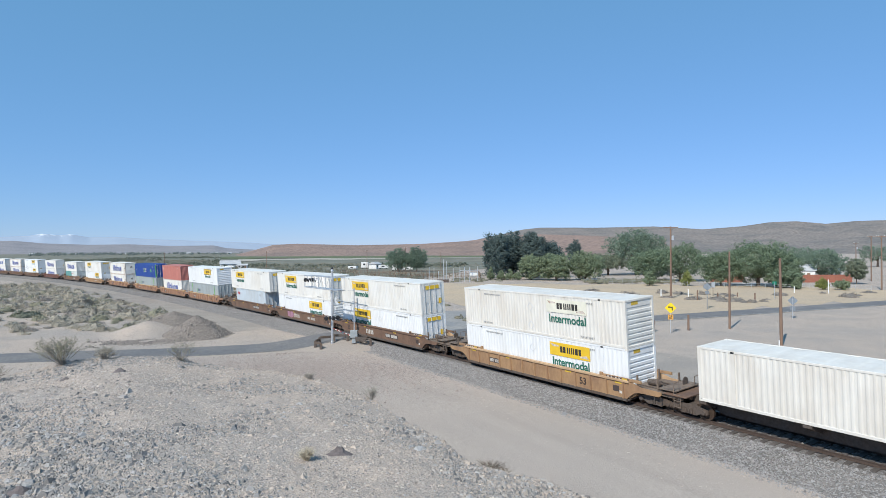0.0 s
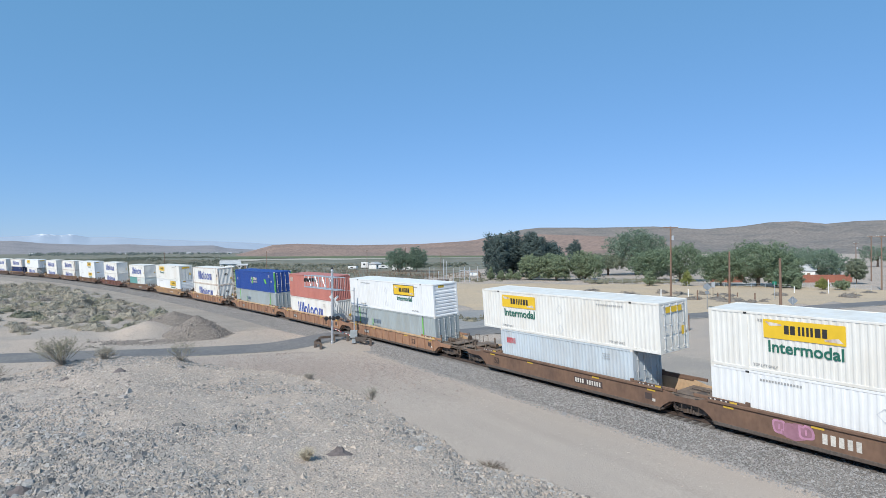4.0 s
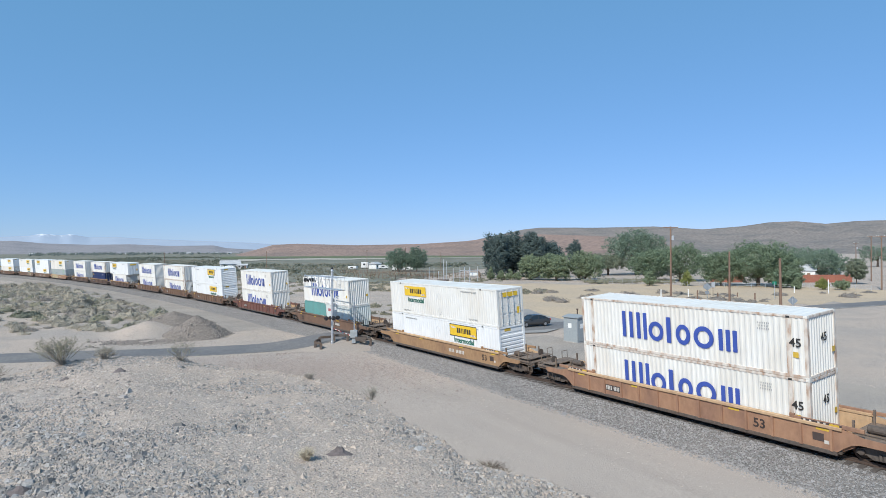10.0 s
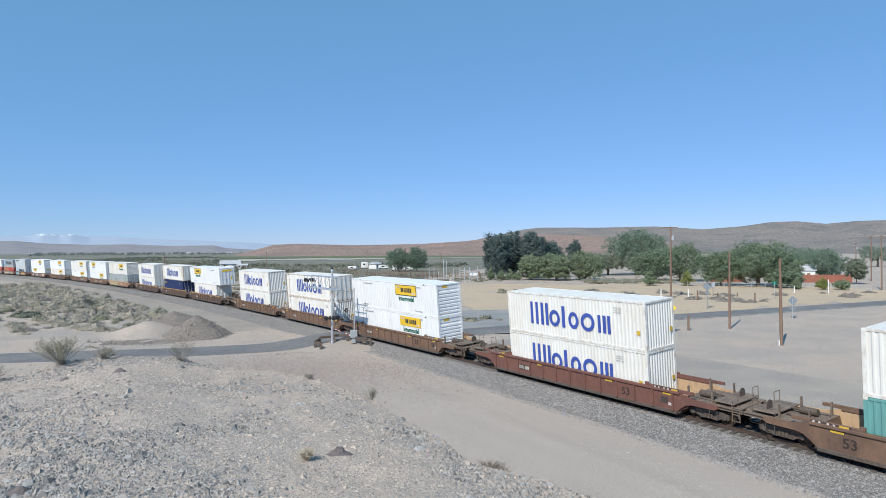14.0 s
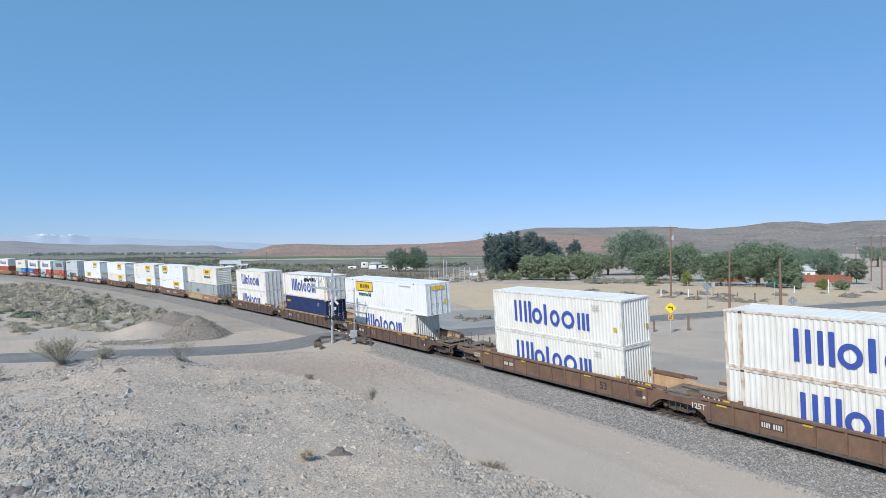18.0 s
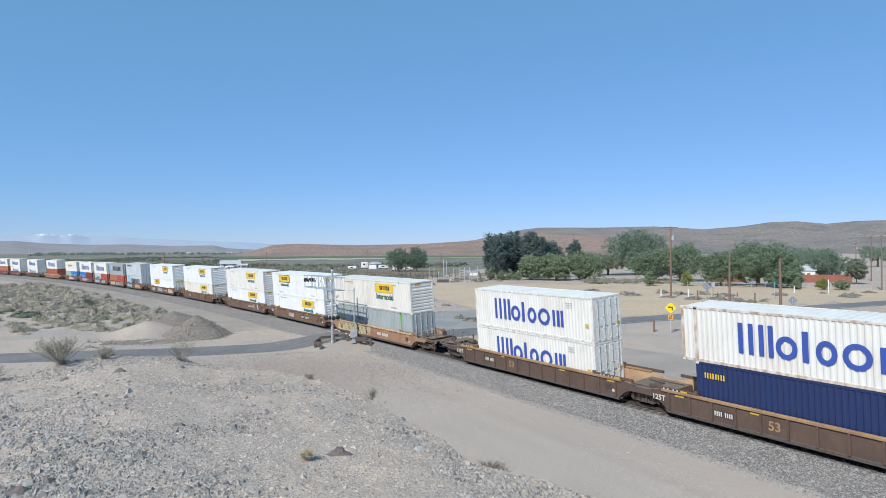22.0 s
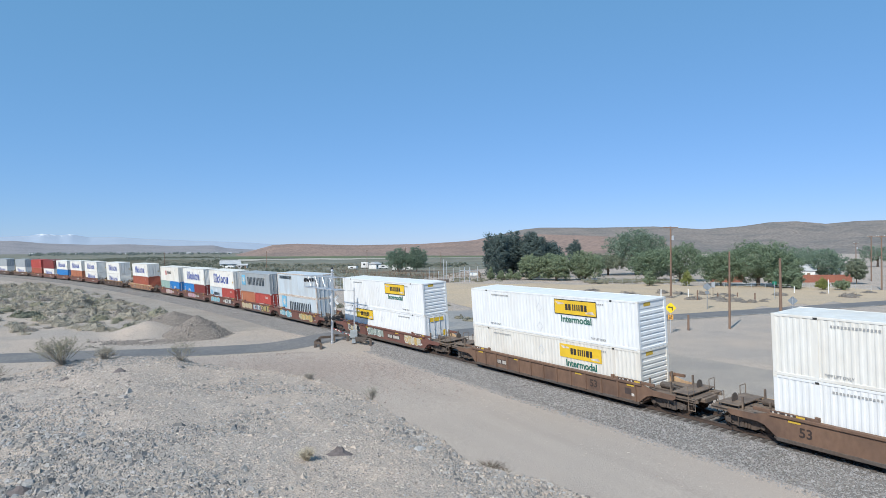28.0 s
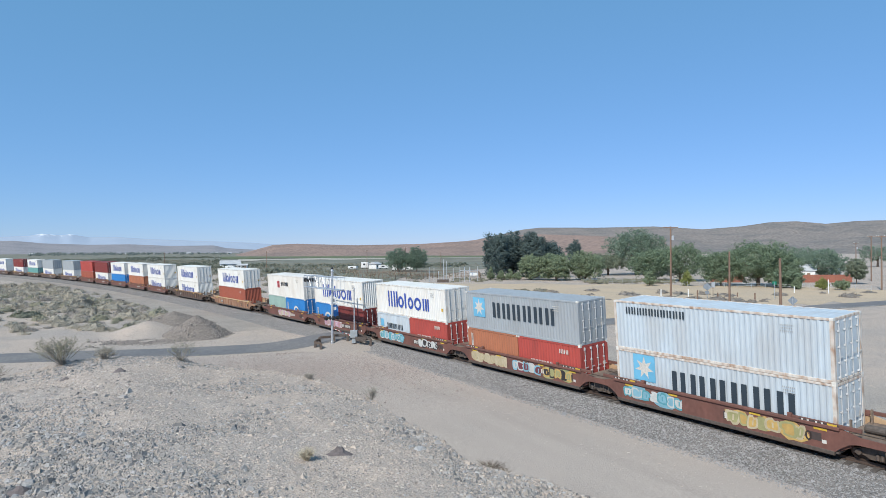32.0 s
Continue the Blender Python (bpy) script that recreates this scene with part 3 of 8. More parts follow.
def spray_angles(car, x0, x1, ground_paint, line_paint, seed, z0=0.32, z1=1.26):
    """One long pale patch with thin dark angular strokes and leaf-shaped fills."""
    rnd = random.Random(seed)
    y = -1.4545
    n = 14
    top = [(x0 + (x1 - x0) * k / n, 0, z1 - (0.02 if k % 3 else rnd.uniform(0.05, 0.2))) for k in range(n, -1, -1)]
    low = [(x0 - 0.25 + (x1 - x0) * k / n, 0, z0 + (0.0 if k % 4 else rnd.uniform(0.0, 0.08))) for k in range(n + 1)]
    part("spray_patch", Geo().extrude(low + top, (0, -0.002, 0), (0, 0, 0)), ground_paint, car, m=pose(0, y, 0))
    x = x0 + 0.15
    k = 0
    while x < x1 - 0.8:
        w = rnd.uniform(0.75, 1.15)
        pts = [(x, z1 - rnd.uniform(0.02, 0.1)), (x + 0.22 * w, z1 - rnd.uniform(0.28, 0.42)), (x + 0.42 * w, z1 - rnd.uniform(0.12, 0.2)), (x + 0.55 * w, z0 + rnd.uniform(0.25, 0.4)), (x + 0.95 * w, z0 + rnd.uniform(0.02, 0.1))]
        for (ax, az), (bx, bz) in zip(pts, pts[1:]):
            d = math.hypot(bx - ax, bz - az)
            ox, oz = -(bz - az) / d * 0.028, (bx - ax) / d * 0.028
            part("spray_stroke", Geo().extrude([(ax - ox, 0, az - oz), (bx - ox, 0, bz - oz), (bx + ox, 0, bz + oz), (ax + ox, 0, az + oz)], (0, -0.0045, 0), (0, -0.003, 0)), line_paint, car, m=pose(0, y, 0))
        if k % 2 == 0:
            cx, cz = x + 0.30 * w, (z0 + z1) / 2 - 0.1
            part("spray_shape", Geo().extrude([(cx, 0, cz + 0.16), (cx + 0.14, 0, cz + 0.10), (cx + 0.22, 0, cz - 0.05), (cx + 0.20, 0, cz - 0.28), (cx + 0.06, 0, cz - 0.10)], (0, -0.0055, 0), (0, -0.003, 0)), line_paint, car, m=pose(0, y, 0))
        x += w
        k += 1


def car_bars(car, x, z, width, height, paint, n=8, back=None):
    """A reporting mark as plain upright bars, on a dark patch where there is one."""
    y = -1.4545
    if back:
        part("mark_patch", Geo().box(x - width / 2 - 0.08, x + width / 2 + 0.08, -0.002, 0.0, z - 0.06, z + height + 0.06), back, car, m=pose(0, y, 0))
    def build():
        g = Geo()
        p = width / n
        for k in range(n):
            if k != 4 or n < 8:
                g.box(-width / 2 + k * p, -width / 2 + k * p + p * 0.62, -0.002, 0.0, 0, height)
        return g.mesh("reporting_mark")
    part("reporting_mark", shared(("carbars", width, height, n, paint.name), build), paint, car, m=pose(x, y - 0.003, z))["kind"] = "stuff"


def spine_car():
    """A skeleton car: one deep centre beam that carries a container above the wheels."""
    car = thing("spine_car", "dark skeleton container car with one centre beam", "rail car", group="cars of the train")
    part("centre_beam", Geo().extrude([(-10.6, 0, 0.8), (-8.4, 0, 0.72), (-7.2, 0, 0.32), (7.2, 0, 0.32), (8.4, 0, 0.72), (10.6, 0, 0.8), (10.6, 0, 1.05), (-10.6, 0, 1.05)], (0, -0.35, 0), (0, 0.35, 0)), grime, car)
    for x in (-7.9, -2.6, 2.6, 7.9):
        part("cross_arm", shared("crossarm", lambda: Geo().extrude([(0, -1.3, 1.0), (0, -0.3, 0.55), (0, 0.3, 0.55), (0, 1.3, 1.0), (0, 1.3, 1.13), (0, -1.3, 1.13)], (-0.2, 0, 0), (0.2, 0, 0)).mesh("cross_arm")), grime, car, m=pose(x, 0, 0))
    for x in (-9.6, 9.6):
        part("walkway", shared("walkway", lambda: Geo().box(-0.7, 0.7, -1.3, 1.3, 1.06, 1.11).mesh("walkway")), CAR_PAINT["rust"], car, "rusty orange walkway plate", m=pose(x, 0, 0))
        part("coupler", shared("spine_coupler", lambda: Geo().box(-0.6, 0.6, -0.13, 0.13, 0.68, 0.92, 0.03).mesh("coupler")), grime, car, m=pose(x * 1.13, 0, 0))
    return car, truck(car, 8.9, None) + truck(car, -8.9, None)


# ---- the train: containers ----
def skin(name, colour, second, amount=0.3, rough=0.5):
    return surface(name, colour, rough, grain=3.5, vary=0.05, second=second, blotch=0.9, amount=amount, bump=0.04, bump_scale=20, streak=0.35, spec=0.4)


SKIN = {
    "white": skin("clean_white_paint", (0.77, 0.775, 0.77), (0.65, 0.64, 0.61), 0.4),
    "cream": skin("cream_white_paint", (0.735, 0.72, 0.675), (0.60, 0.54, 0.455), 0.45),
    "old": skin("dusty_off_white_paint", (0.72, 0.69, 0.63), (0.54, 0.47, 0.39), 0.4),
    "grey": skin("light_grey_paint", (0.345, 0.385, 0.39), (0.27, 0.28, 0.26), 0.5),
    "steel": skin("pale_blue_grey_paint", (0.50, 0.56, 0.60), (0.36, 0.33, 0.30), 0.35),
    "pale": skin("pale_grey_green_paint", (0.60, 0.635, 0.605), (0.42, 0.34, 0.28), 0.35),
    "mid": skin("mid_grey_paint", (0.34, 0.365, 0.38), (0.26, 0.26, 0.26)),
    "blue": skin("deep_blue_paint", (0.025, 0.07, 0.28), (0.02, 0.05, 0.18)),
    "navy": skin("navy_paint", (0.018, 0.035, 0.11), (0.03, 0.03, 0.07)),
    "sky": skin("bright_blue_paint", (0.03, 0.20, 0.50), (0.03, 0.13, 0.30)),
    "brick": skin("faded_brick_red_paint", (0.49, 0.19, 0.155), (0.39, 0.145, 0.12), 0.6),
    "red": skin("signal_red_paint", (0.43, 0.075, 0.06), (0.29, 0.06, 0.05), 0.5),
    "maroon": skin("maroon_paint", (0.22, 0.045, 0.04), (0.13, 0.035, 0.03), 0.4),
    "rustred": skin("rust_red_paint", (0.36, 0.10, 0.06), (0.22, 0.07, 0.05), 0.4),
    "orange": skin("brown_orange_paint", (0.42, 0.16, 0.085), (0.29, 0.115, 0.07), 0.5),
    "teal": skin("teal_paint", (0.13, 0.33, 0.31), (0.14, 0.22, 0.20), 0.4),
    "green": skin("grey_green_paint", (0.30, 0.42, 0.37), (0.2, 0.28, 0.25), 0.4),
}
door_gear = surface("galvanised_lock_rod", (0.58, 0.58, 0.57), 0.55, 0.0, grain=10, vary=0.1)
rust_edge = surface("rust_stained_steel", (0.66, 0.60, 0.53), 0.8, grain=9, vary=0.15, second=(0.34, 0.20, 0.125), blotch=4.5, amount=0.9, streak=0.4)
rubber = plain("black_gasket", (0.03, 0.03, 0.03), 0.8)


def corrugated(length, height, depth, pitch):
    """A ribbed wall in x and z, its outer face towards -y."""
    n = max(2, round(length / pitch))
    p = length / n
    xs = []
    for k in range(n):
        x = -length / 2 + k * p
        xs += [(x, 0), (x + 0.26 * p, 0), (x + 0.44 * p, depth), (x + 0.80 * p, depth)]
    xs.append((length / 2, 0))
    g = Geo()
    g.grid([[(x, y, z) for x, y in xs] for z in (0, height)])
    g.grid([[(x, 0.05, z) for x in (-length / 2, length / 2)] for z in (0, height)])
    return g


def container(length, height, colour, ribs=1, front="corr", posts=(), edge=None, roofed=True, label="", rough_edges=False):
    """A shipping container on z 0, x along; the end at +x is doors, cross ribs or upright ribs."""
    paint = SKIN[colour]
    trim = edge or paint
    kind = {12.19: "forty foot", 13.72: "forty-five foot", 16.15: "fifty-three foot", 6.06: "twenty foot"}[length]
    box = thing("shipping_container", label or f"{kind} steel container in {paint.name.replace('_', ' ')}", "container", group="containers on the train")
    L, W, hb = length, 2.59, height
    depth, pitch = ((0.036, 0.278), (0.018, 0.335), (0.024, 0.30))[ribs - 1]
    wall = shared(("wall", L, hb, ribs, colour), lambda: corrugated(L - 0.24, hb - 0.24, depth, pitch).mesh("side_wall"))
    part("side_wall", wall, paint, box, m=pose(0, -W / 2 + 0.012, 0.14))
    part("side_wall", wall, paint, box, m=pose(0, W / 2 - 0.012, 0.14, 0, 0, 180))

    def roof_mesh():
        g = Geo()
        n = max(3, round(L / (0.42 if ribs == 1 else 1.2)))
        rows = []
        for k in range(n):
            x, p = -L / 2 + 0.06 + k * (L - 0.12) / n, (L - 0.12) / n
            for q, z in ((0.0, 0.0), (0.3, 0.0), (0.45, 0.018), (0.85, 0.018)):
                rows.append([(x + q * p, -W / 2 + 0.05, hb - 0.03 + z), (x + q * p, 0, hb - 0.015 + z), (x + q * p, W / 2 - 0.05, hb - 0.03 + z)])
        rows.append([(L / 2 - 0.06, y, hb - 0.03) for y in (-W / 2 + 0.05, 0, W / 2 - 0.05)])
        g.grid(rows)
        return g.mesh("roof")
    part("roof", shared(("roof", L, hb, ribs, colour), roof_mesh), paint, box)
    for y in (-1, 1):
        part("top_rail", shared(("toprail", L, hb, trim.name), lambda: Geo().box(-L / 2 + 0.1, L / 2 - 0.1, -0.03, 0.05, hb - 0.12, hb - 0.005, 0.01).mesh("top_rail")), trim, box, m=pose(0, y * (W / 2 - 0.03), 0, 0, 0, 0 if y < 0 else 180))
        part("bottom_rail", shared(("botrail", L, trim.name), lambda: Geo().box(-L / 2 + 0.1, L / 2 - 0.1, -0.03, 0.05, 0.01, 0.16, 0.01).mesh("bottom_rail")), trim, box, m=pose(0, y * (W / 2 - 0.03), 0, 0, 0, 0 if y < 0 else 180))
    post = shared(("post", hb, trim.name), lambda: Geo().box(-0.08, 0.08, -0.08, 0.08, 0.1, hb - 0.1, 0.02).mesh("corner_post"))
    cast = shared("casting", lambda: Geo().box(-0.089, 0.089, -0.081, 0.081, 0, 0.118, 0.012).box(-0.05, 0.05, -0.084, 0.0, 0.03, 0.085).mesh("corner_casting"))
    for x in (-1, 1):
        for y in (-1, 1):
            px, py = x * (L / 2 - 0.085), y * (W / 2 - 0.08)
            part("corner_post", post, trim, box, m=pose(px, py, 0, 0, 0, 0))
            for z in (0, hb - 0.118):
                part("corner_casting", cast, trim, box, m=pose(px, py, z, 0, 0, 0 if y < 0 else 180))
    for px in posts:
        for y in (-1, 1):
            part("lift_post", shared(("lift", hb, trim.name), lambda: Geo().box(-0.10, 0.10, -0.012, 0.05, 0.05, hb - 0.02, 0.005).box(-0.11, 0.11, -0.016, 0.06, hb - 0.13, hb + 0.004).mesh("lift_post")), trim, box, m=pose(px, y * (W / 2 - 0.006), 0, 0, 0, 0 if y < 0 else 180))
            part("lift_pocket", shared("pocket", lambda: Geo().box(-0.09, 0.09, -0.005, 0.02, 0.0, 0.10, 0.004).mesh("lift_pocket")), rubber, box, m=pose(px, y * (W / 2 + 0.014), hb - 0.14, 0, 0, 0 if y < 0 else 180))
    part("floor_frame", shared(("under", L), lambda: Geo().box(-L / 2 + 0.15, L / 2 - 0.15, -W / 2 + 0.1, W / 2 - 0.1, 0.04, 0.14).mesh("floor_frame")), grime, box)
    back = "corr" if front == "door" else "door"
    for sgn, style in ((1, front), (-1, back)):
        flip = 90 if sgn > 0 else -90
        at = pose(sgn * (L / 2 - 0.03), 0, 0, 0, 0, flip)
        if style != "door":
            part("end_header", shared(("endhead", hb, trim.name), lambda: Geo().box(-W / 2 + 0.14, W / 2 - 0.14, -0.03, 0.05, hb - 0.125, hb - 0.006, 0.01).mesh("end_header")), trim, box, m=at)
            part("end_sill", shared(("endsill", trim.name), lambda: Geo().box(-W / 2 + 0.14, W / 2 - 0.14, -0.03, 0.05, 0.01, 0.15, 0.01).mesh("end_sill")), trim, box, m=at)
        if style == "corr":
            part("end_wall", shared(("endc", hb, colour), lambda: corrugated(W - 0.28, hb - 0.24, 0.045, 0.24).mesh("end_wall")), paint, box, m=at @ pose(0, 0, 0.14))
        elif style == "cross":
            def cross_mesh():
                g = Geo()
                g.grid([[(x, y, z) for x in (-W / 2 + 0.14, W / 2 - 0.14)] for z, y in [(0.14, 0.0), (0.16, 0.05)] + [(q + d, yy) for k in range(7) for q in [0.28 + k * 0.29] for d, yy in ((0, 0.05), (0.04, 0.0), (0.19, 0.0), (0.23, 0.05))] + [(hb - 0.5, 0.05), (hb - 0.48, 0.02), (hb - 0.1, 0.02)]])
                return g.mesh("end_wall")
            part("end_wall", shared(("endx", hb, colour), cross_mesh), paint, box, m=at)
            part("number_plate", shared("plate", lambda: Geo().box(-0.3, 0.3, -0.004, 0.006, 0, 0.22, 0.002).mesh("label_plate")), safety_yellow if ribs != 1 else mark_white, box, "small yellow label", m=at @ pose(-0.4, 0.015, hb - 0.36)).name = "label_plate"
        else:
            leaf = shared(("leaf", hb, colour), lambda: Geo().box(-0.57, 0.57, 0.0, 0.045, 0.15, hb - 0.13, 0.01).box(-0.5, 0.5, -0.012, 0.0, 0.35, 0.85).box(-0.5, 0.5, -0.012, 0.0, 1.0, 1.5).box(-0.5, 0.5, -0.012, 0.0, 1.65, 2.15).box(-0.5, 0.5, -0.012, 0.0, 2.3, hb - 0.25).mesh("door"))

            def rod_mesh():
                g = Geo()
                g.rod((0, -0.06, 0.14), (0, -0.06, hb - 0.12), 0.022, sides=6)
                for z in (0.25, 0.9, 1.6, 2.3, hb - 0.22):
                    g.box(-0.05, 0.05, -0.09, 0.0, z - 0.035, z + 0.035)
                g.box(0.0, 0.26, -0.08, -0.062, 1.12, 1.16)
                return g.mesh("lock_rod")
            rods = shared(("rods", hb), rod_mesh)
            part("door_header", shared(("header", hb, trim.name), lambda: Geo().box(-W / 2 + 0.14, W / 2 - 0.14, -0.02, 0.06, hb - 0.135, hb - 0.01, 0.01).mesh("door_header")), trim, box, m=at)
            part("door_sill", shared(("sill", trim.name), lambda: Geo().box(-W / 2 + 0.14, W / 2 - 0.14, -0.02, 0.06, 0.01, 0.145, 0.01).mesh("door_sill")), trim, box, m=at)
            part("ventilator", shared("ventilator", lambda: Geo().box(-0.13, 0.13, -0.016, 0.0, 0.55, 0.80, 0.01).mesh("ventilator")), door_gear if colour in ("white", "cream") else mark_white, box, "small pale notice plate", at @ pose(0.9, 0, 0.5)).name = "notice_plate"
            for q in (-0.585, 0.585):
                d = part("door", leaf, paint, box, m=at @ pose(q, 0, 0))
                for k in (-0.3, 0.27):
                    part("lock_rod", rods, door_gear, d, m=pose(k, 0, 0))
    return box
# ---- the train: markings ----
mark_blue = surface("blue_lettering_paint", (0.045, 0.088, 0.36), 0.55, grain=5, vary=0.08, amount=0.2)
mark_green = surface("green_lettering_paint", (0.02, 0.14, 0.10), 0.55, grain=5, vary=0.08)
mark_yellow = surface("golden_yellow_vinyl", (0.78, 0.50, 0.03), 0.5, grain=3, vary=0.06, amount=0.2)
mark_pale = surface("pale_vinyl", (0.78, 0.75, 0.62), 0.5, grain=3, vary=0.06)
mark_dark = surface("dark_lettering_paint", (0.035, 0.032, 0.03), 0.6, grain=6, vary=0.1)
mark_navy = surface("slate_lettering_paint", (0.03, 0.045, 0.06), 0.6, grain=6, vary=0.1)
mark_faint = surface("faded_grey_print", (0.36, 0.36, 0.35), 0.6, grain=6, vary=0.1)
mark_faded = surface("pale_grey_print", (0.66, 0.67, 0.68), 0.6, grain=6, vary=0.1)
mark_worn_green = surface("worn_green_print", (0.24, 0.44, 0.24), 0.6, grain=6, vary=0.2)
mark_worn_blue = surface("worn_slate_blue_print", (0.15, 0.20, 0.27), 0.6, grain=6, vary=0.2)
mark_red = surface("red_lettering_paint", (0.60, 0.05, 0.07), 0.6, grain=6, vary=0.1)
mark_cyan = surface("light_blue_panel_paint", (0.16, 0.46, 0.66), 0.5, grain=4, vary=0.06)
mark_lime = surface("bright_green_paint", (0.16, 0.50, 0.08), 0.5, grain=4, vary=0.06)
SIDE = -1.306


def sheet(g, x0, x1, z0, z1, y=0.0, cut=0.0):
    c = min(cut, (x1 - x0) / 2.01, (z1 - z0) / 2.01)
    loop = [(x0 + c, 0, z0), (x1 - c, 0, z0), (x1, 0, z0 + c), (x1, 0, z1 - c), (x1 - c, 0, z1), (x0 + c, 0, z1), (x0, 0, z1 - c), (x0, 0, z0 + c)] if c else [(x0, 0, z0), (x1, 0, z0), (x1, 0, z1), (x0, 0, z1)]
    return g.extrude(loop, (0, y - 0.003, 0), (0, y, 0))


def ring(g, cx, cz, rx, rz, w, n=20, y=0.0, a0=0.0, a1=math.tau):
    full = abs(a1 - a0 - math.tau) < 1e-6
    k = n if full else n + 1
    at = [a0 + (a1 - a0) * i / n for i in range(k)]
    out = [(cx + rx * math.cos(a), y - 0.003, cz + rz * math.sin(a)) for a in at]
    inn = [(cx + (rx - w) * math.cos(a), y - 0.003, cz + (rz - w) * math.sin(a)) for a in at]
    m = len(at)
    faces = [(i, (i + 1) % m, m + (i + 1) % m, m + i) for i in range(m if full else m - 1)]
    return g.add(out + inn, faces)


def bar_row(g, x0, x1, z0, z1, pattern, cut=0.02):
    """A row of plain upright bars; pattern holds (width, height share) and negative widths for gaps."""
    total = sum(abs(w) for w, _h in pattern)
    x = x0
    for w, h in pattern:
        d = abs(w) / total * (x1 - x0)
        if w > 0:
            sheet(g, x, x + d, z0, z0 + (z1 - z0) * h, cut=cut)
        x += d
    return g


def carrier_blue(box, x, z, width=7.3):
    """The line's large blue mark: plain bars and rings in its colour."""
    k = width / 7.3
    cap, low, st = 1.52 * k, 1.10 * k, 0.26 * k
    at = pose(x - width / 2, SIDE, z)
    for a, w, h in ((0.0, st * 0.95, cap), (0.52, st * 0.95, cap), (1.04, st * 0.95, cap), (1.50, st * 0.95, cap), (3.05, 0.28 * k, cap * 0.93), (6.15, st * 0.9, low), (6.55, st * 0.9, low), (6.92, st * 0.9, low)):
        part("mark_bar", shared(("markbar", w, h), lambda: sheet(Geo(), 0, w, 0, h, cut=0.03).mesh("mark_bar")), mark_blue, box, "", at @ pose(a * k, 0, 0))
    for a, rx, rz in ((2.35, 0.50, 0.5), (4.08, 0.45, 0.5), (5.30, 0.58, 0.53)):
        part("mark_ring", shared(("markring", rx, rz, k), lambda: ring(Geo(), 0, 0, rx * k, low * rz, 0.24 * k, 24).mesh("mark_ring")), mark_blue, box, "", at @ pose(a * k, 0, low * 0.5))


def haulier(box, x, z, style="yellow", text=True, big=False):
    """The haulier's yellow panel with a dark mark, and the green word below it."""
    w, h = 3.6, 0.88
    if style == "framed":
        part("logo_panel", shared("hauler_frame", lambda: sheet(Geo(), -w / 2 - 0.05, w / 2 + 0.05, -0.06, h + 0.06, cut=0.03).mesh("logo_panel")), mark_dark, box, "dark frame of a logo panel", pose(x, SIDE + 0.001, z))
    face = mark_pale if style == "pale" else mark_yellow

    def panel():
        g = sheet(Geo(), -w / 2, w / 2, 0, h, cut=0.02)
        return g.mesh("logo_panel")
    p = part("logo_panel", shared(("hauler", style), panel), face, box, "golden yellow logo panel" if style != "pale" else "pale logo panel", pose(x, SIDE - 0.003, z))

    def bars():
        g = Geo()
        bar_row(g, -0.82, 1.05, 0.25, 0.66, [(2, 1), (-0.5, 0), (2, 1), (-1.2, 0), (1, 1), (-0.6, 0), (1, 1), (-0.7, 0), (1, 1), (-0.6, 0), (1, 1), (-0.7, 0), (2.2, 1), (-0.6, 0), (1.9, 1)], 0.01)
        return g.mesh("logo_mark")
    part("logo_mark", shared("hauler_bars", bars), mark_dark, p, "dark plain logo bars", pose(0, -0.005, 0))

    for sg in (-1, 1):
        def scroll():
            return Geo().extrude([(sg * 1.72, 0, 0.78 if sg < 0 else 0.10), (sg * 0.95, 0, 0.70 if sg < 0 else 0.12), (sg * 0.92, 0, 0.62 if sg < 0 else 0.20), (sg * 1.5, 0, 0.58 if sg < 0 else 0.30)], (0, -0.003, 0), (0, 0, 0)).mesh("logo_scroll")
        part("logo_scroll", shared(("scroll", sg), scroll), rust_edge if style != "pale" else mark_yellow, p, m=pose(0, -0.005, 0))
    if text:
        part("lettering", word("Intermodal", 0.76 if big else 0.61, mark_green), None, box, "dark green word Intermodal", pose(x + 0.05, SIDE, z - (0.42 if big else 0.36)))


def star_line(box, x_star, z_star, x_bars, z_bars, width=6.9, size=1.5):
    """Light blue square with a white star, and a row of dark plain bars."""
    sq = part("logo_square", shared(("square", size), lambda: sheet(Geo(), -size / 2, size / 2, -size / 2, size / 2, cut=0.02).mesh("logo_square")), mark_cyan, box, "light blue square", pose(x_star, SIDE, z_star))

    def star():
        g = Geo()
        pts = []
        for k in range(14):
            r = size * (0.44 if k % 2 == 0 else 0.19)
            pts.append((r * math.sin(k * math.pi / 7), 0, r * math.cos(k * math.pi / 7)))
        g.add([(0, -0.003, 0)] + [(a, -0.003, c) for a, _b, c in pts], [(0, 1 + i, 1 + (i + 1) % 14) for i in range(14)])
        return g.mesh("star")
    part("star", shared(("star", size), star), mark_white, sq, "white star", pose(0, -0.002, 0))
    dark_bars(box, x_bars, z_bars, width, 1.15)


def dark_bars(box, x, z, width, height, paint=None, n=6):
    def build():
        g = Geo()
        p = width / n
        for k in range(n):
            a = -width / 2 + k * p
            sheet(g, a, a + p * 0.26, 0, height, cut=0.02)
            sheet(g, a + p * 0.46, a + p * 0.72, 0, height, cut=0.02)
        return g.mesh("mark_bars")
    part("mark_bars", shared(("bars", width, height, n, (paint or mark_navy).name), build), paint or mark_navy, box, m=pose(x, SIDE, z))


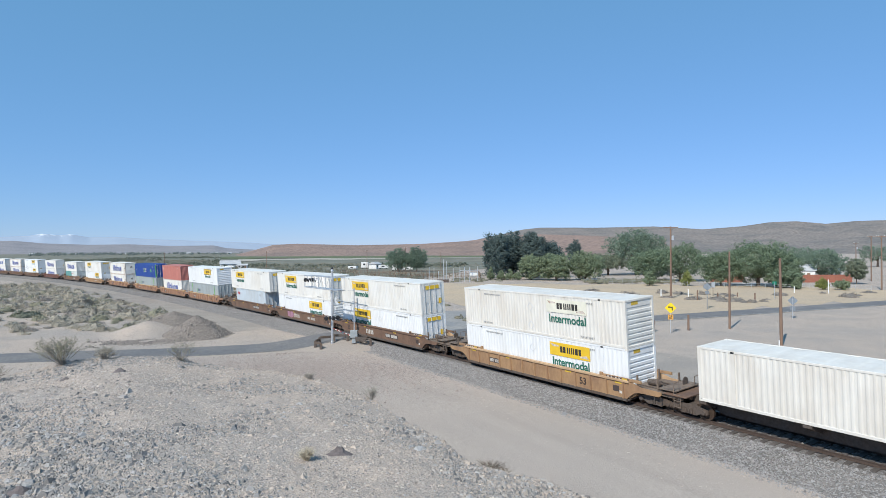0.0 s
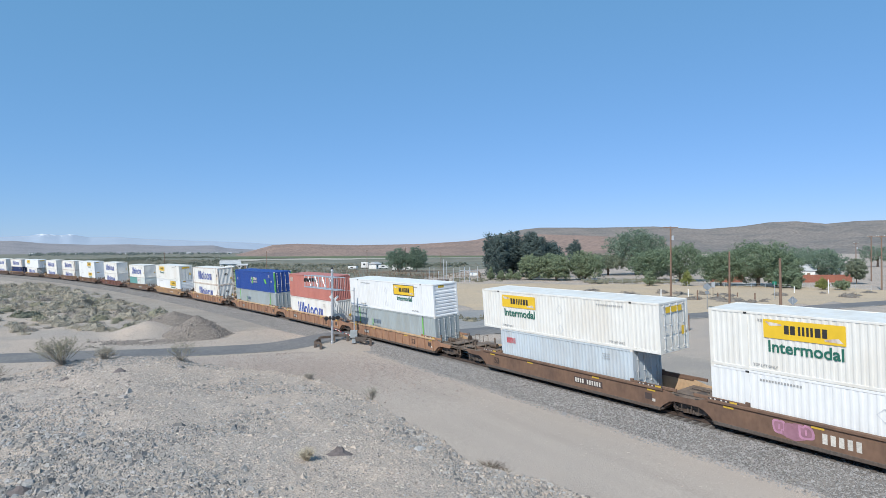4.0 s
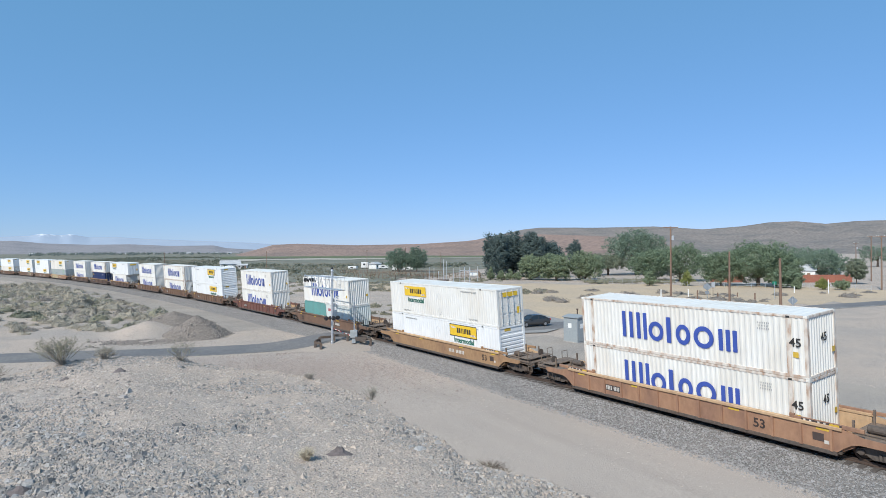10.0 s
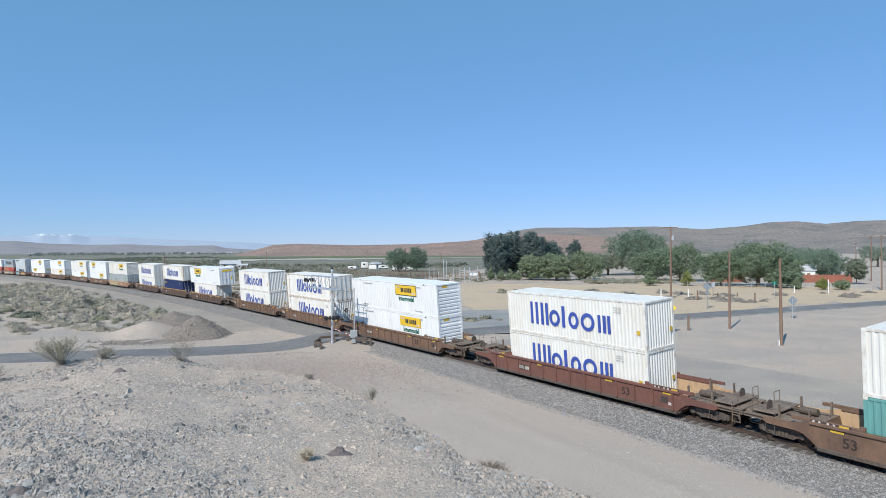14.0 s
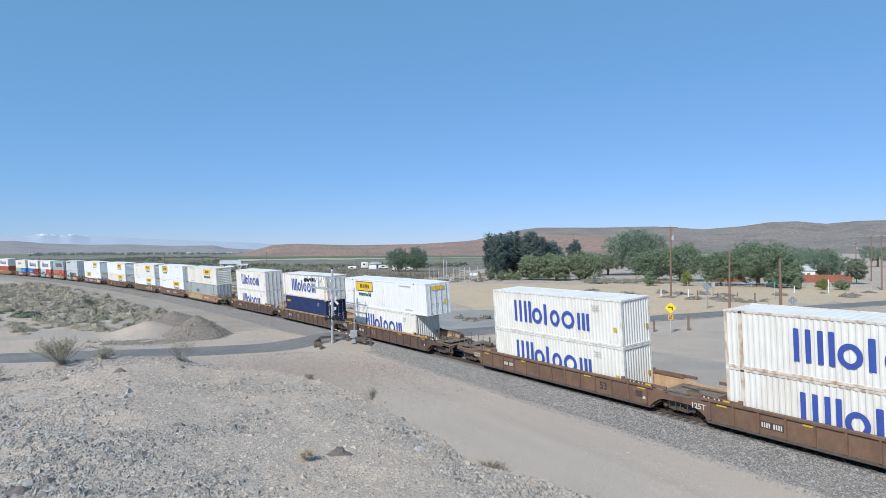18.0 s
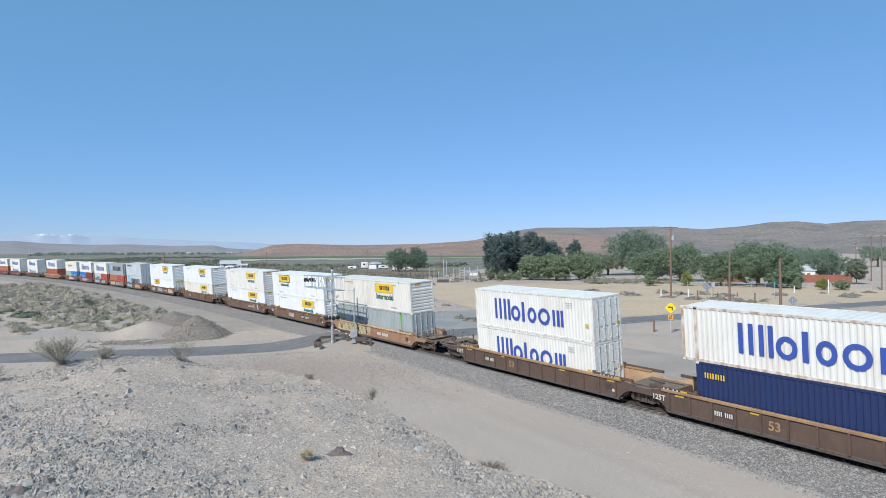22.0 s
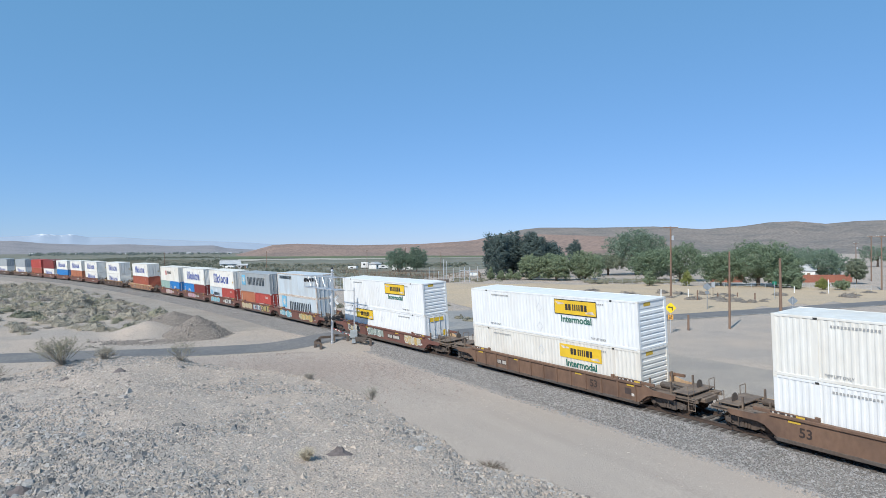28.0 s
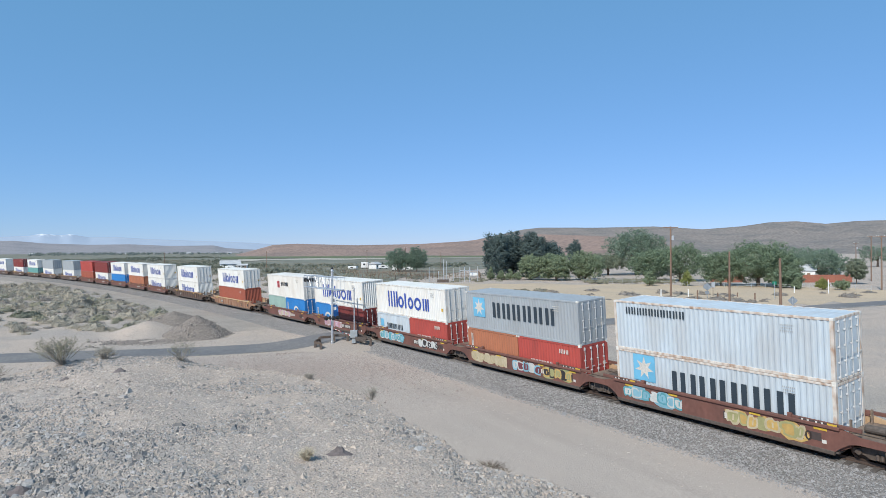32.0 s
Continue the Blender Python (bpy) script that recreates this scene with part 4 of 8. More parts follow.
def small_marks(box, L, hb, dark=True, seed=0):
    """Code numbers near the upper end of the side, as plain bars, and small stickers."""
    def build():
        g = Geo()
        x = L / 2 - 2.0
        for k, (w, h) in enumerate(((0.62, 0.07), (0.55, 0.07), (0.62, 0.07))):
            bar_row(g, x - w / 2, x + w / 2, hb - 0.52 - k * 0.14, hb - 0.45 - k * 0.14, [(1, 1), (-1.2, 0)] * 7, 0)
        return g.mesh("code_bars")
    part("code_bars", shared(("codes", L, hb, dark), build), mark_faint if dark else mark_white, box, m=pose(0, SIDE, 0))["kind"] = "stuff"


def lift_note(box, L, hb):
    for x in (-L / 2 + 2.9, L / 2 - 3.1):
        part("lettering", word("TOP LIFT ONLY", 0.17, mark_faint), None, box, "small dark words TOP LIFT ONLY", pose(x, SIDE, 0.34))

    def build():
        g = Geo()
        bar_row(g, -L / 2 + 2.6, -L / 2 + 4.6, hb - 0.42, hb - 0.32, [(1, 1), (-0.6, 0)] * 14, 0)
        bar_row(g, L / 2 - 4.6, L / 2 - 2.5, hb - 0.42, hb - 0.32, [(1, 1), (-0.6, 0)] * 14, 0)
        return g.mesh("code_bars")
    part("code_bars", shared(("liftcodes", L, hb), build), mark_faint, box, m=pose(0, SIDE, 0))["kind"] = "stuff"


def door_labels(box, L, two=True):
    at = pose(L / 2 + 0.045, 0, 0, 0, 0, 90)
    part("label_plate", shared("doorlabel", lambda: sheet(Geo(), -0.72, 0.72, 0, 0.34, cut=0.01).mesh("label_plate")), mark_yellow, box, "golden yellow door label", at @ pose(-0.02, 0.02, 2.28))
    part("label_plate", shared("doorlabel2", lambda: sheet(Geo(), -0.16, 0.16, 0, 0.5, cut=0.01).mesh("label_plate")), mark_yellow, box, "small yellow door sticker", at @ pose(0.78, 0.02, 0.9))


def box53(colour="white", front="cross", mark=None, style="yellow", ribs=2, label="", text=True, big=False, extra=()):
    b = container(16.15, 2.9, colour, ribs, front, posts=(-6.1, 6.1), label=label or f"fifty-three foot container, {SKIN[colour].name.replace('_', ' ')}{'' if mark is None else ', yellow logo panel'}")
    if mark is not None:
        haulier(b, mark, 1.72, style, text, big)
        for dz in (0.65, 1.95):
            part("placard_frame", shared("placard", lambda: ring(Geo(), 0, 0, 0.31, 0.31, 0.045, 4).mesh("placard_frame")), mark_faded, b, "", pose(0.25 if mark < 0 else -0.25, SIDE, dz))
        lift_note(b, 16.15, 2.9)
        if front == "door":
            door_labels(b, 16.15)
    return b


dirty_edge = surface("scuffed_cream_steel", (0.73, 0.715, 0.67), 0.65, grain=8, vary=0.1, second=(0.42, 0.32, 0.23), blotch=3.5, amount=0.55, streak=0.5)


def box_blue(length=12.19, x=0.0, front="corr", rusty=False, colour="cream"):
    b = container(length, 2.9, colour, 1, front, edge=rust_edge if rusty else dirty_edge, posts=(-6.0, 6.0) if length > 13 else (), label=f"cream {'forty-five' if length > 13 else 'forty'} foot ribbed container with a large blue mark{', rusty edges' if rusty else ''}")
    carrier_blue(b, x, 0.78)
    part("label_plate", shared("sidelabel", lambda: sheet(Geo(), -0.12, 0.12, 0, 0.26, cut=0.01).mesh("label_plate")), safety_yellow, b, "small yellow label", pose(length / 2 - 0.55, SIDE, 0.95))
    part("label_plate", shared("sidelabel", None), safety_yellow, b, "small yellow label", pose(length / 2 + 0.02, 0.95, 0.95, 0, 0, 90))
    small_marks(b, length, 2.9)
    if length > 13:
        for px in (6.25, ):
            part("lettering", word("45", 0.55, mark_dark), None, b, "dark number 45", pose(px + 0.05, SIDE, 1.62))
        if front == "corr":
            part("lettering", word("45", 0.55, mark_dark), None, b, "dark number 45", pose(length / 2 - 0.005, 0.15, 1.75, 0, 0, 90))
    return b


def box_grey53(front="door"):
    b = container(16.15, 2.9, "grey", 1, front, posts=(-6.1, 6.1), label="light grey fifty-three foot container with green corner posts")
    for px in (-6.1, 6.1):
        part("post_stripe", shared("stripe", lambda: sheet(Geo(), -0.09, 0.09, 0.1, 2.75).mesh("post_stripe")), mark_lime, b, "bright green post stripe", pose(px, SIDE - 0.006, 0))
    part("logo_ring", shared("logoring", lambda: ring(Geo(), 0, 0, 0.42, 0.42, 0.22, 16, a0=-1.3, a1=1.3).mesh("logo_ring")), mark_worn_green, b, "faded green half ring", m=pose(-3.6, SIDE, 1.5))
    dark_bars(b, -2.35, 1.42, 1.5, 0.42, mark_worn_blue, 4)
    dark_bars(b, -2.35, 1.10, 1.3, 0.16, mark_faint, 6)
    dark_bars(b, -7.0, 2.15, 1.3, 0.16, mark_faint, 7)
    return b


def box40(colour, front="door", h=2.9, label="", rusty=False):
    b = container(12.19, h, colour, 1, front, edge=rust_edge if rusty else None, label=label)
    small_marks(b, 12.19, h, colour in ("white", "cream", "old", "grey", "steel"))
    return b


def box20(colour, front="door", label=""):
    return container(6.06, 2.59, colour, 1, front, label=label)


def make_box(key):
    """Each load by name: returns its things with their offset along the car, height and mesh root."""
    kind, *arg = key
    if kind == "jb":
        return [(box53(*arg), 0.0)], 2.9
    if kind == "jbkw":
        return [(box53(**arg[0]), 0.0)], 2.9
    if kind == "blue":
        return [(box_blue(*arg), 0.0)], 2.9
    if kind == "grey53":
        return [(box_grey53(), 0.0)], 2.9
    if kind == "navy53":
        b = container(16.15, 2.9, "blue", 1, "door", posts=(-6.1, 6.1), label="deep blue fifty-three foot container with green corner posts")
        for x in (-1, 1):
            part("post_stripe", shared("stripe2", lambda: sheet(Geo(), -0.08, 0.08, 0.1, 2.8).mesh("post_stripe")), mark_lime, b, "bright green post stripe", pose(x * 7.98, SIDE, 0))
        at = pose(8.075 + 0.012, 0, 0, 0, 0, 90)
        for y in (-1.21, 1.21):
            part("post_stripe", shared("stripe3", lambda: sheet(Geo(), -0.06, 0.06, 0.1, 2.8).mesh("post_stripe")), mark_lime, b, "bright green post stripe", at @ pose(y, 0, 0))
        part("logo_ring", shared("logoring3", lambda: ring(Geo(), 0, 0, 0.52, 0.52, 0.30, 14, a0=-1.45, a1=1.45).mesh("logo_ring")), mark_lime, b, "bright green half ring", m=pose(-0.75, SIDE, 1.5))
        for a in (100, 128, 156, 184, 212, 240, 265):
            part("logo_ray", shared("logoray", lambda: sheet(Geo(), 0.22, 0.48, -0.035, 0.035).mesh("logo_ray")), mark_white, b, "short white ray", m=pose(-0.75, SIDE, 1.5) @ Matrix.Rotation(radians(-a), 4, "Y"))
        dark_bars(b, 0.65, 1.52, 1.5, 0.46, mark_white, 4)
        dark_bars(b, 0.65, 1.18, 1.5, 0.20, mark_white, 8)
        part("leaf_logo", shared("leaflogo", lambda: Geo().extrude([(-0.5, 0, 0.3), (0.1, 0, 0.35), (0.5, 0, -0.35), (-0.1, 0, -0.3)], (0, -0.003, 0), (0, 0, 0)).mesh("leaf_logo")), mark_lime, b, m=pose(4.6, SIDE, 1.5))
        dark_bars(b, -6.9, 1.4, 0.4, 0.3, mark_white, 2)
        dark_bars(b, 6.9, 1.4, 0.4, 0.3, mark_white, 2)
        small_marks(b, 16.15, 2.9, False)
        return [(b, 0.0)], 2.9
    if kind == "red40":
        b = box40("brick", "corr", label="faded brick red forty foot ribbed container")
        dark_bars(b, -5.25, 1.95, 0.9, 0.5, mark_white, 3)
        return [(b, 0.0)], 2.9
    if kind == "navy40":
        b = box40("navy", "door", label="navy forty foot container with small yellow marks")
        dark_bars(b, -5.0, 2.1, 1.2, 0.3, mark_yellow, 4)
        return [(b, 0.0)], 2.9
    if kind == "seal40":
        b = box40("steel", "door", label="pale grey-green forty foot container with a red mark")
        dark_bars(b, -4.9, 1.95, 1.0, 0.42, mark_red, 4)
        return [(b, 0.0)], 2.9
    if kind == "star40":
        b = box40("steel", "door", label="pale blue-grey forty foot container with a star logo, rusty edges", rusty=True)
        star_line(b, -4.1, 2.0, 1.2, 1.0)
        return [(b, 0.0)], 2.9
    if kind == "starline40":
        b = box40("steel", "door", label="pale blue-grey forty foot container with a small dark mark, rusty edges", rusty=True)
        dark_bars(b, -3.2, 2.15, 4.0, 0.42, mark_navy, 10)
        return [(b, 0.0)], 2.9
    if kind == "star40g":
        b = box40("mid", "door", label="mid grey forty foot container with a star logo and dark bars")
        star_line(b, -4.4, 1.75, 0.75, 1.1)
        return [(b, 0.0)], 2.9
    if kind == "logo40":
        b = box40("old", "door", label="dusty grey-white forty foot container with a red and dark mark")
        dark_bars(b, -2.1, 1.2, 0.9, 0.9, mark_red, 2)
        dark_bars(b, 0.0, 1.5, 2.4, 0.5, mark_dark, 5)
        return [(b, 0.0)], 2.9
    if kind == "plain40":
        return [(box40(arg[0], arg[1]), 0.0)], 2.9
    if kind == "pair20":
        a, b = box20(arg[0], "door"), box20(arg[1], arg[2])
        if arg[0] == "teal":
            dark_bars(a, 2.0, 0.55, 0.9, 0.6, mark_white, 3)
            dark_bars(b, -1.9, 1.75, 1.1, 0.32, mark_red, 4)
        if arg[1] == "red":
            dark_bars(b, -0.6, 0.75, 2.2, 0.42, mark_white, 7)
            dark_bars(b, 1.6, 1.9, 0.9, 0.3, mark_white, 3)
            dark_bars(a, -2.4, 0.9, 0.3, 1.3, mark_white, 1)
        if arg[0] == "steel":
            dark_bars(a, 0.4, 1.2, 3.0, 0.5, mark_navy, 6)
            part("logo_square", shared("square_small", lambda: sheet(Geo(), -0.35, 0.35, 0, 0.7).mesh("logo_square")), mark_cyan, a, m=pose(-2.1, SIDE, 1.3))
        for o, c in ((a, arg[0]), (b, arg[1])):
            if c == "sky":
                part("logo_ring", shared("logoring2", lambda: ring(Geo(), 0, 0, 0.75, 0.55, 0.25, 18).mesh("logo_ring")), mark_white, o, m=pose(0.3, SIDE, 1.1))
                dark_bars(o, -2.3, 0.8, 0.4, 1.2, mark_white, 1)
            if c == "green":
                dark_bars(o, -0.6, 0.5, 2.6, 0.5, mark_white, 4)
        return [(a, -3.07), (b, 3.07)], 2.59
    raise ValueError(kind)


M40, M45 = ("blue", 12.19, 0.0, "corr"), ("blue", 13.72, 0.0, "corr", True)
M40D = ("blue", 12.19, 0.0, "door")


def jb(mark, front="cross", style="yellow", colour="white", ribs=2, text=True, big=False):
    return ("jb", colour, front, mark, style, ribs, "", text, big)


# centre along the line at the clip's start, half length of the well, paint, joint in front, joint behind, ribs, lower load, upper load
TRAIN = [
    (-12.6, 0.0, "dark", False, False, False, ("jb", "old", "cross", None, "yellow", 3), None),
    (-33.4, 8.1, "yellow", False, False, True, jb(3.3, big=True), jb(3.2, style="pale", colour="old", ribs=3, big=True)),
    (-56.3, 8.1, "rust", False, True, False, jb(-3.5, "door", ribs=3, colour="white", big=True), jb(-3.6, "door", colour="cream", ribs=3, big=True)),
    (-75.5, 8.1, "rust", True, True, False, jb(3.7, "cross", big=True), jb(-3.4, "door", colour="cream", ribs=3, big=True)),
    (-94.7, 8.1, "rust", True, False, False, ("seal40",), jb(-3.9, "door", colour="cream", ribs=3, big=True)),
    (-117.9, 8.1, "orange", False, True, True, ("grey53",), jb(3.1, "cross", style="framed")),
    (-137.0, 8.1, "orange", True, True, True, M40, ("red40",)),
    (-156.5, 8.1, "orange", True, False, True, ("grey53",), ("navy53",)),
    (-180.0, 8.1, "orange", False, False, True, M45, M45),
    (-203.6, 8.1, "yellow", False, False, False, jb(3.45, "cross", style="framed"), jb(-3.6, "door", colour="cream", ribs=3)),
    (-227.0, 8.1, "rust", False, False, False, ("pair20", "teal", "pale", "corr"), M40),
    (-250.2, 8.1, "red", False, False, True, M40, M40),
    (-273.9, 8.1, "rust", False, True, True, jb(3.4, "cross"), jb(2.9, "cross", style="framed")),
    (-293.7, 8.1, "rust", True, True, True, ("blue", 13.72, 0.4, "corr", True), ("blue", 13.72, 0.2, "door", True)),
    (-313.2, 8.1, "rust", True, False, True, M40, M40),
    (-336.9, 8.1, "dark", False, True, True, M40, jb(-3.6, "door", style="framed")),
    (-356.5, 8.1, "dark", True, True, True, ("navy40",), ("blue", 13.72, 0.0, "door", True)),
    (-375.8, 8.1, "dark", True, False, True, M40D, M40D),
    (-399.9, 8.1, "orange", False, True, False, ("grey53",), jb(3.2, "cross", ribs=3, colour="old", big=True)),
    (-419.2, 8.1, "rust", True, True, False, jb(3.35, "cross", ribs=3), jb(-3.8, "door", style="framed")),
    (-438.9, 8.1, "rust", True, False, False, jb(3.3, "cross", ribs=3), jb(3.1, "cross", ribs=3, colour="cream")),
    (-462.8, 8.1, "rust", False, False, True, jb(3.35, "cross", colour="old", ribs=3), jb(3.1, "cross", style="framed")),
    (-486.2, 8.1, "red", False, False, False, jb(-3.4, "door", style="framed", ribs=3, text=False), jb(3.1, "cross", style="framed")),
    (-507.8, 6.15, "red", False, True, False, ("star40",), ("starline40",)),
    (-523.0, 6.15, "red", True, True, False, ("pair20", "orange", "red", "door"), ("star40g",)),
    (-538.2, 6.15, "red", True, True, False, ("pair20", "steel", "red", "door"), M40D),
    (-553.4, 6.15, "red", True, True, False, ("pair20", "sky", "maroon", "door"), M40),
    (-568.9, 6.15, "red", True, False, False, ("pair20", "green", "sky", "door"), ("logo40",)),
    (-590.9, 8.1, "orange", False, False, True, ("plain40", "rustred", "corr"), M40D),
    (-614.5, 8.1, "dark", False, False, True, M40, M40D),
    (-636.1, 6.15, "red", False, True, False, M40, M40),
    (-652.0, 6.15, "red", True, True, False, ("plain40", "orange", "corr"), M40),
    (-667.6, 6.15, "red", True, True, False, ("plain40", "sky", "door"), M40),
    (-683.2, 6.15, "red", True, True, False, M40, ("plain40", "maroon", "door")),
    (-698.0, 6.15, "red", True, False, False, ("plain40", "rustred", "corr"), ("plain40", "red", "corr")),
    (-718.0, 8.1, "dark", False, False, False, M40, ("plain40", "mid", "door")),
    (-741.3, 8.1, "dark", False, False, False, M40, ("plain40", "mid", "door")),
    (-760.0, 6.15, "dark", False, True, False, ("plain40", "teal", "door"), M40D),
    (-778.0, 6.15, "dark", True, False, False, M40, ("plain40", "maroon", "door")),
    (-800.0, 8.1, "dark", False, False, False, M40, M40),
    (-823.3, 8.1, "dark", False, False, False, jb(3.3), jb(3.1)),
]


def way_gone(t):
    """Metres that the train has gone by t seconds: it slows a little."""
    q = t - 16.0
    return 15.32018 * t - 0.0276562 * (q * q - 256) - 0.00030197 * (q ** 3 + 4096)


BED = 0.33
MOVING, SPINNING = [], []
LOADS = {}


def load_copy(key):
    """Builds a load the first time, and copies its things after that."""
    if key not in LOADS:
        LOADS[key] = make_box(key)
        return LOADS[key]
    things, h = LOADS[key]
    return [(copy_thing(o, o.matrix_basis.copy()), dx) for o, dx in things], h


CAR_OF = []
for s0, half, paint_key, jf, jr, ribs, low, high in TRAIN:
    car, axles = well_car(half, paint_key, jf, jr, ribs) if half else spine_car()
    CAR_OF.append(car)
    MOVING.append((car, s0, 0.0))
    SPINNING.append((axles, s0, half))
    z = BED if half else 1.14
    for load in (low, high):
        if load:
            things, h = load_copy(load)
            for ob, dx in things:
                MOVING.append((ob, s0 + dx, z))
            z += h

# ---- the train: paint on the cars ----
CREAM, PALE, BLUEISH, PINK, OLIVE, GOLD, BLACKISH, TEALISH = ("cream", (0.50, 0.42, 0.28)), ("pale", (0.55, 0.55, 0.52)), ("blue", (0.22, 0.42, 0.50)), ("pink", (0.50, 0.25, 0.36)), ("olive", (0.36, 0.34, 0.16)), ("gold", (0.55, 0.36, 0.12)), ("black", (0.04, 0.035, 0.035)), ("teal", (0.10, 0.33, 0.38))
PAINTED = [
    (3, -4.9, -2.8, (("mauve", (0.34, 0.17, 0.22)), PINK, ("mauve", (0.34, 0.17, 0.22)))),
    (20, 3.4, 6.6, (("umber", (0.20, 0.12, 0.06)), BLACKISH, CREAM)),
    (22, -7.2, -4.4, (CREAM, PALE, BLACKISH)), (22, -2.8, 0.6, (("sage", (0.33, 0.38, 0.33)), PALE, ("sage2", (0.22, 0.26, 0.24)))), (22, 4.6, 7.4, (CREAM, PALE, GOLD)),
    (23, -5.6, -1.6, (BLUEISH, TEALISH, PALE)), (23, 0.9, 5.0, (GOLD, CREAM, OLIVE)),
    (24, -5.6, -1.2, (CREAM, ("sand", (0.46, 0.37, 0.22)), CREAM)), (24, -0.6, 2.4, (("maroon", (0.17, 0.05, 0.06)), BLUEISH, PALE)), (24, 2.6, 5.4, (OLIVE, GOLD, BLACKISH)),
    (25, -5.6, -0.8, (BLUEISH, PALE, TEALISH)), (25, 1.6, 4.6, (BLACKISH, PALE, PALE)),
    (26, -3.5, 1.0, (("rosy", (0.42, 0.24, 0.22)), PALE, PINK)), (27, -2.5, 1.8, (CREAM, PALE, PINK)),
]
for k, (i, x0, x1, cols) in enumerate(PAINTED):
    spray(CAR_OF[i], x0, x1, cols, 100 + k)
spray_angles(CAR_OF[18], -7.3, 0.2, tag_paint("straw", (0.50, 0.40, 0.235)), tag_paint(*BLACKISH), 300)
spray_angles(CAR_OF[19], 1.6, 4.8, tag_paint("umber", (0.20, 0.12, 0.06)), tag_paint(*BLACKISH), 301)
soot = surface("sooty_patch_paint", (0.07, 0.05, 0.045), 0.8)
dark_number = surface("dark_brown_number_paint", (0.045, 0.03, 0.025), 0.7)
for i, (s0, half, paint_key, jf, jr, ribs, low, high) in enumerate(TRAIN):
    car = CAR_OF[i]
    if not half:
        continue
    k = half / 8.1
    bay = (2 * half - 0.7) / round(2 * half / 1.35)
    if ribs:
        car_bars(car, -half + 0.35 + 2.5 * bay, 0.62, bay * 0.8, 0.24, mark_white, 9, soot)
        x_num = -half + 0.35 + (4.5 if i in (15, 16, 17) else 9.5) * bay
    else:
        car_bars(car, 2.6 * k, 0.62, 2.2, 0.28, mark_white, 11, soot if i % 3 else None)
        x_num = (6.3 if i % 2 else -6.6) * k
    if i in (2, 3, 19):
        car_bars(car, -1.8, 0.52, 1.7, 0.46, mark_white, 5)
    part("lettering", word("53" if half > 7 else "40", 0.62, dark_number if paint_key != "dark" else CAR_PAINT["yellow"]), None, car, "painted number on the side", pose(x_num, -1.456, 0.74))
    if i in (13, 14, 15, 16, 17, 19):
        part("lettering", word("125T", 0.42, mark_white), None, car, "white painted marking 125T", pose(-half - 0.35, -1.456, 0.86))
    for x in (-half + 1.0, -half * 0.35, half * 0.4, half - 0.7):
        part("reflector", shared("reflector", lambda: Geo().box(-0.28, 0.28, -0.002, 0.0, 0, 0.10).mesh("reflector")), safety_yellow, car, "yellow reflector strip", pose(x, -1.456, 1.12))
    # end safety marks: yellow and white patches on a dark strip
    for x in (-half + 0.75, half - 0.75):
        strip_ = part("mark_strip", shared("markstrip", lambda: Geo().box(-0.85, 0.85, -0.003, 0.0, 0, 0.14).mesh("mark_strip")), soot, car, "dark strip with safety marks", pose(x, -1.478, 1.375))
        part("safety_patch", shared("patchy", lambda: Geo().box(-0.2, 0.2, -0.003, 0.0, 0.01, 0.13).mesh("safety_patch")), safety_yellow, strip_, "yellow patch", pose(0.55, -0.004, 0))
        for q in (-0.7, -0.45, -0.1, 0.15):
            part("safety_mark", shared("patchw", lambda: Geo().box(-0.045, 0.045, -0.003, 0.0, 0.02, 0.12).mesh("safety_mark")), mark_white, strip_, "", pose(q, -0.004, 0))
    part("data_plate", shared("dataplate", lambda: Geo().box(-0.24, 0.24, -0.002, 0.0, 0, 0.36).mesh("data_plate")), soot, car, "dark stencilled data patch", pose(half - 0.9, -1.456, 0.62))
    part("data_label", shared("datalabel", lambda: Geo().box(-0.10, 0.10, -0.002, 0.0, 0, 0.16).mesh("data_label")), mark_white, car, "small white label", pose(half - 0.55, -1.456, 0.55))
# ---- hills and distance ----
def ridge(name, label, far, deep, outline, colour, second, seed, rough=0.16, vary=0.32):
    """A range of hills: outline holds (compass degrees, height angle in degrees) of its skyline."""
    az = np.arange(outline[0][0], outline[-1][0] + 0.01, 0.2)
    tops = np.tan(np.radians(np.interp(az, [o[0] for o in outline], [o[1] for o in outline]))) * far + H_EYE
    q = np.linspace(0, 1.35, 34)
    A, Q = np.meshgrid(np.radians(az), q, indexing="ij")
    R = far - deep * (1 - Q)
    X, Y = R * np.sin(A), R * np.cos(A)
    shape = np.where(Q < 1, Q ** 1.2, 1 - (Q - 1) * 2.2)
    up = tops[:, None] - Z_GROUND
    gul = fnoise(X + seed * 91, Y, far * 0.10, 5)
    Z = Z_GROUND - 1 + up * shape * (1 + rough * gul * (1 - np.clip(Q, 0, 1) ** 3) * 3) 
    n, k = X.shape
    i = np.arange(n * k).reshape(n, k)
    f = np.stack([i[:-1, :-1], i[1:, :-1], i[1:, 1:], i[:-1, 1:]], -1).reshape(-1, 4)
    m = surface(name + "_earth", colour, 0.95, grain=0.14, vary=vary, second=second, blotch=0.012, amount=0.9, bump=0.0, world_space=True, spec=0.1)
    ob = new(name, fast_mesh(name, np.stack([X, Y, Z], -1).reshape(-1, 3), f, m, True))
    return tagged(ob, label, "hill", kind="structure")


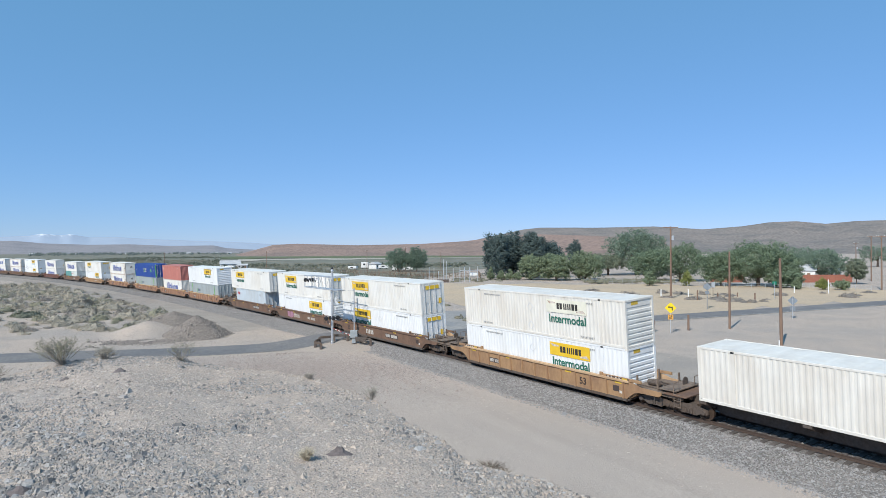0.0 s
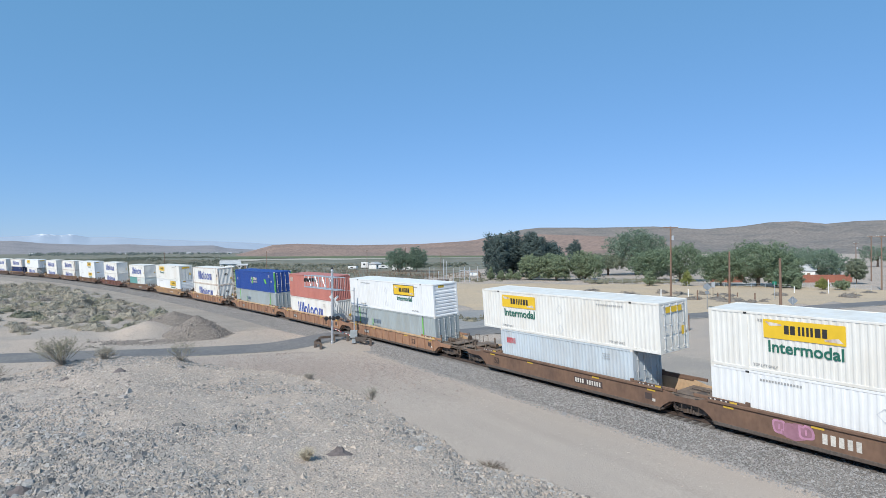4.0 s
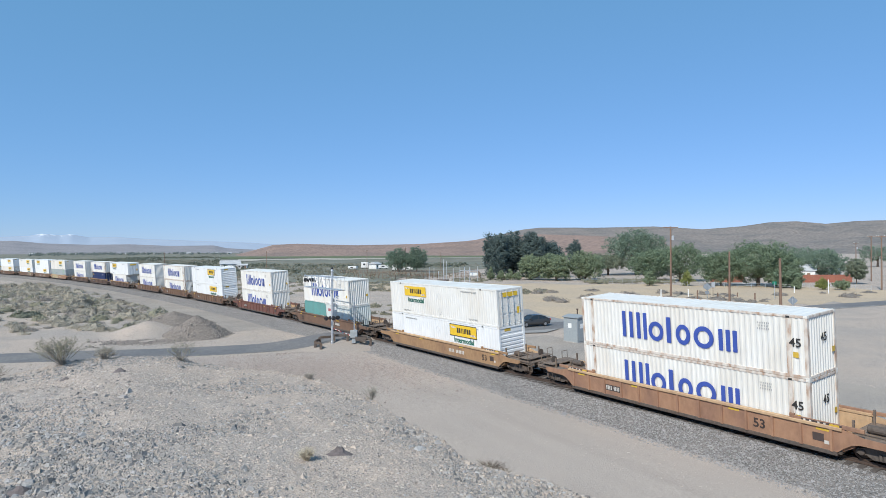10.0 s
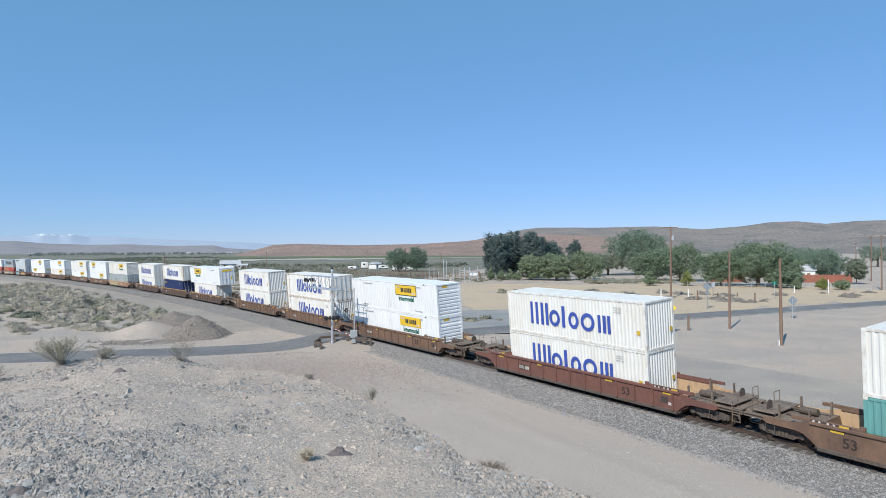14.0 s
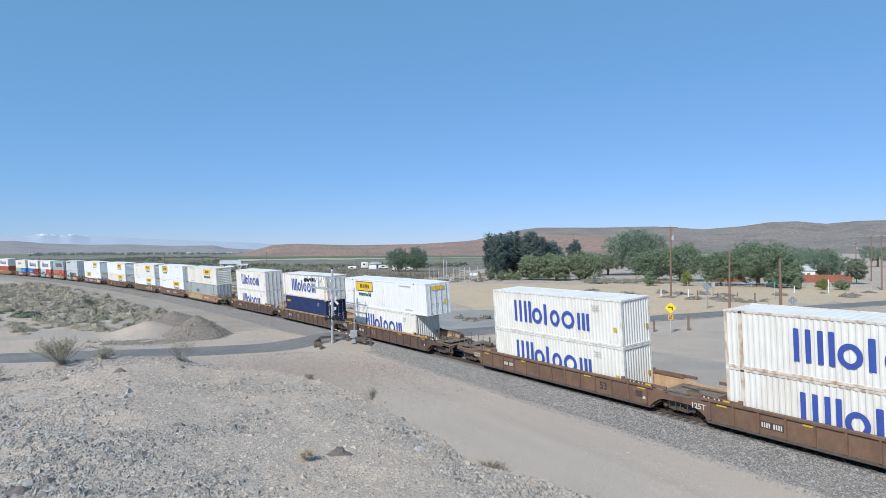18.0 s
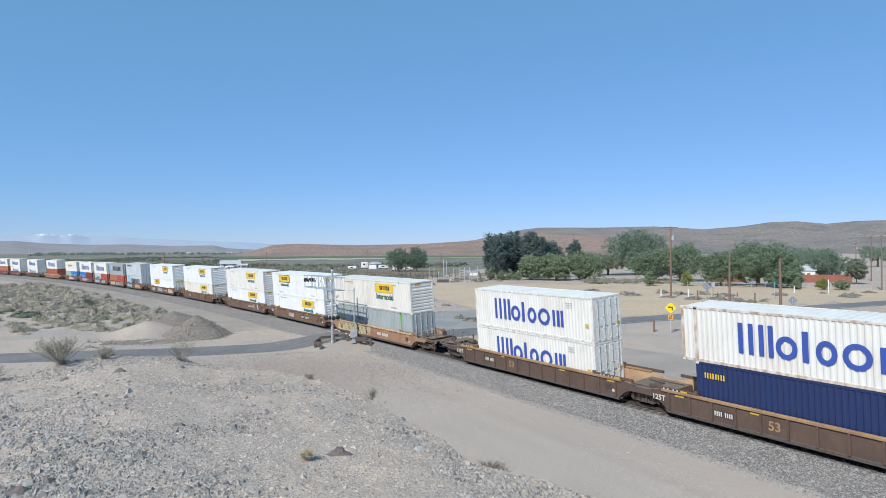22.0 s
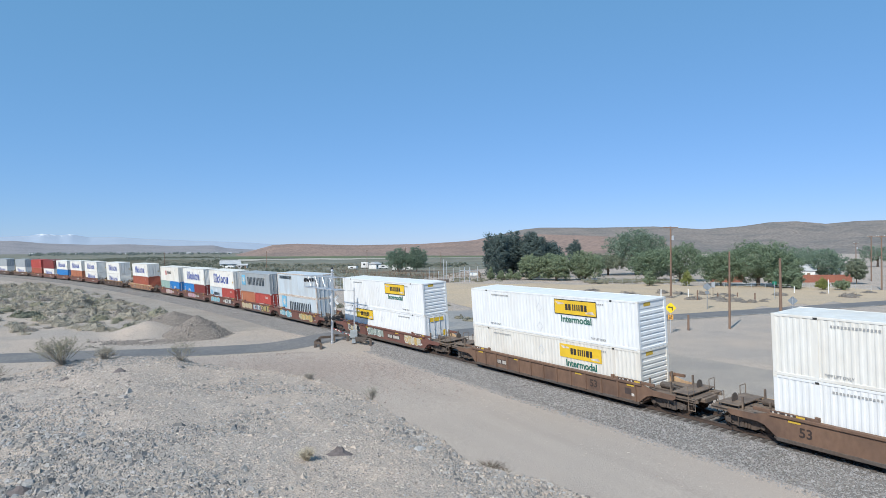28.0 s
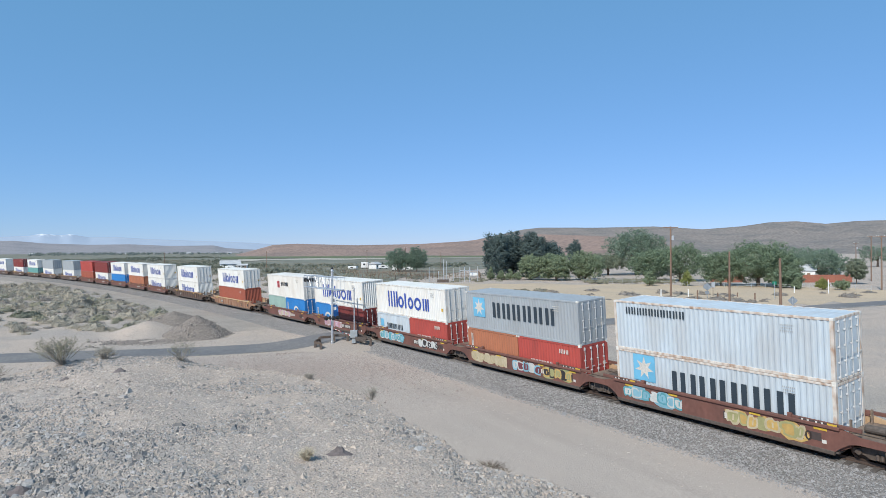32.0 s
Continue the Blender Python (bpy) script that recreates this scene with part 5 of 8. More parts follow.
ridge("hill", "bare reddish brown desert hill", 1500, 480, [(-20.0, -0.40), (-18.8, -0.34), (-17.4, 0.0), (-15.5, 0.55), (-13.5, 0.66), (-8, 0.52), (-2, 0.62), (2, 0.85), (6, 1.35), (9, 1.5), (14, 1.3), (20, 1.0)], (0.304, 0.217, 0.178), (0.235, 0.178, 0.152), 1)
ridge("hill", "bare brown desert hill with pale scars", 2300, 900, [(0, 0.2), (4, 1.2), (7.5, 1.95), (9, 2.1), (14, 2.05), (19, 2.1), (23, 1.75), (26, 1.95), (28, 2.25), (30, 2.3), (32, 2.05), (34, 2.2), (36, 2.2), (39, 2.05), (46, 2.3)], (0.248, 0.216, 0.193), (0.174, 0.165, 0.155), 2)
# brown earth shifted to grey, so its colour holds the valley haze
ridge("hill", "low brown hill across the valley, greyed with painted haze", 3200, 700, [(-46, 0.6), (-38, 0.8), (-35, 0.85), (-33, 0.65), (-30, 0.55), (-27, 0.6), (-24, 0.45), (-20.5, 0.5), (-19.5, 0.25), (-17, 0.1), (-10, 0.0)], (0.291, 0.274, 0.278), (0.248, 0.239, 0.248), 3, 0.16, 0.2)

# the mountains' blue-grey is distance haze put into the base colour
peaks = ridge("mountain", "far mountains coloured haze blue, with old snow on the peaks", 4700, 500, [(-46, 0.7), (-40, 1.0), (-36.5, 1.1), (-34, 1.25), (-33.2, 1.42), (-32, 1.3), (-31.3, 1.4), (-30, 1.15), (-28, 1.2), (-26, 1.05), (-22, 0.9), (-18, 0.75), (-14, 0.5)], (0.35, 0.405, 0.485), (0.37, 0.425, 0.50), 5, 0.05, 0.04)

# old snow above a ragged line on the peaks
pm = peaks.data.materials[0].node_tree
pb, place_ = pm.nodes["Principled BSDF"], pm.nodes.new("ShaderNodeNewGeometry")
height_, snow_noise, line_, snow_ = pm.nodes.new("ShaderNodeSeparateXYZ"), pm.nodes.new("ShaderNodeTexNoise"), pm.nodes.new("ShaderNodeMath"), pm.nodes.new("ShaderNodeMapRange")
snow_noise.inputs["Scale"].default_value, snow_noise.inputs["Detail"].default_value = 0.035, 6.0
line_.operation, line_.inputs[1].default_value = "MULTIPLY_ADD", 70.0
pm.links.new(place_.outputs["Position"], height_.inputs[0])
pm.links.new(place_.outputs["Position"], snow_noise.inputs["Vector"])
pm.links.new(snow_noise.outputs["Fac"], line_.inputs[0])
pm.links.new(height_.outputs["Z"], line_.inputs[2])
snow_.inputs["From Min"].default_value, snow_.inputs["From Max"].default_value = 148.0, 158.0
pm.links.new(line_.outputs[0], snow_.inputs["Value"])
snow_mix = pm.nodes.new("ShaderNodeMix")
snow_mix.data_type, snow_mix.inputs["B"].default_value = "RGBA", (0.74, 0.77, 0.80, 1)
pm.links.new(snow_.outputs[0], snow_mix.inputs["Factor"])
pm.links.new(pb.inputs["Base Color"].links[0].from_socket, snow_mix.inputs["A"])
pm.links.new(snow_mix.outputs["Result"], pb.inputs["Base Color"])

# far plain of scrub, its olive paled to hold the distance haze
scrub_far = surface("distant_scrub", (0.196, 0.2, 0.161), 0.95, grain=0.05, vary=0.3, second=(0.235, 0.204, 0.157), blotch=0.012, amount=0.85, bump=0.0, world_space=True, spec=0.1)


def plain_sheet(name, label, material, az0, az1, near, far, lift, ragged=0.12):
    """A patch of plain cover on the ground between two distances, with a ragged edge."""
    az = np.arange(az0, az1 + 0.01, 0.5)
    q = np.linspace(0, 1, 14)
    A, Q = np.meshgrid(np.radians(az), q, indexing="ij")
    n0 = near(az) * (1 + ragged * 2 * vnoise(az * 0.8, az * 0 + 2))
    f0 = far(az) * (1 + ragged * vnoise(az * 0.6, az * 0 + 9))
    R = n0[:, None] + (f0 - n0)[:, None] * Q ** 2
    X, Y = R * np.sin(A), R * np.cos(A)
    n, k = X.shape
    i = np.arange(n * k).reshape(n, k)
    f = np.stack([i[:-1, :-1], i[1:, :-1], i[1:, 1:], i[:-1, 1:]], -1).reshape(-1, 4)
    ob = new(name, fast_mesh(name, np.stack([X, Y, np.where(R < 700, ground_z(X, Y), Z_GROUND) + lift], -1).reshape(-1, 3), f, material))
    return tagged(ob, label, "plain", kind="structure")


foliage_far = surface("distant_green_cover", (0.145, 0.17, 0.10), 0.95, grain=0.06, vary=0.3, second=(0.16, 0.165, 0.09), blotch=0.02, amount=0.7, bump=0.0, world_space=True, spec=0.1)
plain_sheet("plain", "olive and brown scrub plain reaching the hills", scrub_far, -46, 4, lambda a: np.interp(a, [-46, -36, -24, -14, -6, 0, 4], [900, 700, 330, 190, 190, 240, 300]), lambda a: np.full(len(a), 2600.0), 0.12)
wash_mat = surface("pale_wash_sand", (0.452, 0.409, 0.331), 0.95, grain=0.05, vary=0.1, blotch=0.02, world_space=True, bump=0.0)
tan_sand = surface("tan_plain_sand", (0.522, 0.405, 0.283), 0.95, grain=3.0, vary=0.18, second=(0.452, 0.365, 0.278), blotch=0.08, amount=0.8, bump=0.5, bump_scale=6.0, world_space=True, spec=0.12)
plain_sheet("sand_flat", "tan sand flat beyond the road", tan_sand, -9, 46, lambda a: np.interp(a, [-9, 0, 5, 17, 25, 36, 46], [176, 120, 82, 92, 106, 142, 168]), lambda a: np.full(len(a), 182.0), 0.03, 0.05)
plain_sheet("wash", "pale dry wash below the hills", wash_mat, -18.5, 4, lambda a: 600 + 6 * (a + 18), lambda a: 700 + 9 * (a + 18), 0.4, 0.05)
plain_sheet("field", "green irrigated strip below the hills", foliage_far, -20, 16, lambda a: np.full(len(a), 760.0), lambda a: np.full(len(a), 1010.0), 0.5, 0.06)


# ---- road ----
asphalt = surface("sun_bleached_asphalt", (0.165, 0.16, 0.16), 0.9, grain=2.5, vary=0.18, second=(0.245, 0.225, 0.205), blotch=0.16, amount=0.7, bump=0.5, bump_scale=25.0, world_space=True, spec=0.3)
# the road bends gently away beyond the line: its slope in plan, and its middle
_rx = np.arange(-160.0, 280.0, 1.0)
_rs = np.interp(_rx, [-60, -34, -28, -22, -14, -4, 8, 25, 90], [0.17, 0.19, 0.22, 0.33, 0.47, 0.59, 0.55, 0.47, 0.48])
_ry = np.cumsum(_rs)
_ry = _ry - np.interp(-26.6, _rx, _ry) + 59.5


def road_off(x, y):
    """Metres from the road's middle, positive on its far side."""
    return (y - np.interp(x, _rx, _ry)) / np.sqrt(1 + np.interp(x, _rx, _rs) ** 2)


def road_z(x, y):
    _al, la = rail_lat(np.array(x), np.array(y))
    q = np.clip((10.5 - np.abs(la)) / 8, 0, 1)
    q = q * q * (3 - 2 * q)
    return Z_GROUND + 0.10 + (0.86 - 0.12) * float(q)


def strip(a0, a1, step, lats, lift=0.0, jitter=0.0):
    rows = []
    for a in np.arange(a0, a1 + 0.01, step):
        line = []
        for l, dz in lats:
            sl = float(np.interp(a, _rx, _rs))
            p = Vector((float(a), float(np.interp(a, _rx, _ry)), 0)) + Vector((-sl, 1, 0)).normalized() * (l + jitter * float(vnoise(np.array(a * 0.35), np.array(l * 3.0))))
            line.append((p.x, p.y, road_z(p.x, p.y) + dz + lift))
        rows.append(line)
    return Geo().grid(rows)


shoulder_mat = gravel("pale_road_shoulder", (0.4, 0.339, 0.283), (0.348, 0.3, 0.261), [(0.313, 0.278, 0.252), (0.418, 0.357, 0.304), (0.244, 0.217, 0.204), (0.452, 0.392, 0.335)], 13.0, 0.35, 0.16, bump=0.7)
verge = part("verge", strip(-150, 260, 1, [(-8.5, -1.15), (-4.3, -0.34), (-2.6, -0.02), (2.6, -0.02), (4.3, -0.34), (8.5, -1.15)], 0, 0.5), shoulder_mat)
tagged(verge, "pale sandy shoulder along the road", "verge", kind="structure")
junction = [[(-6 + 22 * u * (1 - 0.25 * abs(2 * v - 0.7)) + 0.5 * math.sin(7 * v) + 5 * v, 70.5 + 28.5 * v + 2.5 * u, -0.765 + 0.01 * math.sin(3 * u)) for u in (0.0, 0.2, 0.4, 0.6, 0.8, 1.0)] for v in np.linspace(0, 1, 12)]
pave = part("road_junction", Geo().grid(junction), surface("pale_worn_asphalt", (0.27, 0.265, 0.26), 0.9, grain=2.5, vary=0.15, second=(0.38, 0.345, 0.305), blotch=0.2, amount=0.7, bump=0.4, bump_scale=25.0, world_space=True, spec=0.2))
tagged(pave, "pale worn asphalt where a side road joins", "road", kind="structure")
road = part("road", strip(-150, 260, 1, [(-2.75, -0.03), (-2.65, 0.02), (0, 0.05), (2.65, 0.02), (2.75, -0.03)], 0, 0.30), asphalt)
tagged(road, "worn grey two-lane asphalt road over the crossing", "road", kind="structure")
# ---- loose stone and ties ----
def stone_field(name, label, centres, sizes, material, seed, flat=0.6, sides=4):
    """Many small angular stones in one mesh, half sunk into what they lie on."""
    rng = np.random.RandomState(seed)
    n = len(centres)
    th = (np.arange(sides) / sides * math.tau)[None, :] + rng.rand(n, 1) * math.tau + rng.uniform(-0.35, 0.35, (n, sides))
    r0 = rng.uniform(0.65, 1.1, (n, sides))
    asp = rng.uniform(0.55, 1.0, (n, 1))
    rot = rng.rand(n, 1) * math.tau
    def ring_at(k, z):
        a, b = np.cos(th) * r0 * k, np.sin(th) * r0 * k * asp
        return np.stack([a * np.cos(rot) - b * np.sin(rot), a * np.sin(rot) + b * np.cos(rot), z + rng.uniform(-0.12, 0.12, (n, sides))], -1)
    hz = rng.uniform(0.5, 1.0, (n, 1)) * flat
    low, high = ring_at(1.0, np.full((n, 1), -0.25)), ring_at(0.62, hz)
    tip = np.stack([rng.uniform(-0.2, 0.2, n), rng.uniform(-0.2, 0.2, n), hz[:, 0] * 1.15], -1)[:, None]
    v = np.concatenate([low, high, tip], 1) * sizes[:, None, None] + centres[:, None]
    k = 2 * sides + 1
    tri = []
    for i in range(sides):
        j = (i + 1) % sides
        tri += [(i, j, sides + j), (i, sides + j, sides + i), (sides + i, sides + j, 2 * sides)]
    f = (np.arange(n)[:, None, None] * k + np.array(tri)[None]).reshape(-1, 3)
    ob = new(name, fast_mesh(name, v.reshape(-1, 3), f, material))
    return tagged(ob, label, "stones", kind="stuff")


def shard_field(name, label, centres, sizes, material, seed, flat=0.6):
    """Many small wedge-shaped stones in one mesh, each a ridge over a sunken foot."""
    rng = np.random.RandomState(seed)
    n = len(centres)
    foot = np.array([(-1, -0.62, -0.3), (0.9, -0.7, -0.3), (1.05, 0.6, -0.3), (-0.9, 0.72, -0.3), (-0.42, 0.05, 1.0), (0.45, -0.05, 0.85)])
    v = foot[None] * (1 + rng.uniform(-0.3, 0.3, (n, 6, 3)))
    v[:, 4:, 2] *= flat * rng.uniform(0.6, 1.25, (n, 1))
    v[:, 4:, :2] += rng.uniform(-0.3, 0.3, (n, 2, 2))
    v[:, :, 1] *= rng.uniform(0.7, 1.15, (n, 1))
    a = rng.rand(n, 1) * math.tau
    x, y = v[:, :, 0] * np.cos(a) - v[:, :, 1] * np.sin(a), v[:, :, 0] * np.sin(a) + v[:, :, 1] * np.cos(a)
    tilt = rng.uniform(-0.22, 0.22, (n, 2))
    z = v[:, :, 2] + x * tilt[:, :1] + y * tilt[:, 1:]
    v = np.stack([x, y, z], -1) * sizes[:, None, None] + centres[:, None]
    tri = np.array([(0, 1, 5), (0, 5, 4), (1, 2, 5), (2, 3, 4), (2, 4, 5), (3, 0, 4)])
    f = (np.arange(n)[:, None, None] * 6 + tri[None]).reshape(-1, 3)
    ob = new(name, fast_mesh(name, v.reshape(-1, 3), f, material))
    return tagged(ob, label, "stones", kind="stuff")


def rocks_material(name, tones, rough=0.92):
    m = bpy.data.materials.new(name)
    m.use_nodes = True
    t = m.node_tree
    b = t.nodes["Principled BSDF"]
    b.inputs["Roughness"].default_value = rough
    b.inputs["Specular IOR Level"].default_value = 0.2
    g = t.nodes.new("ShaderNodeNewGeometry")
    r = t.nodes.new("ShaderNodeValToRGB")
    for k, c in enumerate(tones):
        e = r.color_ramp.elements[k] if k < 2 else r.color_ramp.elements.new(k / (len(tones) - 1))
        e.position, e.color = k / (len(tones) - 1), (*c, 1)
    t.links.new(g.outputs["Random Per Island"], r.inputs[0])
    n = t.nodes.new("ShaderNodeTexNoise")
    n.inputs["Scale"].default_value = 14.0
    t.links.new(g.outputs["Position"], n.inputs["Vector"])
    h = t.nodes.new("ShaderNodeHueSaturation")
    mr = t.nodes.new("ShaderNodeMapRange")
    mr.inputs["To Min"].default_value, mr.inputs["To Max"].default_value = 0.75, 1.25
    t.links.new(n.outputs["Fac"], mr.inputs["Value"])
    t.links.new(mr.outputs[0], h.inputs["Value"])
    t.links.new(r.outputs[0], h.inputs["Color"])
    t.links.new(h.outputs[0], b.inputs["Base Color"])
    return m


rng = np.random.RandomState(3)
desert_rock = rocks_material("desert_rock", [(0.435, 0.357, 0.296), (0.522, 0.435, 0.365), (0.287, 0.248, 0.217), (0.461, 0.378, 0.313), (0.374, 0.339, 0.313), (0.557, 0.487, 0.418), (0.209, 0.187, 0.174), (0.4, 0.335, 0.283), (0.487, 0.405, 0.335), (0.331, 0.3, 0.278)])
shale_rock = rocks_material("blue_grey_shale", [(0.20, 0.190, 0.180), (0.28, 0.262, 0.246), (0.14, 0.133, 0.128), (0.37, 0.345, 0.318), (0.235, 0.221, 0.21), (0.40, 0.386, 0.372), (0.30, 0.268, 0.236), (0.37, 0.32, 0.274)], 0.85)


def scatter(n, r0, r1, az0, az1, power=0.5):
    r = r0 + (r1 - r0) * rng.rand(n) ** power
    a = np.radians(rng.uniform(az0, az1, n))
    return r * np.sin(a), r * np.cos(a)


x, y = scatter(150000, 13, 56, -41, 30, 0.85)
az, r = np.degrees(np.arctan2(x, y)), np.hypot(x, y)
keep = (r < toe(az) * 1.0) & (fnoise(x, y, 5.0, 3) + 0.25 * rng.randn(len(x)) > -0.35)
x, y, r = x[keep], y[keep], r[keep]
sz = np.exp(rng.normal(-3.92, 0.48, len(x))) * (0.75 + r / 38)
shard_field("stones", "loose angular grey and beige stones on the knoll", np.stack([x, y, ground_z(x, y)], -1), sz, desert_rock, 11, 0.6)
# dark shale shards, thickest on the slope's lower end and in bands
x, y = scatter(120000, 13.5, 48, -41, 26, 0.8)
az, r = np.degrees(np.arctan2(x, y)), np.hypot(x, y)
thick = 1.05 * fnoise(x + 60, y, 7.0, 4) + 0.14 * rng.randn(len(x)) + np.interp(az, [-40, -26, -15, -4, 10], [0.36, 0.29, 0.085, 0.01, 0.02]) + np.interp(r, [14, 24, 32, 48], [0.10, 0.05, -0.12, -0.2])
keep = (r < edge(az) + 0.6) & (thick > 0.22)
x, y, r = x[keep], y[keep], r[keep]
sz = np.exp(rng.normal(-3.17, 0.5, len(x)))
shard_field("shale", "dark blue-grey flat shale shards on the knoll", np.stack([x, y, ground_z(x, y) + 0.01], -1), sz, shale_rock, 19, 0.62)
for cx, cy, n in ((-15.4, 22.8, 160), (-12.0, 17.6, 60), (-13.5, 20.4, 90), (-1.2, 26.2, 80), (0.4, 24.6, 50)):
    x, y = rng.normal(cx, 0.55, n), rng.normal(cy, 0.5, n)
    stone_field("shale_slabs", "broken blue-grey slabs of a small outcrop", np.stack([x, y, ground_z(x, y) + 0.02], -1), np.exp(rng.normal(-2.25, 0.4, n)), shale_rock, 190 + n, 0.32, 5)
x, y = scatter(520, 14, 52, -40, 28, 0.8)
az, r = np.degrees(np.arctan2(x, y)), np.hypot(x, y)
keep = r < edge(az) + 1.0
x, y = x[keep], y[keep]
stone_field("rocks", "larger broken rocks lying on the knoll", np.stack([x, y, ground_z(x, y)], -1), np.exp(rng.normal(-2.55, 0.35, len(x))), desert_rock, 12, 0.42, 7)
# rubble along the knoll's broken edge
a = rng.uniform(-20, 16, 7000)
r = edge(a) + rng.normal(0.5, 0.8, len(a)) + 1.0 * fnoise(a * 1.0, a * 0 + 4, 1.2, 3)
x, y = r * np.sin(np.radians(a)), r * np.cos(np.radians(a))
stone_field("edge_rubble", "broken rubble along the knoll's edge", np.stack([x, y, ground_z(x, y)], -1), np.exp(rng.normal(-2.95, 0.5, len(a))), desert_rock, 13, 0.6)

for rx, ry, rs, lab in ((-3.7, 21.6, 0.42, "dark flat rock half sunk in gravel"), (-11.95, 17.3, 0.36, "dark split rock with a shaded hollow"), (-19.0, 36.0, 0.34, "brown rock on the crest of the knoll"), (-22.5, 36.5, 0.3, "dark rock on the crest of the knoll")):
    g = Geo()
    rnd = random.Random(int(rx * 10))
    prof = []
    for k in range(5):
        prof.append([(rs * (1.25 - 0.24 * k) * math.cos(i * math.tau / 9) * rnd.uniform(0.8, 1.15), rs * (1.0 - 0.2 * k) * math.sin(i * math.tau / 9) * rnd.uniform(0.8, 1.15), rs * (0.17 * k - 0.15) * rnd.uniform(0.8, 1.15)) for i in range(9)])
    g.grid([p + p[:1] for p in prof])
    g.add(prof[-1], [tuple(range(9))])
    ob = part("rock", g, surface("dark_rock", (0.15, 0.125, 0.12), 0.9, grain=9, vary=0.25, bump=0.5, bump_scale=25), m=pose(rx, ry, float(ground_z(np.array(rx), np.array(ry)))))
    tagged(ob, lab, "rock")

ballast_rock = rocks_material("crushed_ballast", [(0.19, 0.178, 0.17), (0.26, 0.245, 0.235), (0.31, 0.297, 0.288), (0.22, 0.195, 0.18), (0.35, 0.33, 0.315), (0.24, 0.235, 0.235)])
n = 80000
s = 44 - 190 * rng.rand(n) ** 1.5
lat = np.where(rng.rand(n) < 0.78, -1.42 - 2.9 * rng.rand(n) ** 1.1, rng.uniform(-0.7, 4.5, n))
zb = np.interp(lat, [-4.3, -3.7, -2.9, -1.95, -1.2, 0, 1.95, 3.4, 5.2], [-0.90, -0.80, -0.60, -0.32, -0.235, -0.24, -0.32, -0.62, -0.84])
zb = zb + np.interp(lat, [-0.755, 1.95, 5.2], [0, 2.7, 0]) * np.tan(np.radians(rail_cant(s)[0]))
lat = np.where(lat < -1.4, -1.4 + (lat + 1.4) * bed_width(s), lat)
px, py, _h = rail_at(s, lat)
shard_field("ballast_stones", "grey crushed ballast stones beside the rails", np.stack([px, py, zb + 0.01], -1), np.exp(rng.normal(-3.2, 0.3, n)), ballast_rock, 14, 0.7)
n = 34000
s = 40 - 120 * rng.rand(n) ** 1.1
lat = -3.3 - 5.6 * rng.rand(n) ** 1.4 + 0.9 * fnoise(s, s * 0 + 3, 9.0, 2)
px, py, _h = rail_at(s, lat)
shard_field("verge_gravel", "fine pale gravel beside the ballast", np.stack([px, py, ground_z(px, py) + 0.005], -1), np.exp(rng.normal(-3.5, 0.35, n)), desert_rock, 15, 0.7)
n = 30000
s = 40 - 130 * rng.rand(n)
lat = rng.uniform(-17, -5, n)
px, py, _h = rail_at(s, lat)
keep = np.hypot(px, py) > toe(np.degrees(np.arctan2(px, py))) * 1.02
px, py = px[keep], py[keep]
shard_field("track_grit", "scattered grit on the dirt track", np.stack([px, py, ground_z(px, py) + 0.003], -1), np.exp(rng.normal(-3.75, 0.4, len(px))), desert_rock, 16, 0.6)

n = 8000
s = 42 - 110 * rng.rand(n) ** 1.2
lat = -1.4 - 2.5 * bed_width(s) - 0.7 * rng.rand(n) ** 1.6
px, py, _h = rail_at(s, lat)
shard_field("spilled_ballast", "grey ballast stones spilled beside the track bed", np.stack([px, py, ground_z(px, py) + 0.03], -1), np.exp(rng.normal(-3.05, 0.35, n)), ballast_rock, 21, 0.8)

apron_mat = gravel("grey_dirt_track", (0.374, 0.318, 0.274), (0.435, 0.365, 0.313), [(0.348, 0.3, 0.265), (0.287, 0.261, 0.239), (0.479, 0.413, 0.357), (0.348, 0.3, 0.261)], 14.0, 0.42, 0.10, band=-58.7, bump=0.6, sand_spots=0.5)
ss_, ll_ = np.meshgrid(np.arange(60, -112, -1.5), np.arange(-24.1, -2.0, 0.7), indexing="ij")
ax, ay, _h = rail_at(ss_, ll_ + 1.5 * fnoise(ss_, ll_, 12.0, 2) * np.clip((-3.5 - ll_) / 6, 0, 1))
az_ = ground_z(ax, ay) + 0.03
i_ = np.arange(ax.size).reshape(ax.shape)
f_ = np.stack([i_[:-1, :-1], i_[1:, :-1], i_[1:, 1:], i_[:-1, 1:]], -1).reshape(-1, 4)
far_ = (np.hypot(ax, ay) > toe(np.degrees(np.arctan2(ax, ay))) * 0.99).ravel() & (road_off(ax, ay) < -3.4).ravel()
apron = new("dirt_track", fast_mesh("dirt_track", np.stack([ax, ay, az_], -1).reshape(-1, 3), f_[far_[f_].all(1)], apron_mat, True))
tagged(apron, "grey packed dirt track beside the railway", "track", kind="structure")

tie_mesh = Geo().box(-0.115, 0.115, -1.32, 1.32, -0.34, -0.165, 0.02).mesh("tie")
tie_mesh.materials.append(tie_mat)
track_bed = tagged(new("railway_track"), "wooden ties of the railway track in ballast", "track", kind="structure")
plate_mesh = Geo().box(-0.09, 0.09, -0.16, 0.16, -0.172, -0.155).mesh("tie_plate")
plate_mesh.materials.append(rust_steel)
for k in range(150):
    s = 42 - 0.53 * k
    x, y, h = rail_at(s)
    ob = part("tie", tie_mesh, None, track_bed, m=pose(float(x), float(y), float(rail_cant(s)[1]) + 0.012 * math.sin(k * 2.1), float(rail_cant(s)[0]), 0, math.degrees(float(h)) + 0.7 * math.sin(k * 1.7)))

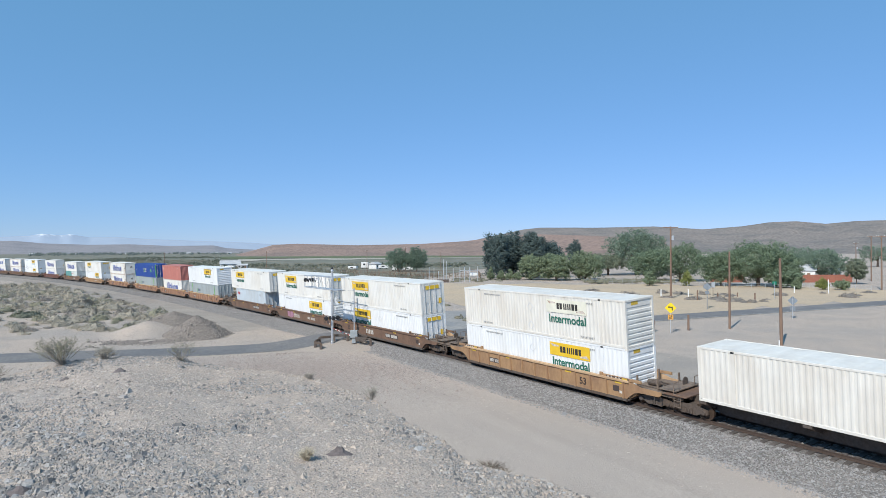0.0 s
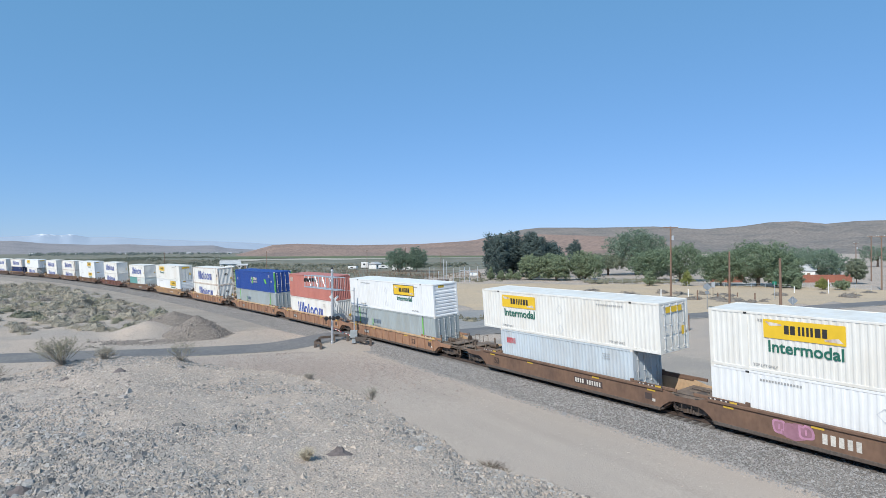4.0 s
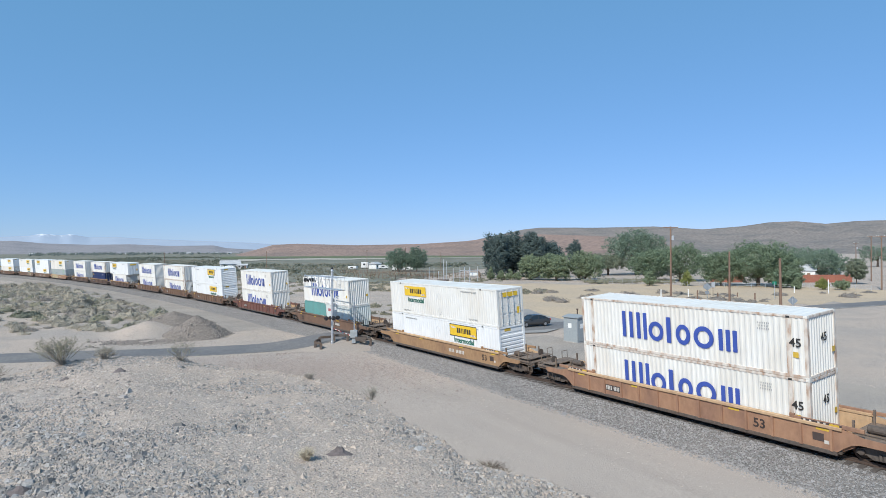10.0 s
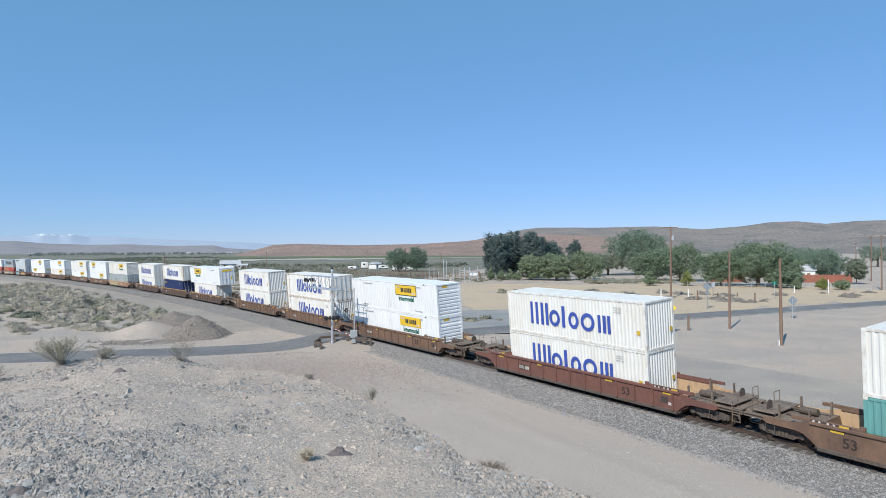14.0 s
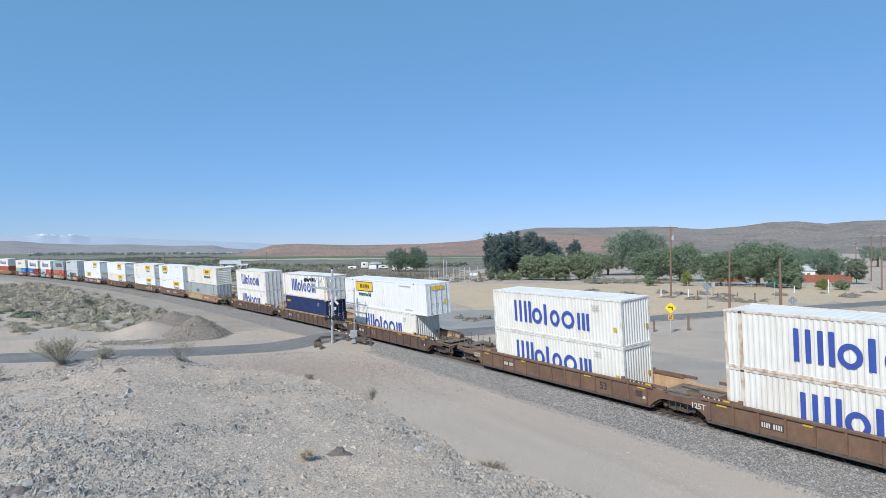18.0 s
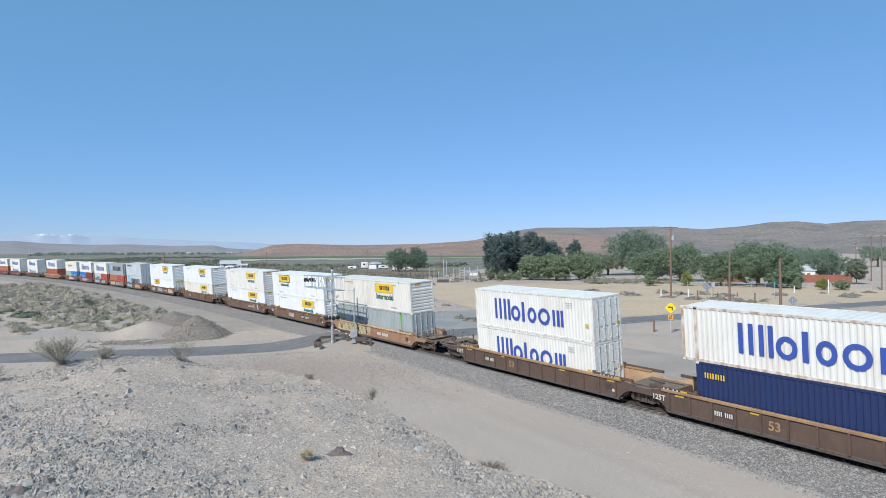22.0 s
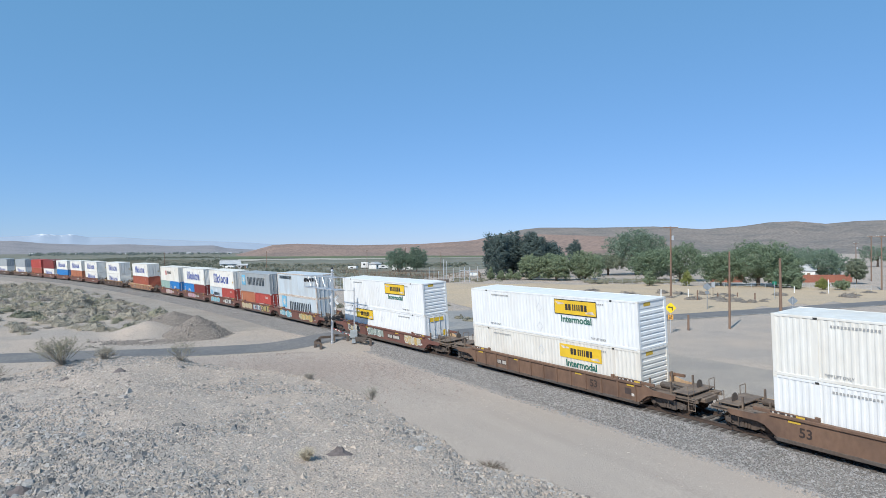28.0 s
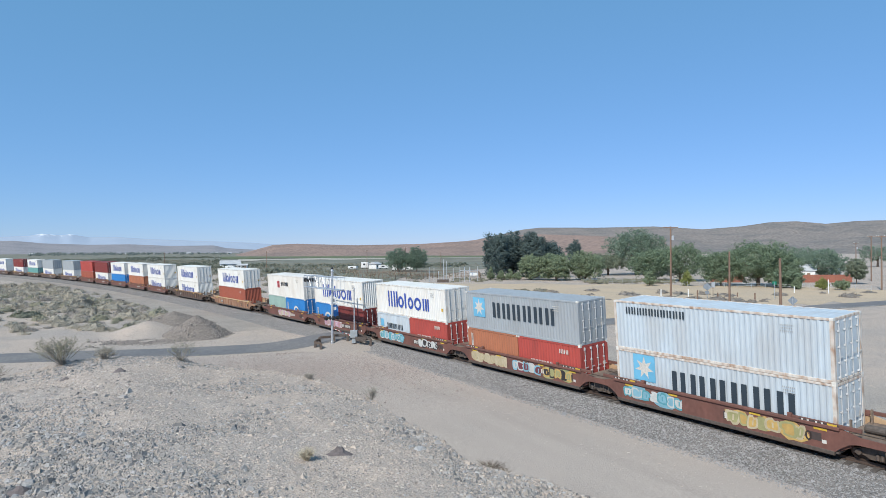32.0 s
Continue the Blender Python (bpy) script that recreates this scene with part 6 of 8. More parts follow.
# ---- plants ----
def leaf_cloud(centres, spread, per, size, seed, squash=0.8, lean=0.35):
    """Small leaf blades round many clump centres: returns vertices and quads."""
    g = np.random.RandomState(seed)
    n = len(centres)
    m = n * per
    out = g.normal(0, 1, (m, 3))
    out /= np.linalg.norm(out, axis=1)[:, None]
    c = np.repeat(centres, per, 0) + out * (1.45 * g.rand(m, 1) ** 0.4) * np.repeat(spread, per)[:, None] * np.array([1, 1, squash])
    # leaves lie along the clump's round surface more often than across it
    u = np.cross(out, g.normal(0, 1, (m, 3))) + g.normal(0, 0.3, (m, 3))
    u /= np.linalg.norm(u, axis=1)[:, None]
    w = np.cross(u, out + g.normal(0, 0.45, (m, 3)))
    w /= np.linalg.norm(w, axis=1)[:, None]
    L = (size * g.uniform(0.6, 1.4, m))[:, None]
    v = np.stack([c - u * L, c + w * L * lean, c + u * L, c - w * L * lean], 1)
    return v.reshape(-1, 3), np.arange(m * 4).reshape(m, 4)


def foliage(name, colour, second):
    """Leaves: matt, each a little lighter or darker than the next, and letting some light through."""
    m = surface(name, colour, 0.75, grain=0.8, vary=0.14, second=second, blotch=0.35, amount=0.8, bump=0.0, each=0.12, island=True, world_space=True, spec=0.1)
    t = m.node_tree
    b = t.nodes["Principled BSDF"]
    thin, both = t.nodes.new("ShaderNodeBsdfTranslucent"), t.nodes.new("ShaderNodeMixShader")
    both.inputs[0].default_value = 0.35
    t.links.new(b.inputs["Base Color"].links[0].from_socket, thin.inputs["Color"])
    t.links.new(b.outputs[0], both.inputs[1])
    t.links.new(thin.outputs[0], both.inputs[2])
    t.links.new(both.outputs[0], t.nodes["Material Output"].inputs["Surface"])
    return m


bark = surface("grey_brown_bark", (0.17, 0.125, 0.095), 0.9, grain=6, vary=0.2, bump=0.5, bump_scale=12)
LEAF = {
    "pine": foliage("dark_pine_needles", (0.13, 0.175, 0.165), (0.17, 0.215, 0.195)),
    "mid": foliage("desert_tree_leaves", (0.20, 0.262, 0.17), (0.25, 0.305, 0.2)),
    "big": foliage("dull_tree_leaves", (0.19, 0.255, 0.19), (0.235, 0.295, 0.215)),
    "light": foliage("pale_green_leaves", (0.275, 0.325, 0.205), (0.225, 0.28, 0.18)),
    "yellow": foliage("yellow_green_leaves", (0.320, 0.340, 0.120), (0.225, 0.265, 0.105)),
    "grey": foliage("grey_green_leaves", (0.27, 0.3, 0.215), (0.22, 0.255, 0.18)),
}


def tree(x, y, width, height, leaf, label, seed, shape="round", trunk=0.22, n=220, per=40, size=0.32):
    g = np.random.RandomState(seed)
    z0 = float(ground_z(np.array(x), np.array(y)))
    t = thing("tree", label, "tree", pose(x, y, z0))
    c = []
    n, per = int(n * 2.3), int(per * 0.5)
    while len(c) < n:
        p = g.uniform(-1, 1, 3)
        q = np.linalg.norm(p)
        if not 0.2 < q < 1:
            continue
        if shape == "cone" and np.hypot(p[0], p[1]) > (1 - p[2]) * 0.55 + 0.08:
            continue
        if g.rand() < (q * 0.6 + 0.5):
            c.append(p)
    c = np.array(c)
    lump = 1 + 0.22 * np.sin(c[:, :1] * 5 + seed) * np.cos(c[:, 1:2] * 4 + seed * 2) + np.clip(0.08 * g.randn(n, 1), -0.2, 0.1)
    c = c * lump
    low = 0.04 if shape == "cone" else trunk
    centre = height * (low + 1) / 2
    half = height * (1 - low) / 2
    c = c * np.array([width / 2 * 0.92, width / 2 * 0.92, half * 0.94]) + np.array([0, 0, centre])
    spread = np.full(n, min(width, height) * 0.062) * g.uniform(0.7, 1.4, n)
    v, f = leaf_cloud(c, spread, int(per * 1.6), size * 0.66, seed + 1, lean=0.5)
    v[:, 2] = np.maximum(v[:, 2], 0.05)
    part("crown", fast_mesh("crown", v, f, LEAF[leaf]), None, t, f"{LEAF[leaf].name.replace('_', ' ')}")
    w = Geo()
    r = max(0.10, width * 0.022)
    top = (0.1 * g.randn(), 0.1 * g.randn(), height * (low + 0.28))
    w.rod((0, 0, -0.3), top, r * 1.3, r * 0.8, 8)
    for k in range(9):
        p = c[g.randint(n)] * np.array([0.8, 0.8, 0.9])
        w.rod((top[0] * 0.8, top[1] * 0.8, max(0.3, height * (low + 0.05 + 0.02 * k))), tuple(p), r * 0.5, r * 0.12, 5)
    part("trunk", w, bark, t)
    return t


for i, (x, y, w, h) in enumerate(((19.0, 215, 10.4, 15.8), (25.3, 222, 11.8, 16.4), (31.9, 215, 9.8, 16.2), (38.2, 218, 9.4, 12.8))):
    tree(x, y, w, h, "pine", "dark green pine tree with a dense rounded crown", 20 + i, trunk=0.05, n=330, per=44, size=0.36)
tree(56.2, 262, 6.6, 14.0, "pine", "narrow dark conifer behind the yard trees", 25, trunk=0.15)
tree(28.9, 201, 8.8, 8.1, "light", "pale green feathery desert tree", 26, trunk=0.06)
tree(36.3, 197, 11.0, 8.7, "light", "pale green spreading desert tree", 27, trunk=0.05, n=190)
tree(46.2, 199, 12.4, 9.2, "light", "wide grey-green mesquite tree", 28, trunk=0.05, n=200)
tree(63.3, 235, 16.0, 8.1, "grey", "grey-green tree with bare limbs below", 29, trunk=0.28)
tree(75.1, 238, 25.5, 17.3, "big", "large spreading dull green tree", 30, trunk=0.18, n=260, per=44, size=0.4)
tree(62.8, 186, 12.4, 10.2, "mid", "green shade tree with low branches", 31, trunk=0.10, n=190)
tree(73.4, 190, 16.0, 11.6, "mid", "broad dark green shade tree", 32, trunk=0.10, n=220, per=40)
tree(75.2, 166, 12.0, 9.5, "mid", "green feathery mesquite tree by the yard", 33, trunk=0.08, n=200)
tree(83.8, 163, 18.0, 12.0, "mid", "large feathery green mesquite tree", 34, trunk=0.10, n=280, per=44)
tree(92.5, 166, 9.0, 9.0, "mid", "green mesquite tree with drooping branches", 35, trunk=0.08, n=160)
tree(86.5, 156, 8.4, 5.4, "mid", "low green shrub-like tree", 36, trunk=0.03)
tree(126.2, 205, 21.0, 9.4, "big", "wide dull green tree behind the red fence", 37, trunk=0.10, n=230)
tree(116.0, 172, 5.4, 7.1, "grey", "grey-green tree at the end of the fence", 38, trunk=0.2, n=110)
tree(234.0, 330, 20.0, 11.5, "big", "distant dull green tree", 39, n=120)
tree(206.0, 340, 22.0, 10.5, "big", "distant dull green tree", 40, n=120)
tree(170.0, 300, 26.0, 11.0, "big", "distant row tree behind the houses", 41, n=140)
tree(-20.3, 276, 12.6, 10.7, "big", "dark round tree beside the farm sheds", 42, trunk=0.1, n=150)
tree(-11.8, 275, 10.4, 11.4, "big", "dark round tree beside the farm sheds", 43, trunk=0.1, n=150)
for i, (x, y, w, h) in enumerate(((15.6, 201, 3.9, 4.4), (19.0, 201, 3.3, 3.7), (21.9, 200, 3.7, 4.1), (24.2, 200, 3.5, 3.4))):
    tree(x, y, w, h, "light", "small conical green shrub in a row", 50 + i, "cone", n=60, per=26, size=0.22)
for i, (x, y, w, h) in enumerate(((66.1, 166, 4.4, 4.7), (56.3, 167, 5.2, 4.4), (91.6, 148, 3.9, 3.5), (86.0, 149, 2.8, 3.2), (95.0, 146, 4.0, 2.6))):
    tree(x, y, w, h, "yellow" if i in (0, 2) else "light", "small conical yellow-green evergreen" if i in (0, 2) else "small rounded green evergreen", 60 + i, "cone" if i < 4 else "round", trunk=0.02, n=70, per=28, size=0.2)


def scrub_field(name, label, xs, ys, heights, leaf, seed, per=26, clumps=7, size=0.10):
    """Low desert bushes in one mesh."""
    g = np.random.RandomState(seed)
    n = len(xs)
    base = np.stack([xs, ys, ground_z(xs, ys)], -1)
    off = g.normal(0, 1, (n, clumps, 3)) * np.array([0.40, 0.40, 0.10])
    off[:, :, 2] = np.abs(off[:, :, 2]) + 0.20
    c = (base[:, None] + off * heights[:, None, None] * 1.5).reshape(-1, 3)
    v, f = leaf_cloud(c, np.repeat(heights * 0.24, clumps), per, size, seed + 5)
    ob = new(name, fast_mesh(name, v, f, leaf))
    return tagged(ob, label, "bushes", kind="stuff")


sage = foliage("grey_sagebrush", (0.46, 0.415, 0.34), (0.38, 0.35, 0.285))
sage_green = foliage("olive_sagebrush", (0.33, 0.32, 0.235), (0.39, 0.37, 0.285))


def dome_scrub(name, label, xs, ys, radii, leaf, seed, per=440, blade=0.07, low=0.4):
    """Rounded, lumpy desert bushes in one mesh: each a lumpy core under a shell of small twigs and leaves."""
    g = np.random.RandomState(seed)
    n = len(xs)
    ph, tall, wide = g.rand(n, 1) * 40, g.uniform(low, low + 0.35, (n, 1)), g.uniform(0.75, 1.2, (n, 1))
    base = np.stack([xs, ys, ground_z(xs, ys)], -1)

    def shell(u, k):
        lump = k * (0.86 + 0.22 * np.sin(u[:, :, 0] * 5 + ph) * np.sin(u[:, :, 1] * 5 + 2 * ph) + 0.10 * np.sin(u[:, :, 0] * 9 + 3 * ph) * np.cos(u[:, :, 1] * 8 + ph))
        c = u * lump[:, :, None] * radii[:, None, None]
        c[:, :, 0] *= wide
        c[:, :, 2] = c[:, :, 2] * tall - 0.08 * radii[:, None]
        return c + base[:, None]
    rings_, sides = 4, 9
    core = [(math.cos(e) * math.cos(a), math.cos(e) * math.sin(a), math.sin(e)) for e in (-0.1, 0.4, 0.85, 1.25) for a in (i * math.tau / sides for i in range(sides))]
    uc = np.repeat(np.array(core)[None], n, 0) * (1 + 0.10 * g.randn(n, rings_ * sides, 1))
    vc = shell(uc, 0.86)
    quad = np.array([(j * sides + i, j * sides + (i + 1) % sides, (j + 1) * sides + (i + 1) % sides, (j + 1) * sides + i) for j in range(rings_ - 1) for i in range(sides)])
    fc = (np.arange(n)[:, None, None] * rings_ * sides + quad[None]).reshape(-1, 4)
    u = g.normal(0, 1, (n, per, 3))
    u /= np.linalg.norm(u, axis=2)[:, :, None]
    u[:, :, 2] = np.abs(u[:, :, 2])
    c = shell(u, 1 + 0.09 * g.randn(n, per)).reshape(-1, 3)
    m = len(c)
    d = np.cross(u.reshape(-1, 3), g.normal(0, 1, (m, 3))) + g.normal(0, 0.35, (m, 3))
    d /= np.linalg.norm(d, axis=1)[:, None]
    w = np.cross(d, u.reshape(-1, 3) + g.normal(0, 0.45, (m, 3)))
    w /= np.linalg.norm(w, axis=1)[:, None]
    L = (np.repeat(radii, per) * blade * g.uniform(0.6, 1.4, m))[:, None]
    v = np.stack([c - d * L, c + w * L * 0.5, c + d * L, c - w * L * 0.5], 1).reshape(-1, 3)
    k = n * rings_ * sides
    ob = new(name, fast_mesh(name, np.concatenate([vc.reshape(-1, 3), v]), np.concatenate([fc, k + np.arange(m * 4).reshape(m, 4)]), leaf))
    return tagged(ob, label, "bushes", kind="stuff")


# near side of the line, left of the crossing
xs, ys = (q.ravel() + rng.uniform(-1.15, 1.15, q.size) for q in np.meshgrid(np.arange(-125, -18, 2.5), np.arange(58, 200, 2.8)))
al, la = rail_lat(xs, ys)
d = road_off(xs, ys)
keep = (la < -10.5) & (d > 13.5) & (np.abs(np.degrees(np.arctan2(xs, ys))) < 46) & (fnoise(xs, ys, 9.0, 3) + np.interp(d, [13, 22, 40], [-0.17, 0.0, 0.12]) > -0.17)
for hx, hy, hr in ((-35.6, 73.2, 4.6), (-29.2, 71.2, 5.5), (-33.0, 76.5, 5.0)):
    keep &= np.hypot(xs - hx, ys - hy) > hr
xs, ys = xs[keep], ys[keep]
hs = np.exp(rng.normal(0.09, 0.33, len(xs)))
mix = rng.rand(len(xs))
olive, dead = mix < 0.12, mix > 0.84
dome_scrub("sagebrush", "rounded grey sagebrush covering the sandy plain", xs[~olive & ~dead], ys[~olive & ~dead], hs[~olive & ~dead], sage, 70, 330, 0.075, 0.5)
dome_scrub("green_sagebrush", "olive desert bushes among the grey sagebrush", xs[olive], ys[olive], hs[olive], sage_green, 71, 330, 0.075, 0.5)
grey_brush = foliage("grey_dry_brush", (0.35, 0.315, 0.28), (0.27, 0.25, 0.225))
dome_scrub("dead_brush", "low dark grey-brown dead brush between the sagebrush", xs[dead], ys[dead], hs[dead], grey_brush, 76, 330, 0.075, 0.3)
# both brush colours are raised to include the haze over the plain
plain_brush = foliage("dry_plain_brush", (0.33, 0.305, 0.235), (0.27, 0.265, 0.195))
thicket = foliage("dull_olive_thicket", (0.20, 0.215, 0.165), (0.25, 0.255, 0.20))
# far side of the line: thick scrub to the left, thin to the right
xs, ys = rng.uniform(-330, 60, 7500), rng.uniform(95, 640, 7500)
held = ys < np.interp(np.degrees(np.arctan2(xs, ys)), [-22, -19], [640, 430])
al, la = rail_lat(xs, ys)
azs_ = np.degrees(np.arctan2(xs, ys))
keep = held & (la > 10) & (np.hypot(xs, ys) > 200) & (np.abs(azs_) < 46) & (rng.rand(len(xs)) < np.interp(azs_, [-40, -10, 0, 6], [1, 1, 0.35, 0.1])) & ~((azs_ > -8) & (ys > 240) & (ys < 330) & (azs_ < 4))
xs, ys = xs[keep], ys[keep]
scrub_field("plain_scrub", "brown and olive scrub on the far plain", xs, ys, rng.uniform(0.8, 1.9, len(xs)), plain_brush, 72, per=11, clumps=4, size=0.28)
xs, ys = rng.uniform(-130, 30, 1500), rng.uniform(85, 210, 1500)
keep = (rail_lat(xs, ys)[1] > 14) & (np.abs(np.degrees(np.arctan2(xs, ys))) < 46) & (fnoise(xs, ys, 20.0, 3) > np.interp(np.degrees(np.arctan2(xs, ys)), [-20, 0, 10], [-0.2, 0.1, 0.3]))
dome_scrub("far_sagebrush", "grey-brown brush on the sand beyond the line", xs[keep], ys[keep], rng.uniform(0.6, 1.5, int(keep.sum())), plain_brush, 77, 130, 0.13)
xs2, ys2 = rng.uniform(-480, 40, 3800), rng.uniform(260, 900, 3800)
azs_ = np.degrees(np.arctan2(xs2, ys2))
keep = (rail_lat(xs2, ys2)[1] > 30) & (azs_ > -44) & (azs_ < 2) & (fnoise(xs2, ys2, 120.0, 3) > 0.02) & (~((ys2 > 400) & (azs_ > -20)))
scrub_field("plain_trees", "dark olive thickets far across the plain", xs2[keep], ys2[keep], rng.uniform(1.6, 3.2, int(keep.sum())), thicket, 73, per=10, clumps=4, size=0.7)
# trees of a settlement below the left hills, haze mixed into their leaf colour
hazy = foliage("haze_toned_town_leaves", (0.23, 0.26, 0.235), (0.27, 0.29, 0.26))
gt = np.random.RandomState(88)
ta, tr = np.radians(gt.uniform(-34, -13.5, 620)), gt.uniform(1450, 2250, 620)
tx, ty = tr * np.sin(ta), tr * np.cos(ta)
keep = fnoise(tx, ty, 160.0, 3) > -0.12
c = np.stack([tx, ty, np.full(len(tx), Z_GROUND)], -1)[keep]
th_ = gt.uniform(2.0, 4.6, len(c))
c[:, 2] += th_ * 0.8
v, f = leaf_cloud(c, th_ * 0.9, 26, 1.6, 89)
tagged(new("town_trees", fast_mesh("town_trees", v, f, hazy)), "haze-coloured trees of a distant settlement below the hills", "trees", kind="stuff")
# sparse tufts on the sand beyond the road
bx, by = np.concatenate([rng.uniform(34, 62, 34), rng.uniform(20, 60, 30), rng.uniform(50, 95, 26)]), np.concatenate([rng.uniform(100, 116, 34), rng.uniform(112, 150, 30), rng.uniform(112, 140, 26)])
d = road_off(bx, by)
keep = (d > 11) & (fnoise(bx, by, 11.0, 2) > -0.12)
dome_scrub("roadside_bushes", "dry grey bushes on the sand beyond the road", bx[keep], by[keep], rng.uniform(0.8, 2.2, int(keep.sum())), grey_brush, 74, 700, 0.055, 0.28)
bx, by = rng.uniform(42, 68, 60), rng.uniform(176, 190, 60)
scrub_field("yard_bushes", "grey-green bushes along the yard's edge", bx, by, rng.uniform(0.9, 1.6, 60), sage_green, 75, per=30, size=0.2)


def dry_bush(x, y, height, leaf, label, seed, leaves=900, stems=26, wood=None, wide=0.95):
    g = np.random.RandomState(seed)
    t = thing("bush", label, "bush", pose(x, y, float(ground_z(np.array(x), np.array(y))) - 0.02))
    w = Geo()
    tips = []
    k0 = max(1.0, height / 1.2)
    for k in range(stems):
        a, q = g.uniform(0, math.tau), wide * g.uniform(0.1, 1.0)
        p = np.array([math.cos(a) * q, math.sin(a) * q, g.uniform(0.6, 1.0) - 0.15 * q]) * height
        mid = p * np.array([0.45, 0.45, 0.55]) + g.normal(0, 0.04, 3) * height
        w.rod((0, 0, -0.05), tuple(mid), 0.014 * k0, 0.010 * k0, 4)
        w.rod(tuple(mid), tuple(p), 0.010 * k0, 0.004 * k0, 4)
        tips += [p, (p + mid) / 2 + g.normal(0, 0.06, 3) * height]
        for j in range(3):
            e = mid + (p - mid) * g.uniform(0.2, 0.8) + g.normal(0, 0.13, 3) * height
            w.rod(tuple(mid), tuple(e), 0.007 * k0, 0.003 * k0, 3)
            tips.append(e)
    part("branchwork", w, wood or bark, t)
    if leaves:
        tips = np.array(tips)
        v, f = leaf_cloud(tips, np.full(len(tips), height * 0.07), leaves // len(tips) + 1, 0.030 * k0, seed + 1)
        part("foliage", fast_mesh("foliage", v, f, leaf), None, t)
    return t


def on_crest(az, back):
    """A place on the terrace, back metres inside its edge."""
    r = float(edge(np.array(float(az)))) - back
    return r * math.sin(radians(az)), r * math.cos(radians(az))


creosote = foliage("creosote_leaves", (0.30, 0.285, 0.20), (0.36, 0.33, 0.24))
straw = surface("bleached_straw", (0.52, 0.45, 0.34), 0.9, vary=0.15, bump=0.0)
grey_twig = surface("grey_dead_twigs", (0.30, 0.27, 0.23), 0.9, vary=0.15, bump=0.0)
dry_bush(*on_crest(-31.9, 1.6), 1.95, creosote, "olive creosote bush on the edge of the knoll", 80, 2400, 52, grey_twig, 1.0)
dry_bush(*on_crest(-23.1, 1.6), 1.5, creosote, "thin creosote bush on the crest of the knoll", 81, 700, 20, grey_twig, 0.95)
dry_bush(*on_crest(-28.9, 1.4), 1.0, sage, "dry grey bush on the knoll's edge", 82, 3000, 50, grey_twig)
dry_bush(*on_crest(-36.3, 1.6), 1.2, creosote, "small green creosote bush", 83, 700)
dry_bush(-4.6, 20.6, 0.50, straw, "bleached dry tuft among the stones", 85, 200, 70, straw, 0.75)
dry_bush(*on_crest(-6.7, 0.5), 0.8, sage, "dry grey tuft at the foot of the knoll", 86, 500, 30, grey_twig)
dry_bush(*on_crest(4.3, 0.0), 0.45, sage, "dead brown weeds on the knoll's broken edge", 87, 150, 60, bark, 1.6)
dry_bush(*on_crest(5.6, -0.2), 0.4, sage, "dead brown weeds on the knoll's broken edge", 88, 120, 40, bark, 1.5)
dry_bush(*on_crest(-12.3, 0.4), 0.5, sage, "dead grey weeds on the knoll's edge", 89, 150, 30, grey_twig)
bx, by = np.array([-62.0]), np.array([91.0])
ob = dome_scrub("bush", "green creosote bush standing among grey sagebrush", bx, by, np.array([2.1]), thicket, 90, 900, 0.09)
tagged(ob, "green creosote bush standing among grey sagebrush", "bush")


# ---- gravel heaps by the crossing ----
def gravel_heap(x, y, radius, height, label, seed):
    g = np.random.RandomState(seed)
    z0 = gz_at(x, y)
    t = thing("gravel_heap", label, "gravel heap", pose(x, y, z0 - 0.05))
    rows = []
    for k in range(12):
        q = k / 11
        ring_ = []
        for i in range(28):
            a = i / 28 * math.tau
            r = radius * (1 - q) * (1 + 0.07 * math.sin(a * 3 + seed) + 0.05 * math.sin(a * 5 + 2 * seed))
            ring_.append((r * math.cos(a), r * math.sin(a), height * (1 - (1 - q) ** 1.05) + 0.02 * g.randn()))
        rows.append(ring_ + ring_[:1])
    part("heap", Geo().grid(rows), heap_earth, t)
    n = 6500
    a, q = g.rand(n) * math.tau, np.sqrt(g.rand(n)) * 1.06
    r = radius * q * (1 + 0.07 * np.sin(a * 3 + seed) + 0.05 * np.sin(a * 5 + 2 * seed))
    z = np.maximum(0.03, height * (1 - np.clip(q, 0, 1) ** 1.05)) - 0.02
    st = shard_field("loose_gravel", "dark crushed gravel of the heap", np.stack([r * np.cos(a), r * np.sin(a), z], -1), np.exp(g.normal(-2.85, 0.35, n)), heap_rock, seed + 3, 0.8)
    st.parent = t
    del st["category"]


def gz_at(x, y):
    return float(ground_z(np.array(float(x)), np.array(float(y))))


heap_rock = rocks_material("heap_gravel", [(0.17, 0.15, 0.135), (0.27, 0.235, 0.21), (0.22, 0.19, 0.17), (0.33, 0.29, 0.255)])
heap_earth = surface("dark_gravel_earth", (0.24, 0.205, 0.175), 0.95, grain=7.0, vary=0.3, bump=0.8, bump_scale=12.0, world_space=True, spec=0.12)
gravel_heap(-28.7, 71.4, 3.9, 2.5, "dark grey pointed heap of crushed gravel", 5)
gravel_heap(-36.0, 82.0, 5.0, 1.9, "low dark heap of gravel behind the pointed one", 6)

n = 2600
x, y = np.concatenate([rng.normal(-35.0, 2.6, n // 2), rng.normal(-31.5, 1.6, n - n // 2)]), np.concatenate([rng.normal(65.6, 0.8, n // 2), rng.normal(67.2, 0.9, n - n // 2)])
keep = (fnoise(x, y, 2.5, 3) > -0.02) & (road_off(x, y) > 4.0)
x, y = x[keep], y[keep]
shard_field("bank_rubble", "broken brown rubble on the sandy bank by the road", np.stack([x, y, ground_z(x, y) + 0.02], -1), np.exp(rng.normal(-2.8, 0.45, len(x))), heap_rock, 23, 0.7)
t = thing("tyre_scrap", "black strip of burst tyre on the road's shoulder", "tyre scrap", pose(-36.2, 62.6, -0.8, 0, 0, 20))
